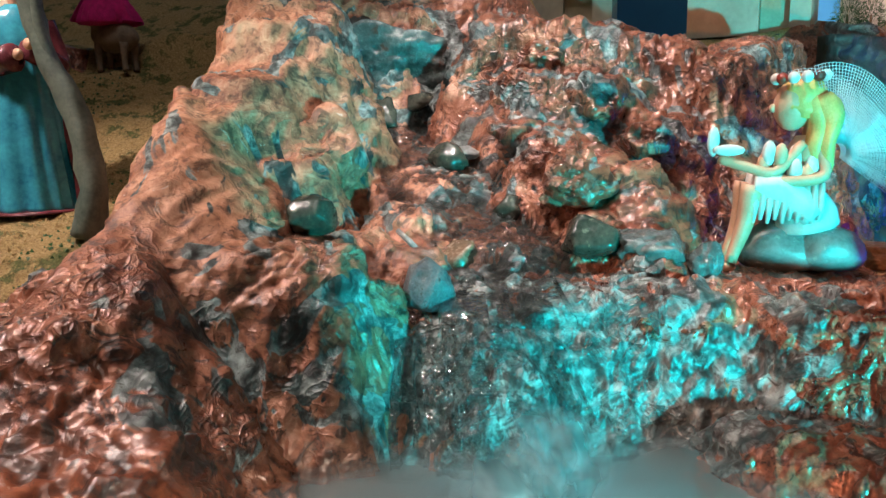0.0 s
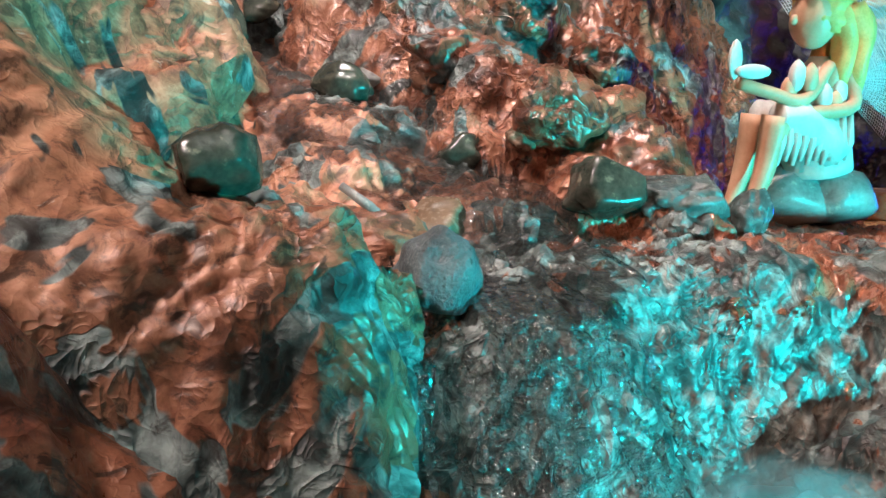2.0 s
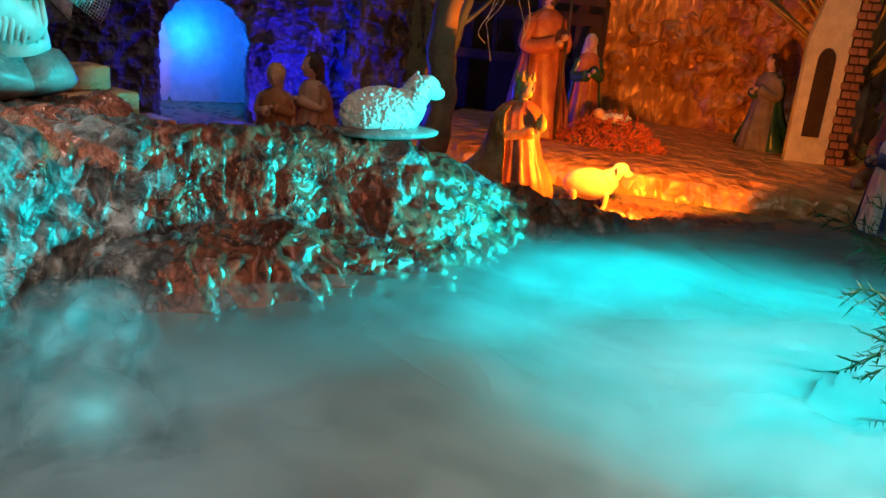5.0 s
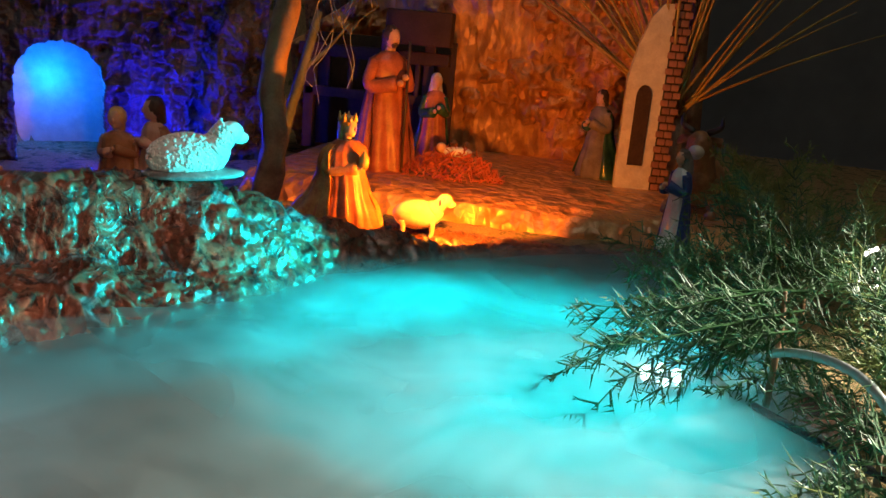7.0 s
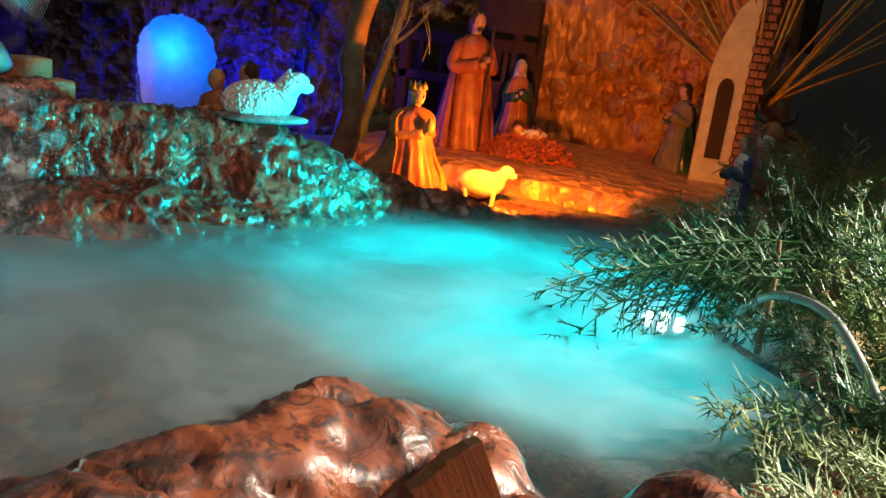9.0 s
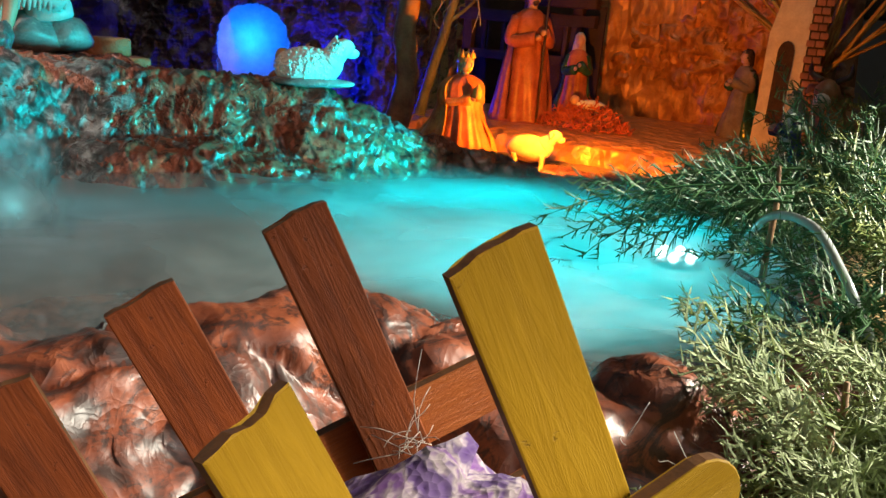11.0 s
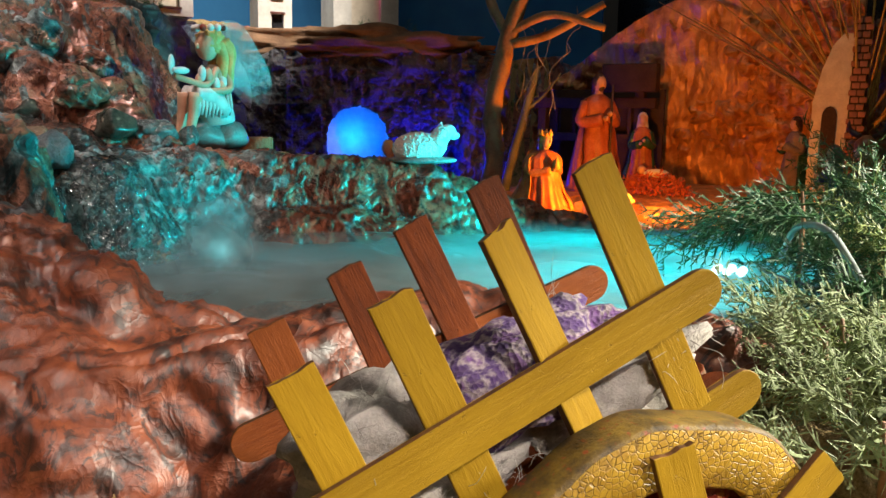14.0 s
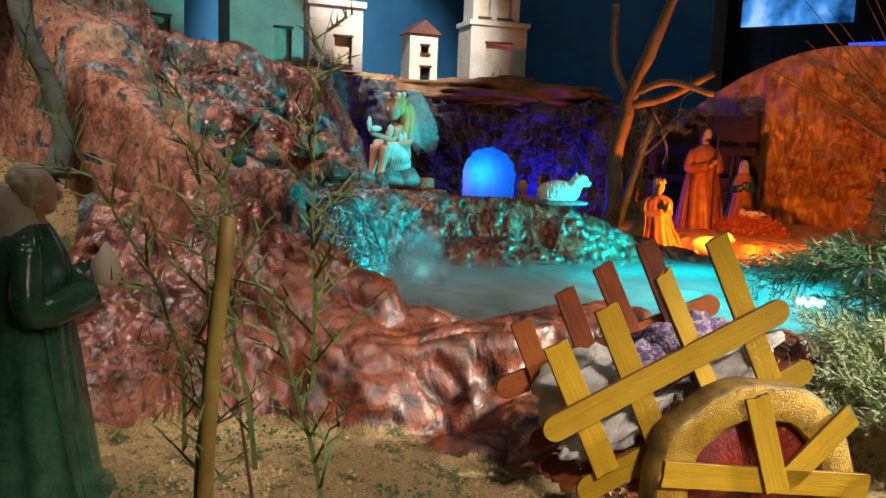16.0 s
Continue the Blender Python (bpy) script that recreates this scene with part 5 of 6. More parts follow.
def fairy():
    """Seated fairy statuette: one body; its wings of net are a thing of their own."""
    bm = bmesh.new()
    # rock seat
    ball_bm(0.024, (0.030, 0.010, 0.012), 3, (1.35, 1.0, 0.75), 0.15, 2, 4, 2, bm, 0.3)
    ball_bm(0.018, (0.052, 0.000, 0.012), 3, (1.3, 1.0, 0.8), 0.15, 2, 6, 2, bm, 0.3)
    # skirt, torso
    tube_bm(smooth_path([(0.040, 0.006, 0.026), (0.036, 0.004, 0.046), (0.034, 0.003, 0.064), (0.033, 0.002, 0.080)], 5), [0.019, 0.0185, 0.018, 0.0165, 0.0145, 0.0125, 0.0112, 0.0105, 0.0105, 0.0112, 0.0118, 0.0120, 0.0115, 0.0095, 0.0070, 0.0045], 20, 0, bm, 0.14, 3)
    # bent legs under a pleated skirt, bare below the knee
    for s, o in ((-1, -0.009), (1, 0.008)):
        tube_bm(smooth_path([(0.038, o, 0.036), (0.018, o - 0.003, 0.050), (0.002, o - 0.003, 0.052)], 5), [0.0095] * 4 + [0.0085] * 4 + [0.0072] * 3, 14, 0, bm, 0.16, s)
        tube_bm(smooth_path([(0.002, o - 0.003, 0.052), (-0.002, o - 0.003, 0.028), (-0.009, o - 0.003, 0.006)], 5), [0.0072, 0.0070, 0.0066, 0.0060, 0.0056, 0.0052, 0.0048, 0.0044, 0.0040, 0.0038, 0.0038], 12, 1, bm, 0.1, s)
        ball_bm(0.0062, (-0.016, o - 0.003, 0.003), 2, (1.8, 0.75, 0.55), 0, 1, 0, 1, bm)
    for k in range(10):
        x = 0.004 + 0.0042 * k
        tube_bm([(x, -0.0135, 0.053 + 0.001 * math.sin(k)), (x - 0.001, -0.0165, 0.041), (x - 0.0015, -0.0150, 0.030 + 0.002 * (k % 2))], [0.0018, 0.0024, 0.0012], 6, 0, bm)
    # arms
    tube_bm(smooth_path([(0.030, -0.010, 0.076), (0.014, -0.015, 0.060), (-0.004, -0.012, 0.063), (-0.018, -0.008, 0.067)], 5), 0.0030, 10, 1, bm)
    tube_bm(smooth_path([(0.038, -0.010, 0.077), (0.042, -0.015, 0.058), (0.018, -0.016, 0.054), (0.005, -0.012, 0.053)], 5), 0.0034, 10, 1, bm)
    # butterfly on the hand
    ball_bm(0.0070, (-0.022, -0.010, 0.077), 2, (0.55, 0.25, 1.3), 0, 1, 0, 0, bm)
    ball_bm(0.0070, (-0.013, -0.012, 0.072), 2, (1.4, 0.25, 0.5), 0, 1, 0, 0, bm)
    # petals of the bodice
    for k in range(11):
        a = k * 0.62
        ball_bm(0.0058, (0.022 + 0.014 * math.cos(a), -0.011 + 0.003 * math.sin(a), 0.064 + 0.007 * math.sin(a * 2)), 2, (0.75, 0.6, 1.3), 0.05, 2, k, 1 if k % 2 else 0, bm)
    # head and hair
    ball_bm(0.0125, (0.025, -0.001, 0.097), 4, (0.9, 0.9, 1.12), 0.02, 2, 1, 1, bm)
    ball_bm(0.0022, (0.0135, -0.002, 0.096), 2, (1.1, 0.8, 1.2), 0, 1, 0, 1, bm)
    ball_bm(0.0146, (0.0305, 0.001, 0.1005), 4, (1.0, 1.0, 1.02), 0.12, 4, 2, 3, bm)
    for dy, dx, seed in ((-0.008, 0.0, 9), (0.008, 0.002, 10), (0.0, 0.006, 11), (-0.010, 0.006, 12)):
        tube_bm(smooth_path([(0.034 + dx, dy * 0.6, 0.102), (0.039 + dx, dy, 0.088), (0.037 + dx, dy * 1.3, 0.074), (0.040 + dx, dy * 1.1, 0.060)], 5), [0.0070, 0.0076, 0.0078, 0.0074, 0.0070, 0.0066, 0.0062, 0.0060, 0.0058, 0.0056, 0.0052, 0.0048, 0.0042, 0.0034, 0.0026, 0.0014], 10, 3, bm, 0.35, seed)
    # beads of the crown
    for k in range(12):
        a = 2 * math.pi * k / 12
        ball_bm(0.0036, (0.029 + 0.0142 * math.cos(a), 0.0142 * math.sin(a), 0.1135 + 0.001 * math.cos(a)), 2, (1, 1, 1), 0, 1, 0, 4 if k % 3 == 1 else 0, bm)
    ob = part("fairy_statuette", bm, [FAIRY, SKIN, STONE_GREY, HAIR_BLOND, RED_PAINT])
    ob.matrix_world = Matrix.Translation((0.236, 0.580, 0.128)) @ pose(0, 0, 0, 0, 0, -6) @ Matrix.Diagonal((0.98, 0.98, 1.03, 1))
    return tagged(ob, "seated white fairy statuette with blond hair and beaded crown", "statuette")


fairy()


def net_wing():
    """Wings of stiff glittering net: crossing threads over a curved fan."""
    bm = bmesh.new()
    for s in (-1, 1):
        def at(u, v):
            a = radians(-35 + 150 * u)
            r = 0.006 + 0.050 * v * (0.85 + 0.15 * math.cos(6 * u))
            return Vector((0.008 + r * math.cos(a) * 0.95, s * (0.004 + 0.55 * r * abs(math.sin(a * 0.5 + 0.6))), 0.01 + r * math.sin(a) * 1.0))
        for i in range(70):
            tube_bm([at(i / 69, j / 8) for j in range(9)], 0.00020, 3, 0, bm)
        for j in range(2, 27):
            tube_bm([at(i / 24, j / 26) for i in range(25)], 0.00018, 3, 0, bm)
    n = Nodes("glitter_net")
    n.surface(Base_Color=(0.75, 0.8, 0.85, 1), Roughness=0.25, Metallic=0.3)
    ob = part("net_wing", bm, n.m)
    ob.matrix_world = pose(0.284, 0.592, 0.190, 0, 0, -8)
    return tagged(ob, "fan-shaped wings of white glittering net", "wings")


net_wing()

# ---- cart of wooden sticks ----

AX = Vector((0.7296, -0.5391, 0.4207)).normalized()
UP = Vector((-0.3019, 0.2982, 0.9055))
UP = (UP - AX * UP.dot(AX)).normalized()
SIDE = AX.cross(UP)
CART = Matrix((AX, UP, SIDE)).transposed().to_4x4() @ Matrix.Scale(0.957, 4)
CART.translation = Vector((-0.1574, 0.0908, 0.0505))


def stick_bm(length, width=0.0142, thick=0.0028, round_a=True, round_b=True, ragged=0.0, seed=0):
    """A flat craft stick along x from 0 to length, ends round or snapped."""
    rng = random.Random(seed)
    outline = []
    half = width / 2
    if round_b:
        outline += [(length - half + half * math.cos(a), half * math.sin(a)) for a in np.linspace(-math.pi / 2, math.pi / 2, 11)]
    else:
        outline += [(length + ragged * rng.uniform(-1, 1), -half + width * k / 6) for k in range(7)]
    if round_a:
        outline += [(half - half * math.cos(a), half * math.sin(a)) for a in np.linspace(math.pi / 2, -math.pi / 2, 11)]
    else:
        outline += [(ragged * rng.uniform(-1, 1), half - width * k / 6) for k in range(7)]
    bm = bmesh.new()
    lo = [bm.verts.new((x, y, -thick / 2)) for x, y in outline]
    hi = [bm.verts.new((x, y, thick / 2)) for x, y in outline]
    bm.faces.new(lo[::-1])
    bm.faces.new(hi)
    k = len(outline)
    for i in range(k):
        bm.faces.new((lo[i], lo[(i + 1) % k], hi[(i + 1) % k], hi[i])).material_index = 1
    edges = [e for e in bm.edges if abs(e.verts[0].co.z - e.verts[1].co.z) < 1e-6]
    bmesh.ops.bevel(bm, geom=edges, offset=0.0003, segments=1, affect="EDGES")
    return bm


cart = new("handcart")
cart.matrix_world = CART
cart.empty_display_size = 0.01
tagged(cart, "yellow and brown toy cart glued together from craft sticks", "cart")


def stick(name, at, along, normal, length, material, label="", **kw):
    """A stick in the cart's own axes: x along the rail, y up the slats, z out of the near side."""
    ob = part(name, stick_bm(length, **kw), [material, SAWN], cart, label, smooth=False)
    x = Vector(along).normalized()
    z = (Vector(normal) - x * Vector(normal).dot(x)).normalized()
    m = Matrix((x, z.cross(x), z)).transposed().to_4x4()
    m.translation = Vector(at)
    ob.matrix_local = m
    return ob


WIDE = 0.061
RAIL = 0.157
stick("rail", (0.0, 0, 0.0031), (1, 0, 0), (0, 0, 1), RAIL, YELLOW_WOOD, "yellow rounded craft stick")
for k, (x, lean, top, turned) in enumerate(((0.0252, 0.0, 0.0403, 0.0), (0.0587, 0.0, 0.0459, 0.0), (0.0954, -0.035, 0.0484, 0.45), (0.1324, -0.02, 0.0532, 0.0))):
    stick("slat", (x - lean * (top + 0.038), -0.038, -0.0005 * k), (lean, 1, 0), (turned, 0, 1), top + 0.038, YELLOW_WOOD, "yellow snapped stick", round_a=False, round_b=False, ragged=0.0007, seed=k, width=0.0140)
for k, (x, lean, top) in enumerate(((0.0273, 0.03, 0.0409), (0.0599, 0.02, 0.0458), (0.0885, -0.02, 0.0495), (0.1205, 0.0, 0.0504))):
    stick("slat", (x - lean * (top + 0.040), -0.040, -WIDE - 0.0008 * k), (lean, 1, 0), (0, 0, 1), top + 0.040, BROWN_WOOD if k else ORANGE_WOOD, "red-brown snapped stick", round_a=False, round_b=False, ragged=0.0007, seed=10 + k, width=0.0135)
stick("rail", (-0.0022, 0.0061, -WIDE - 0.0044), (1, -0.086, 0), (0, 0, 1), RAIL, ORANGE_WOOD, "orange-brown rounded craft stick")
stick("rail", (0.0047, -0.0345, -WIDE - 0.0044), (1, -0.05, 0), (0, 0, 1), RAIL, ORANGE_WOOD, "orange-brown rounded craft stick")
stick("rail", (0.0060, -0.0430, -0.0036), (1, 0, 0), (0, 0, 1), RAIL, YELLOW_WOOD, "yellow rounded craft stick")
for k in range(4):
    stick("floor_stick", (0.000, -0.040, -0.011 - 0.0146 * k), (1, 0, 0), (0, 1, 0), RAIL, BROWN_WOOD, "red-brown floor stick")


def ring_bm(outer, inner, thick, sides=72, wobble=0.0):
    bm = bmesh.new()
    loops = []
    for k in range(sides):
        a = 2 * math.pi * k / sides
        c, s = math.cos(a), math.sin(a)
        w = 1 + wobble * noise.noise(Vector((c * 3, s * 3, 1)))
        prof = [(inner, -thick / 2), (inner, thick / 2), (inner + 0.001, thick / 2 + 0.0008), (outer - 0.0015, thick / 2 + 0.0008), (outer, thick / 2 - 0.0008), (outer, -thick / 2 + 0.0008), (outer - 0.0015, -thick / 2)]
        loops.append([bm.verts.new((c * r * w, s * r * w, z)) for r, z in prof])
    for a, b in zip(loops, loops[1:] + loops[:1]):
        for i in range(len(a)):
            j = (i + 1) % len(a)
            bm.faces.new((a[i], b[i], b[j], a[j])).material_index = 1 if i in (3, 4) else 0
    bmesh.ops.recalc_face_normals(bm, faces=bm.faces)
    return bm


WX, WY = 0.0910, -0.0775
for zz in (0.0150, -WIDE - 0.0175):
    wheel = new("wheel")
    wheel.parent = cart
    wheel.matrix_local = Matrix.Translation((WX, WY, zz))
    wheel.empty_display_size = 0.01
    tagged(wheel, "yellow foam wheel with stick spokes and red paint")
    part("rim", ring_bm(0.0615, 0.0415, 0.0165, 120, 0.05), [FOAM, TREAD], wheel, "yellow pitted foam rim")
    part("hub_disc", ring_bm(0.0425, 0.003, 0.0055, 48), [RED_PAINT, RED_PAINT], wheel, "red painted inner disc")
    for k, (x0, y0, x1, y1) in enumerate(((0.0165, 0.0530, 0.0090, 0.0000), (0.0670, 0.0150, 0.0150, -0.0010), (-0.0460, 0.0385, 0.0620, -0.0280))):
        s = part("spoke", stick_bm(math.hypot(x1 - x0, y1 - y0), 0.0138, 0.0028, False, False, 0.0006, 30 + k), [YELLOW_WOOD, SAWN], wheel, smooth=False)
        s.matrix_local = pose(x0, y0, 0.0108 + 0.0029 * (k == 0), 0, 0, math.degrees(math.atan2(y1 - y0, x1 - x0)))
part("axle", tube_bm([(WX, WY, 0.022), (WX, WY, -WIDE - 0.022)], 0.004, 10), BROWN_WOOD, cart)


def cloth(at, radius, squash, material, label, seed):
    bm = ball_bm(radius, (0, 0, 0), 4, squash, 0.30, 2.2, seed)
    ob = part("rolled_cloth", bm, material)
    ob.matrix_world = CART @ Matrix.Translation(at)
    return tagged(ob, label, "cloth")


n = Nodes("purple_woven_cloth")
v = n.coord()
weave = n.add("ShaderNodeTexVoronoi", {"Vector": v, "Scale": 520.0}).outputs["Distance"]
patches = n.ramp(n.noise(v, 120.0, 3.0), [(0.44, (0.10, 0.045, 0.20)), (0.52, (0.50, 0.42, 0.44)), (0.60, (0.20, 0.08, 0.30))])
n.surface(Base_Color=n.mix(n.math("MULTIPLY", weave, 0.18), patches, (0.6, 0.52, 0.55)), Roughness=0.95, Normal=n.bump(weave, 0.8, 0.0008))
PURPLE = n.m
cloth((0.0938, -0.0055, -0.0304), 0.0235, (1.55, 0.72, 0.95), PURPLE, "purple and white woven cloth rolled up in the cart", 3)
cloth((0.0386, -0.0055, -0.0331), 0.0235, (1.15, 0.85, 1.0), RAG, "frayed grey-white rag in the cart", 5)
cloth((0.0414, -0.0248, -0.0138), 0.0179, (1.8, 0.6, 0.6), RAG, "frayed grey-white rag bulging between the slats", 7)
cloth((0.1173, -0.0248, -0.0166), 0.0179, (2.0, 0.62, 0.7), RAG, "crumpled pale rag at the end of the cart", 9)


def fray(at, spread, count, seed):
    bm = bmesh.new()
    rng = random.Random(seed)
    for _ in range(count):
        p = Vector((rng.gauss(0, 1) * spread[0], rng.gauss(0, 1) * spread[1], rng.gauss(0, 1) * spread[2]))
        d = Vector((rng.gauss(0, 1), rng.gauss(0.6, 1), rng.gauss(0, 1))).normalized() * 0.0009
        pts = [p]
        for _ in range(4):
            d = (d + Vector((rng.gauss(0, 1), rng.gauss(0, 1), rng.gauss(0, 1))) * 0.0008)
            pts.append(pts[-1] + d)
        tube_bm(pts, 0.00011, 3, 0, bm)
    ob = part("frayed_threads", bm, RAG)
    ob.matrix_world = CART @ Matrix.Translation(at)
    tagged(ob, "pale frayed threads standing out of the rags", "threads", kind="stuff")


fray((0.1435, -0.0166, -0.0138), (0.0083, 0.0041, 0.0083), 90, 1)
fray((0.1214, 0.0028, -0.0442), (0.0017, 0.0017, 0.0017), 16, 2)
fray((0.0414, 0.0055, -0.0221), (0.0083, 0.0041, 0.0083), 110, 3)
fray((0.0552, -0.0221, -0.0055), (0.0166, 0.0041, 0.0041), 110, 4)

# ---- grotto with the arched door ----


def rock_wall(name, corner_a, corner_b, z0, z1, thick, label, bulge=0.02, hole=None, material=ROCK, seed=0, lean=0.0, nx=90, nz=60, rough=1.0, top=None, draped=False):
    """A rough rock wall from a to b with thickness; hole(u, z) says where an opening goes through."""
    a, b = Vector(corner_a), Vector(corner_b)
    d = (b - a)
    L = d.length
    d.normalize()
    out = Vector((d.y, -d.x, 0))
    us, zs = np.linspace(0, L, nx), np.linspace(0, 1, nz)
    U, V = np.meshgrid(us, zs)
    ztop = z1 if top is None else np.array([top(u / L) for u in us])[None, :]
    Z = z0 + (ztop - z0) * V
    verts, faces = [], []
    base = np.stack([a.x + d.x * U, a.y + d.y * U, Z], -1).reshape(-1, 3)
    rel = (0.012 * fbm(base * 22, 3, seed) + 0.005 * ridged(base * 70, 3, seed + 3)) * rough
    d1, d2 = cells(base * 30, seed)
    rel = rel + rough * 0.010 * (np.clip((d2 - d1) * 1.6, 0, 1) - 0.5)
    if draped:
        slant = np.stack([(base[:, 1] * 0.82 - base[:, 2] * 0.57) * 16, (base[:, 1] * 0.57 + base[:, 2] * 0.82) * 2.5, np.zeros(len(base))], 1)
        rel = rel + 0.016 * ridged(slant, 3, seed + 7)
    arch = bulge * np.sin(np.pi * U.ravel() / L)
    leaned = lean * (Z.ravel() - z0)
    front = base + np.array(out)[None, :] * (rel + arch + leaned)[:, None]
    back = base - np.array(out)[None, :] * (thick - leaned)[:, None]
    verts = np.concatenate([front, back]).tolist()
    n_half = nx * nz
    solid = np.ones((nz - 1, nx - 1), bool)
    if hole:
        for i in range(nz - 1):
            for k in range(nx - 1):
                solid[i, k] = not hole(0.5 * (us[k] + us[k + 1]), float(Z[i, k]))
    for i in range(nz - 1):
        for k in range(nx - 1):
            if not solid[i, k]:
                continue
            q = i * nx + k
            faces.append((q, q + 1, q + nx + 1, q + nx))
            faces.append((n_half + q, n_half + q + nx, n_half + q + nx + 1, n_half + q + 1))
            for di, dk, e in ((0, -1, (q, q + nx)), (0, 1, (q + nx + 1, q + 1)), (-1, 0, (q + 1, q)), (1, 0, (q + nx, q + nx + 1))):
                ii, kk = i + di, k + dk
                if ii < 0 or kk < 0 or ii >= nz - 1 or kk >= nx - 1 or not solid[ii, kk]:
                    faces.append((e[0], e[1], e[1] + n_half, e[0] + n_half))
    ob = new(name, mesh_from(name, verts, faces, [material]))
    return tagged(ob, label, "wall", kind="structure")


def door_arch(u, z):
    c = 0.191
    r = 0.048 + 0.0022 * noise.noise(Vector((u * 90, z * 90, 2))) + 0.0016 * noise.noise(Vector((u * 260, z * 260, 5)))
    return abs(u - c) < r and z < 0.130 + math.sqrt(max(0.0, r ** 2 - (u - c) ** 2))


rock_wall("wall_grotto", (0.600, 0.900, 0), (0.870, 0.560, 0), 0.03, 0.285, 0.025, "rough dark rock wall of the grotto with an arched door opening", 0.0, door_arch, GROTTO, seed=2, nx=420, nz=240, top=lambda u: 0.262 + 0.03 * noise.noise(Vector((u * 5, 0, 1))) + 0.012 * noise.noise(Vector((u * 17, 3, 1))))
rock_wall("wall_grotto_west", (0.380, 0.800, 0), (0.620, 0.895, 0), 0.06, 0.290, 0.03, "rough dark rock wall behind the fairy", -0.02, None, GROTTO, seed=4)
chamber = new("wall_chamber")
chamber.matrix_world = pose(0.765, 0.785, 0.034, 0, 0, -51.5)
tagged(chamber, "pale niche behind the arched door", "niche", kind="structure")
part("back_panel", box_bm((0.20, 0.004, 0.20), (0, 0.085, 0.10)), WHITE, chamber, smooth=False)
part("side_panel", box_bm((0.004, 0.074, 0.20), (-0.075, 0.044, 0.10)), WHITE, chamber, smooth=False)
part("side_panel", box_bm((0.004, 0.074, 0.20), (0.075, 0.044, 0.10)), WHITE, chamber, smooth=False)
part("top_panel", box_bm((0.20, 0.09, 0.004), (0, 0.05, 0.202)), WHITE, chamber, smooth=False)
part("floor_panel", box_bm((0.20, 0.09, 0.004), (0, 0.05, 0.004)), WHITE, chamber, smooth=False)
shelf = part("rock_shelf", ball_bm(0.20, (0, 0, 0), 5, (1.05, 0.42, 0.17), 0.30, 3.0, 5), EARTH)
shelf.matrix_world = pose(0.775, 0.800, 0.272, 0, 0, -51.5)
tagged(shelf, "brown felt mound over the grotto", "shelf", kind="structure")


def block_steps():
    for at, size, turn in (((0.350, 0.600, 0.112), (0.062, 0.03, 0.020), -20), ((0.366, 0.590, 0.094), (0.075, 0.035, 0.018), -24), ((0.350, 0.612, 0.130), (0.045, 0.026, 0.016), -18)):
        ob = part("clay_block", box_bm(size, (0, 0, 0), 0.002), PAPER)
        ob.matrix_world = pose(*at, 0, 0, turn)
        tagged(ob, "flat brown clay block stacked beside the fairy", "block", "stacked clay blocks")


block_steps()

# ---- stable ----


def stable_platform():
    xs, ys = np.linspace(0, 1, 60), np.linspace(-0.06, 0.50, 90)
    prof = [(0.655, 0.016), (0.662, 0.045), (0.672, 0.058), (0.694, 0.063), (1.15, 0.064)]
    px = np.interp(xs, [0, 0.12, 0.25, 0.35, 1], [q[0] for q in prof])
    pz = np.interp(xs, [0, 0.12, 0.25, 0.35, 1], [q[1] for q in prof])
    verts = []
    for y in ys:
        for x, z in zip(px, pz):
            q = Vector((x, y, z))
            w = 0.007 * noise.noise(q * 24) + 0.006 * abs(noise.noise(Vector((x * 30, y * 70, z * 40)))) + 0.003 * abs(noise.noise(Vector((x * 60, y * 150 + z * 120, z * 90))))
            front = 1.0 if x < 0.70 else 0.25
            verts.append((x - w * front, y, z + 0.3 * w * front))
    ob = new("stable_platform", mesh_from("stable_platform", verts, grid_faces(len(ys), len(px)).tolist(), [FOIL]))
    return tagged(ob, "low stage of wrinkled brown paper under the stable", "platform", kind="structure")


stable_platform()


def shell_top(u):
    return 0.17 + 0.20 * math.sin(math.pi * (0.03 + 0.67 * u)) ** 0.9


rock_wall("wall_stable", (0.985, 0.560, 0), (1.010, 0.070, 0), 0.05, 0.36, 0.03, "crumpled brown paper rock wall of the stable", -0.06, None, FOIL, 6, 0.18, 190, 130, 1.6, shell_top, True)
rock_wall("wall_stable_end", (1.010, 0.075, 0), (0.930, 0.020, 0), 0.05, 0.30, 0.02, "dark crumpled edge of the stable rock", 0.0, None, PAPER, 8, 0.1, 50, 60)

frame_ob = thing("stable_frame", (0.905, 0.430, 0.062), "dark wooden stable frame with beams and lattice", "stable")
for y in (-0.075, 0.085):
    part("post", box_bm((0.014, 0.014, 0.145), (0, y, 0.0725), 0.001), DARK_TIMBER, frame_ob)
part("beam", box_bm((0.016, 0.20, 0.016), (0, 0.0, 0.128), 0.001), DARK_TIMBER, frame_ob)
part("beam", box_bm((0.014, 0.18, 0.012), (0.0, 0.0, 0.075), 0.001), DARK_TIMBER, frame_ob)
part("lintel", box_bm((0.02, 0.085, 0.042), (-0.008, -0.06, 0.165), 0.002), DARK_TIMBER, frame_ob)
part("back_panel", box_bm((0.006, 0.20, 0.15), (0.04, 0.0, 0.075), 0.001), DARK_TIMBER, frame_ob)
for k in range(5):
    part("slat", box_bm((0.006, 0.006, 0.06), (-0.002, -0.06 + 0.03 * k, 0.105), 0.0005), DARK_TIMBER, frame_ob)


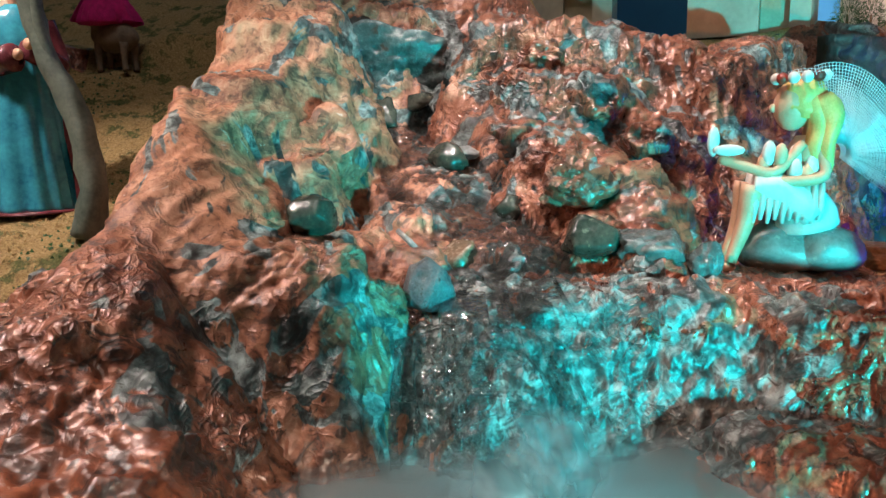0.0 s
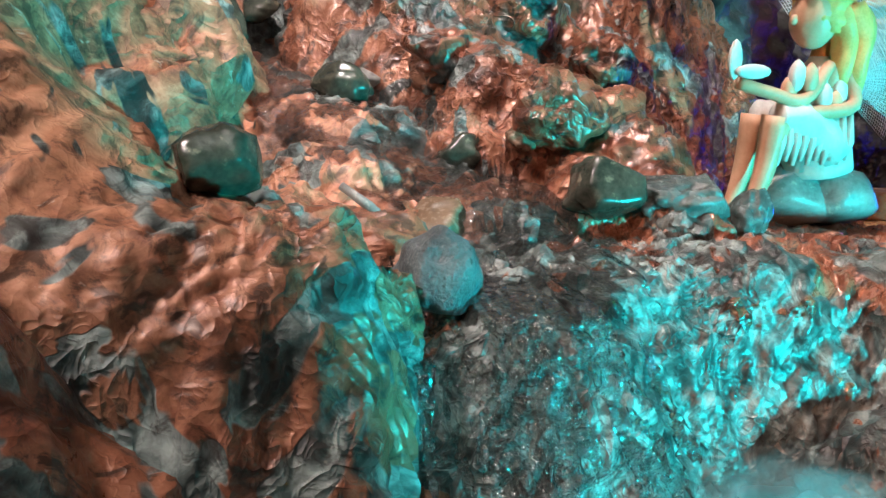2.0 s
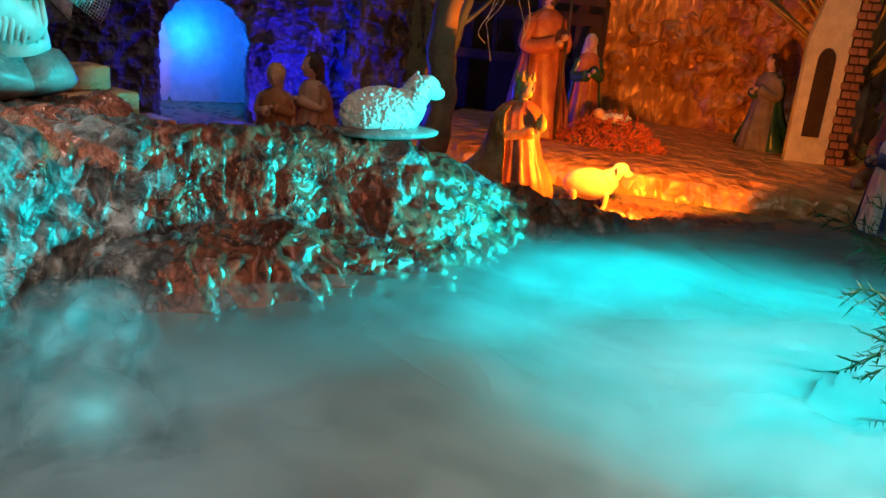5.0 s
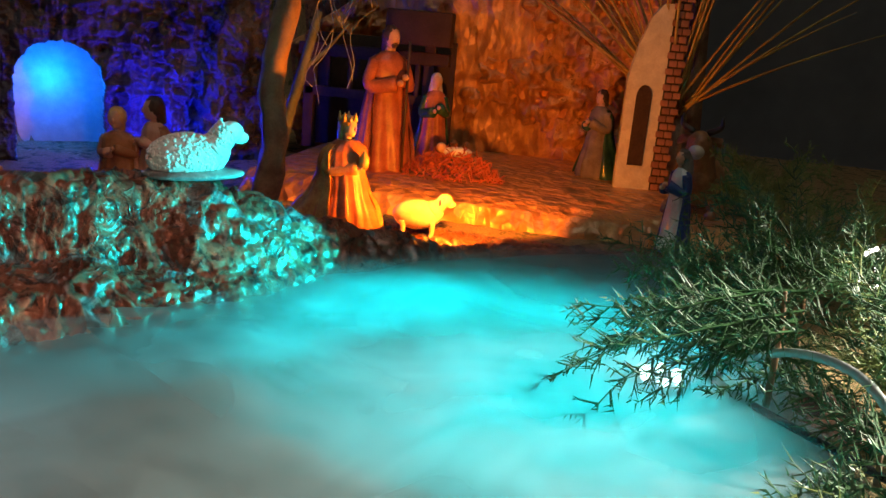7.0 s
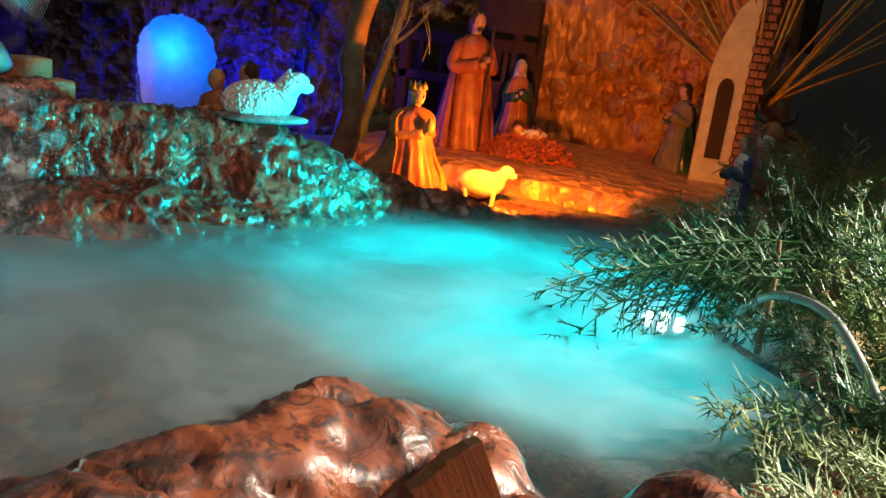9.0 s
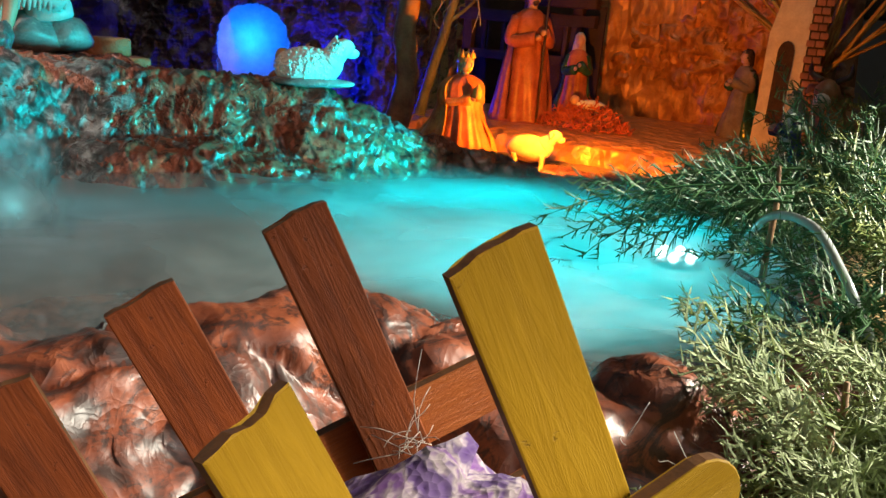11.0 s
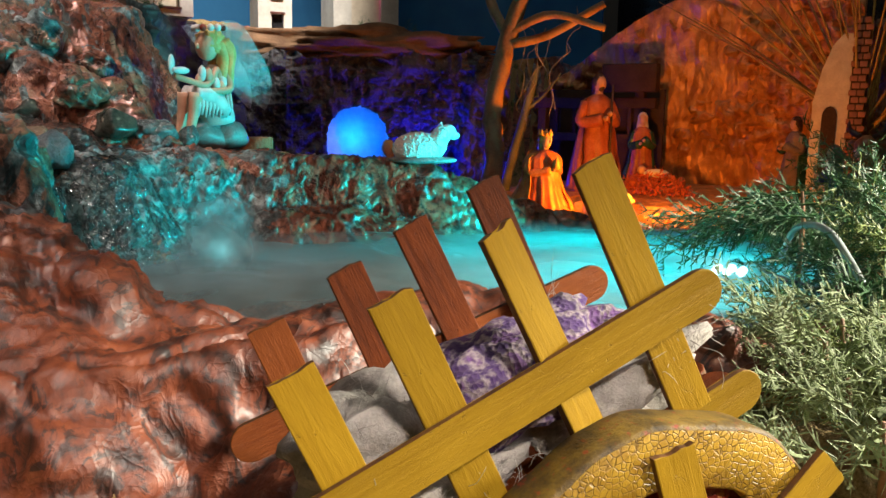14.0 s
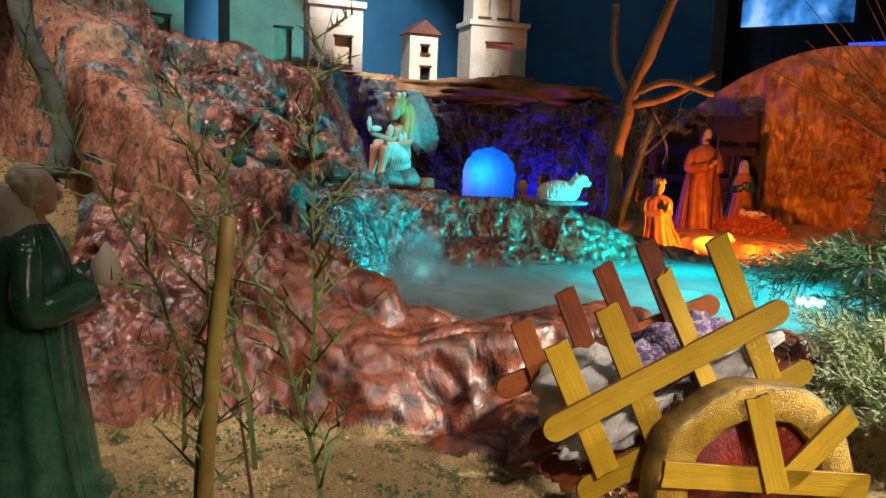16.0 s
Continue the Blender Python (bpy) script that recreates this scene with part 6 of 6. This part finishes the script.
def hay_bed():
    bm = bmesh.new()
    rng = random.Random(5)
    for _ in range(900):
        a, r = rng.uniform(0, 2 * math.pi), math.sqrt(rng.random())
        q = Vector((0.032 * r * math.cos(a), 0.062 * r * math.sin(a), 0.036 * (1 - r * r) * rng.random() ** 0.5))
        d = Vector((rng.gauss(0, 1), rng.gauss(0, 1), rng.gauss(0.4, 0.7))).normalized() * rng.uniform(0.004, 0.009)
        s = d.orthogonal().normalized() * 0.0011
        v1, v2, v3, v4 = (bm.verts.new(q + o) for o in (-s, s, d + s * 0.5, d - s * 0.5 + Vector((0, 0, 0.001))))
        bm.faces.new((v1, v2, v3, v4))
    ob = part("moss_bed", bm, HAY, smooth=False)
    ob.matrix_world = pose(0.785, 0.295, 0.064)
    tagged(ob, "orange-red dyed moss heaped as a manger bed", "moss")
    b = bmesh.new()
    ball_bm(0.010, (0, 0, 0.005), 3, (0.8, 1.7, 0.6), 0.06, 2, 1, 0, b)
    ball_bm(0.006, (0, 0.019, 0.009), 2, (1, 1, 1), 0, 1, 0, 1, b)
    doll = part("swaddled_doll", b, [WHITE, SKIN])
    doll.matrix_world = pose(0.790, 0.290, 0.088, 0, 0, 15)
    tagged(doll, "small white swaddled doll lying on orange moss", "doll")


hay_bed()


def tree(name, place, spine, radii, branches, material, label):
    t = thing(name, place, label, "tree")
    part("trunk", tube_bm(smooth_path(spine, 6), list(np.interp(np.linspace(0, 1, 6 * (len(spine) - 1) + 1), np.linspace(0, 1, len(radii)), radii)), 14, 0, None, 0.35, 3), material, t)
    for k, (pts, r0, r1) in enumerate(branches):
        sp = smooth_path(pts, 5)
        part("branch", tube_bm(sp, list(np.linspace(r0, r1, len(sp))), 10, 0, None, 0.3, k), material, t)
    return t


tree("bare_tree", (0.556, 0.424, 0.060), [(0, 0, 0), (0.006, -0.006, 0.06), (0.002, -0.003, 0.11), (0.010, -0.012, 0.17), (0.014, -0.020, 0.21), (0.012, -0.045, 0.27), (0.012, -0.075, 0.345)],
     [0.0125, 0.0115, 0.0110, 0.0105, 0.0100, 0.0085, 0.006],
     [([(0.014, -0.018, 0.195), (0.010, 0.010, 0.25), (0.012, 0.014, 0.33)], 0.0065, 0.005),
      ([(0.012, -0.022, 0.205), (0.02, -0.07, 0.222), (0.03, -0.13, 0.205)], 0.0055, 0.004),
      ([(0.012, -0.022, 0.19), (0.03, -0.06, 0.20), (0.05, -0.12, 0.235)], 0.006, 0.0045)],
     BARK, "forked bare branch standing as a tree beside the stable")
tree("thin_tree", (0.700, 0.480, 0.045), [(0, 0, 0), (0.004, -0.012, 0.06), (0.008, -0.03, 0.13), (0.01, -0.045, 0.19)], [0.007, 0.0065, 0.0055, 0.004],
     [([(0.008, -0.03, 0.13), (0.02, -0.05, 0.15), (0.02, -0.075, 0.18)], 0.003, 0.001)], BARK_GREEN, "thin grey-green bare tree beside the stable")
tree("grey_tree", (-0.172, 0.560, 0.150), [(0, 0, 0), (0.006, 0, 0.03), (-0.002, 0.002, 0.075), (-0.020, 0.004, 0.115), (-0.030, 0.004, 0.165), (-0.035, 0.004, 0.21)], [0.011, 0.009, 0.0075, 0.0068, 0.006, 0.005],
     [([(-0.012, 0.003, 0.095), (-0.020, 0.0, 0.14), (-0.016, 0.0, 0.20)], 0.004, 0.003)], BARK_GREEN, "bare grey-green tree beside the blue figurine")


def vine():
    bm = bmesh.new()
    rng = random.Random(4)
    for k in range(8):
        x, y = 0.560 + rng.uniform(-0.01, 0.05), 0.40 - rng.uniform(0, 0.11)
        z = 0.27 + rng.uniform(-0.02, 0.03)
        pts = [(x, y, z)]
        for s in range(5):
            pts.append((pts[-1][0] + rng.uniform(-0.01, 0.01), pts[-1][1] + rng.uniform(-0.012, 0.012), pts[-1][2] - rng.uniform(0.005, 0.028)))
        tube_bm(smooth_path(pts, 3), 0.0004, 5, 0, bm)
    ob = part("hanging_rootlets", bm, STONE_GREY)
    tagged(ob, "pale thin rootlets hanging from the bare branch", "rootlets", kind="stuff")


vine()

# ---- model buildings ----


def tower_wall():
    t = thing("gate_tower", (0.862, 0.080, 0.062), "narrow yellow plaster gate with arched niche and brick corner", "model building", turn=8)
    bm = bmesh.new()
    # plaster leaf with an arched niche, facing -x
    outline = [(0.030, 0.0), (0.030, 0.13), (0.022, 0.17), (0.012, 0.20), (0.0, 0.215), (-0.012, 0.215), (-0.012, 0.0)]
    fr = [bm.verts.new((-0.006, y, z)) for y, z in outline]
    bk = [bm.verts.new((0.006, y, z)) for y, z in outline]
    bm.faces.new(fr)
    bm.faces.new(bk[::-1])
    for i in range(len(fr)):
        j = (i + 1) % len(fr)
        bm.faces.new((fr[i], bk[i], bk[j], fr[j]))
    bmesh.ops.recalc_face_normals(bm, faces=bm.faces)
    part("plaster_leaf", bm, CREAM, t, smooth=False)
    bm = bmesh.new()
    arch = [(0.018, 0.03), (0.018, 0.11)] + [(0.009 + 0.009 * math.cos(a), 0.11 + 0.014 * math.sin(a)) for a in np.linspace(0.3, math.pi - 0.3, 7)] + [(0.0, 0.11), (0.0, 0.03)]
    lo = [bm.verts.new((-0.0075, y, z)) for y, z in arch]
    hi = [bm.verts.new((-0.003, y, z)) for y, z in arch]
    bm.faces.new(lo)
    for i in range(len(lo)):
        bm.faces.new((lo[i], lo[(i + 1) % len(lo)], hi[(i + 1) % len(lo)], hi[i]))
    part("niche", bm, DARK_TIMBER, t, "dark arched niche", smooth=False)
    part("corner_core", box_bm((0.012, 0.016, 0.235), (0, -0.021, 0.1175)), DARK_TIMBER, t, smooth=False)
    mesh = None
    for k in range(26):
        for j in range(2):
            if mesh is None:
                b = box_bm((0.0150, 0.0088, 0.0070), (0, 0, 0), 0.0008)
                first = part("brick", b, BRICK, t, smooth=False)
                mesh = first.data
                ob = first
            else:
                ob = new("brick", mesh)
                ob.parent = t
            ob.location = (0.0, -0.0165 - 0.0098 * j + (0.0016 if k % 2 else -0.0016), 0.006 + 0.009 * k)


tower_wall()


def stalks():
    bm = bmesh.new()
    rng = random.Random(9)
    for k in range(34):
        a = rng.uniform(-1.1, 1.1)
        l = rng.uniform(0.22, 0.36)
        lean = abs(a) * 0.55
        base = Vector((rng.uniform(-0.008, 0.008), rng.uniform(-0.010, 0.010), 0))
        d = Vector((rng.uniform(-0.25, 0.1), -math.sin(a) * 0.75, math.cos(a))).normalized()
        pts = [base + d * (l * s / 6) + Vector((0, -0.02 * a, -0.03 * lean)) * (s / 6) ** 2 for s in range(7)]
        tube_bm(pts, [0.0019, 0.0018, 0.0017, 0.0015, 0.0013, 0.0009, 0.0004], 5, 0, bm)
    ob = part("dry_stalks", bm, STALK)
    ob.matrix_world = pose(0.885, 0.050, 0.150)
    tagged(ob, "bunch of dry yellow and reddish stalks fanning out", "dried plant", kind="stuff")
    pot = part("stalk_stump", tube_bm([(0, 0, 0), (0, 0, 0.05), (0, 0, 0.10)], [0.016, 0.013, 0.011], 14, 0, None, 0.3, 2), BARK)
    pot.matrix_world = pose(0.890, 0.045, 0.060)
    tagged(pot, "rough brown stump that holds dry stalks", "stump")


stalks()


def house(place, size, turn, label, roof="flat", windows=(), door=None, step_roof=None):
    """A plaster model house. windows: (x, z, w, h) on the front, which faces -y."""
    w, d, h = size
    t = thing("model_house", place, label, "model house", "model village", turn)
    bm = bmesh.new()
    xs = sorted({-w / 2, w / 2, *[q for x, z, ww, hh in windows for q in (x - ww / 2, x + ww / 2)]})
    zs = sorted({0.0, h, *[q for x, z, ww, hh in windows for q in (z, z + hh)]})
    for a, b in zip(xs, xs[1:]):
        for c, e in zip(zs, zs[1:]):
            if any(x - ww / 2 - 1e-6 <= a and b <= x + ww / 2 + 1e-6 and z - 1e-6 <= c and e <= z + hh + 1e-6 for x, z, ww, hh in windows):
                continue
            box_bm((b - a, 0.006, e - c), ((a + b) / 2, -d / 2 + 0.003, (c + e) / 2), into=bm)
    bmesh.ops.remove_doubles(bm, verts=bm.verts, dist=1e-5)
    part("front_wall", bm, PLASTER, t, smooth=False)
    part("side_wall", box_bm((0.006, d - 0.012, h), (-w / 2 + 0.003, 0, h / 2)), PLASTER, t, smooth=False)
    part("side_wall", box_bm((0.006, d - 0.012, h), (w / 2 - 0.003, 0, h / 2)), PLASTER, t, smooth=False)
    part("back_wall", box_bm((w, 0.006, h), (0, d / 2 - 0.003, h / 2)), PLASTER, t, smooth=False)
    for x, z, ww, hh in windows:
        win = new("window")
        win.parent = t
        win.empty_display_size = 0.01
        part("frame", box_bm((ww + 0.004, 0.004, 0.003), (x, -d / 2 - 0.001, z + hh + 0.0015), 0.0005), ROOF, win, smooth=False)
        part("sill", box_bm((ww + 0.004, 0.006, 0.003), (x, -d / 2 - 0.002, z - 0.0015), 0.0005), ROOF, win, smooth=False)
        part("pane", box_bm((ww, 0.002, hh), (x, -d / 2 + 0.012, z + hh / 2)), CREAM if hh > 0.03 else BLACK, win, smooth=False)
    if roof == "gable":
        bm = bmesh.new()
        o = 0.006
        pr = [(-w / 2 - o, h), (0, h + 0.45 * w), (w / 2 + o, h)]
        fr = [bm.verts.new((x, -d / 2 - o, z)) for x, z in pr]
        bk = [bm.verts.new((x, d / 2 + o, z)) for x, z in pr]
        bm.faces.new(fr)
        bm.faces.new(bk[::-1])
        for i in range(3):
            bm.faces.new((fr[i], bk[i], bk[(i + 1) % 3], fr[(i + 1) % 3]))
        bmesh.ops.recalc_face_normals(bm, faces=bm.faces)
        part("roof", bm, ROOF, t, smooth=False)
    else:
        part("roof", box_bm((w + 0.010, d + 0.010, 0.010), (0, 0, h + 0.005), 0.001), PLASTER, t, smooth=False)
    return t


house((0.350, 0.950, 0.298), (0.115, 0.09, 0.125), -25, "cream plaster model house with a pink-lit doorway", windows=((0.025, 0.0, 0.028, 0.055),))
house((0.480, 0.925, 0.296), (0.090, 0.08, 0.105), -30, "cream plaster model house with a lit doorway", windows=((0.012, 0.012, 0.030, 0.045),))
house((0.690, 0.905, 0.292), (0.055, 0.05, 0.090), -30, "narrow pale model house with a brown roof and pink door", "gable", ((0.002, 0.055, 0.016, 0.014), (0.004, 0.0, 0.020, 0.030)))
house((0.890, 0.880, 0.292), (0.120, 0.08, 0.125), -34, "two-storey pale model house with an open lit porch", windows=((0.0, 0.012, 0.055, 0.080),))
upper = house((0.890, 0.885, 0.430), (0.100, 0.06, 0.060), -34, "open upper storey of a pale model house", windows=((-0.025, 0.006, 0.024, 0.044), (0.018, 0.006, 0.030, 0.044)))
house((0.140, 1.000, 0.300), (0.150, 0.09, 0.120), -12, "pale plaster model house above the cave", windows=((0.04, 0.0, 0.030, 0.050), (-0.04, 0.05, 0.02, 0.02)))


def bush(place, radius, seed, label="small green model shrub"):
    t = thing("shrub", place, label, "shrub", "model shrubs")
    bm = bmesh.new()
    rng = random.Random(seed)
    for _ in range(420):
        d = Vector((rng.gauss(0, 1), rng.gauss(0, 1), rng.gauss(0.5, 1))).normalized()
        q = Vector((d.x * radius, d.y * radius, abs(d.z) * radius * 2.6)) * rng.uniform(0.3, 1.0) ** 0.6
        e = (d + Vector((0, 0, 0.4))).normalized() * radius * 0.45
        s = e.orthogonal().normalized() * radius * 0.045
        bm.faces.new([bm.verts.new(q + o) for o in (-s, s, e)])
    part("foliage", bm, LEAF, t, smooth=False)
    part("stem", tube_bm([(0, 0, 0), (0, 0, radius)], [radius * 0.12, radius * 0.06], 6), BARK, t)


bush((0.415, 0.880, 0.300), 0.014, 1)
bush((0.430, 0.865, 0.300), 0.012, 2)
bush((0.840, 0.830, 0.305), 0.012, 3)
bush((0.930, 0.795, 0.305), 0.013, 4)

LEAF_PALE = painted("pale_green_needles", (0.18, 0.24, 0.10), (0.38, 0.45, 0.24), 300, 0.6, 0.2, 0.0003)

# ---- plants at the pond's right shore ----


def sprig(bm, base, direction, length, rng, droop=0.3, needle=0.011, mat=0, thick=0.0007):
    """One feathery sprig: a curved stem, side twigs, forked needles."""
    steps = 14
    d = Vector(direction).normalized()
    pts = [Vector(base)]
    for i in range(steps):
        d = (d + Vector((rng.gauss(0, 0.10), rng.gauss(0, 0.10), -droop / steps + rng.gauss(0, 0.07)))).normalized()
        pts.append(pts[-1] + d * length / steps)

    def blade(a, b, w):
        s = (b - a).orthogonal().normalized() * w
        u = (b - a).normalized().cross(s)
        v = [bm.verts.new(a + s), bm.verts.new(a - s * 0.5 + u * 0.87), bm.verts.new(a - s * 0.5 - u * 0.87), bm.verts.new(b)]
        for tri in ((0, 1, 3), (1, 2, 3), (2, 0, 3)):
            bm.faces.new([v[k] for k in tri]).material_index = mat

    for i in range(steps):
        a, b = pts[i], pts[i + 1]
        w = thick * (1.15 - i / steps)
        s = (b - a).orthogonal().normalized() * w
        u = (b - a).normalized().cross(s)
        ra = [bm.verts.new(a + o) for o in (s, -s * 0.5 + u * 0.87, -s * 0.5 - u * 0.87)]
        rb = [bm.verts.new(b + o * 0.9) for o in (s, -s * 0.5 + u * 0.87, -s * 0.5 - u * 0.87)]
        for k in range(3):
            bm.faces.new((ra[k], ra[(k + 1) % 3], rb[(k + 1) % 3], rb[k])).material_index = mat
        if i < 1:
            continue
        for side in range(2):
            ax = (b - a).normalized()
            perp = ax.orthogonal().normalized()
            perp.rotate(Matrix.Rotation(rng.uniform(0, 2 * math.pi), 3, ax))
            tl = needle * rng.uniform(0.8, 1.9) * (1.25 - 0.7 * i / steps)
            e = a + (ax * 0.75 + perp * 0.8).normalized() * tl
            blade(a, e, thick * 0.75)
            for q in range(4):
                m = a.lerp(e, 0.3 + 0.2 * q)
                pp = perp.copy()
                pp.rotate(Matrix.Rotation(rng.uniform(0, 6.28), 3, ax))
                blade(m, m + (ax * 0.6 + perp * 0.4 + pp * 0.8).normalized() * tl * rng.uniform(0.3, 0.6), thick * 0.6)


def fern(place, count, length, seed, label, material, spread=(1, 1), lift=0.6, droop=0.5, needle=0.013, toward=(0, 0, 0), thick=0.0009, root=0.002):
    t = thing("fern_plant", place, label, "plant", "plants on the shore")
    rng = random.Random(seed)
    bm = bmesh.new()
    for _ in range(count):
        a = rng.uniform(0, 2 * math.pi)
        base = (rng.gauss(0, 0.012) * spread[0], rng.gauss(0, 0.012) * spread[1], rng.uniform(0, 0.02))
        d = Vector((math.cos(a) * spread[0], math.sin(a) * spread[1], lift * rng.uniform(0.4, 1.5))) + Vector(toward)
        sprig(bm, base, d, length * rng.uniform(0.6, 1.15), rng, droop, needle, 0, thick)
    part("foliage", bm, material, t, smooth=False)
    part("root_stem", tube_bm([(0, 0, ground_at(place[0], place[1]) - place[2]), (0.002, 0, 0.0), (0, 0.002, 0.02)], [root, root * 0.8, root * 0.5], 8), BARK, t)
    return t


fern((0.345, 0.035, 0.060), 20, 0.085, 1, "dark green feathery fern hanging over the pond", LEAF, toward=(-0.5, 0.5, 0.0), lift=0.35, droop=0.35)
fern((0.280, 0.030, 0.098), 13, 0.125, 2, "dark green feathery fern frond reaching over the water", LEAF, spread=(0.5, 0.4), toward=(-0.55, 1.3, -0.35), lift=0.2, droop=0.15, needle=0.012)
fern((0.400, -0.010, 0.070), 24, 0.110, 3, "dense dark green feathery fern", LEAF, lift=0.9, droop=0.4)
fern((0.330, -0.040, 0.070), 20, 0.105, 4, "dense green feathery fern beside the hose", LEAF, lift=0.9, droop=0.4)
fern((0.460, 0.040, 0.050), 18, 0.085, 5, "dark green feathery fern before the stable", LEAF, lift=0.8)
fern((0.270, -0.065, 0.055), 24, 0.085, 6, "yellow-green feathery fern behind the hose", LEAF_LIGHT, lift=0.8)
fern((0.180, -0.045, 0.035), 22, 0.075, 7, "pale yellow-green feathery grass beside the pond", LEAF_LIGHT, lift=0.35, droop=0.35, toward=(-0.3, 0.2, 0))
fern((0.110, -0.035, 0.030), 22, 0.070, 8, "pale yellow-green feathery grass on the near shore", LEAF_LIGHT, lift=0.3, droop=0.3, toward=(-0.2, 0.3, 0))
fern((0.780, -0.050, 0.060), 34, 0.115, 11, "pale green bushy fern beside the ox", LEAF_LIGHT, lift=1.0, droop=0.9)
fern((0.560, -0.060, 0.060), 22, 0.110, 9, "pale green fern beside the platform", LEAF_LIGHT, lift=1.2)
for k, (x, y, z) in enumerate(((0.020, -0.040, 0.036), (0.055, -0.025, 0.040), (0.085, -0.012, 0.048), (0.120, -0.015, 0.050), (0.060, -0.065, 0.038), (0.150, -0.030, 0.048), (0.095, -0.050, 0.040), (0.130, -0.070, 0.040), (0.030, -0.085, 0.034), (0.085, -0.100, 0.036))):
    fern((x, y, z), 8, 0.055, 30 + k, "pale green feathery grass on the near shore", LEAF_PALE, lift=0.25, droop=0.35, toward=(0.1, 0.1, 0.1), needle=0.009, thick=0.0008)
fern((0.230, -0.010, 0.050), 12, 0.065, 10, "green feathery sprig beside the water", LEAF, lift=0.5)

hose = part("hose", tube_bm(smooth_path([(0.30, 0.045, 0.070), (0.255, 0.030, 0.096), (0.228, 0.010, 0.100), (0.212, -0.006, 0.085), (0.200, -0.026, 0.055), (0.195, -0.045, 0.030)], 8), 0.0022, 12), TUBE)
tagged(hose, "clear plastic hose curving out of the ferns", "hose")
cable = part("cable", tube_bm(smooth_path([(0.36, 0.070, 0.052), (0.300, 0.050, 0.056), (0.255, 0.020, 0.058), (0.225, -0.020, 0.052), (0.20, -0.08, 0.040)], 8), 0.0022, 8), BLACK)
tagged(cable, "thin black lamp cable leading out of the pond", "cable")

pond_lamp = thing("pond_lamp", (0.305, 0.080, 0.040), "small submerged lamp with cyan leds", "lamp")
part("lamp_housing", tube_bm([(0, 0, 0), (0, 0, 0.010), (0, 0, 0.012)], [0.016, 0.016, 0.013], 20), BLACK, pond_lamp)
rng = random.Random(2)
for k in range(6):
    part("led", ball_bm(0.0030, (0.010 * math.cos(k * 1.05), 0.010 * math.sin(k * 1.05), 0.0150), 2), LED, pond_lamp)

lights = thing("fairy_lights", (0.42, -0.05, 0.09), "string of small white lights among the ferns", "string lights")
pts = smooth_path([(-0.02, 0.012, 0.025), (0.02, -0.008, 0.02), (0.05, -0.02, 0.0), (0.07, -0.03, -0.02)], 5)
part("wire", tube_bm(pts, 0.0005, 5), TUBE, lights)
for q in pts[::2]:
    part("bulb", ball_bm(0.0016, q + Vector((0, 0, 0.0015)), 2), WHITE_LED, lights)

# near foreground sprig and stalk
fern((-0.440, -0.036, 0.150), 5, 0.050, 21, "thin green sprig beside a dry stalk", LEAF_LIGHT, spread=(0.30, 0.30), lift=1.2, toward=(-0.15, 0.25, 0.8), droop=0.15, needle=0.0050, thick=0.0003, root=0.0003)
stalk = part("dry_stalk", tube_bm(smooth_path([(-0.454, -0.040, -0.036), (-0.452, -0.040, 0.08), (-0.448, -0.040, 0.160), (-0.445, -0.040, 0.188)], 6), [0.0011] * 12 + [0.0009] * 7, 10), STALK)
tagged(stalk, "pale dry stalk standing upright in the sawdust", "stalk")

# ---- crumbs of sawdust and moss on the ground ----


def crumbs():
    rng = np.random.default_rng(3)
    near = np.stack([rng.uniform(-0.42, -0.05, 9000), rng.uniform(-0.02, 0.60, 9000)], 1)
    far = np.stack([rng.uniform(-0.40, -0.12, 2500), rng.uniform(0.60, 0.95, 2500)], 1)
    xy = np.concatenate([near, far])
    xy = xy[hill_height(xy[:, 0], xy[:, 1]) - ground_height(xy[:, 0], xy[:, 1]) < 0.003]
    shape = np.array([(1, 1, 1), (-1, -1, 1), (-1, 1, -1), (1, -1, -1)]) * 0.6
    verts, faces, idx = [], [], []
    for x, y in xy.tolist():
        r = rng.uniform(0.0006, 0.0019)
        q, _ = np.linalg.qr(rng.normal(size=(3, 3)))
        o = len(verts)
        verts += ((shape * r) @ q + np.array((x, y, ground_at(x, y) + r * 0.3))).tolist()
        faces += [(o, o + 1, o + 2), (o, o + 3, o + 1), (o, o + 2, o + 3), (o + 1, o + 3, o + 2)]
        idx += [1 if math.sin(x * 60) + math.sin(y * 47 + 1) > 0.9 else 0] * 4
    tagged(new("sawdust_crumbs", mesh_from("sawdust_crumbs", verts, faces, [painted("sawdust", (0.28, 0.18, 0.07), (0.55, 0.40, 0.19), 200, 0.9), LEAF], False, idx)),
           "crumbs of yellow sawdust and green moss", "sawdust", kind="stuff")


crumbs()
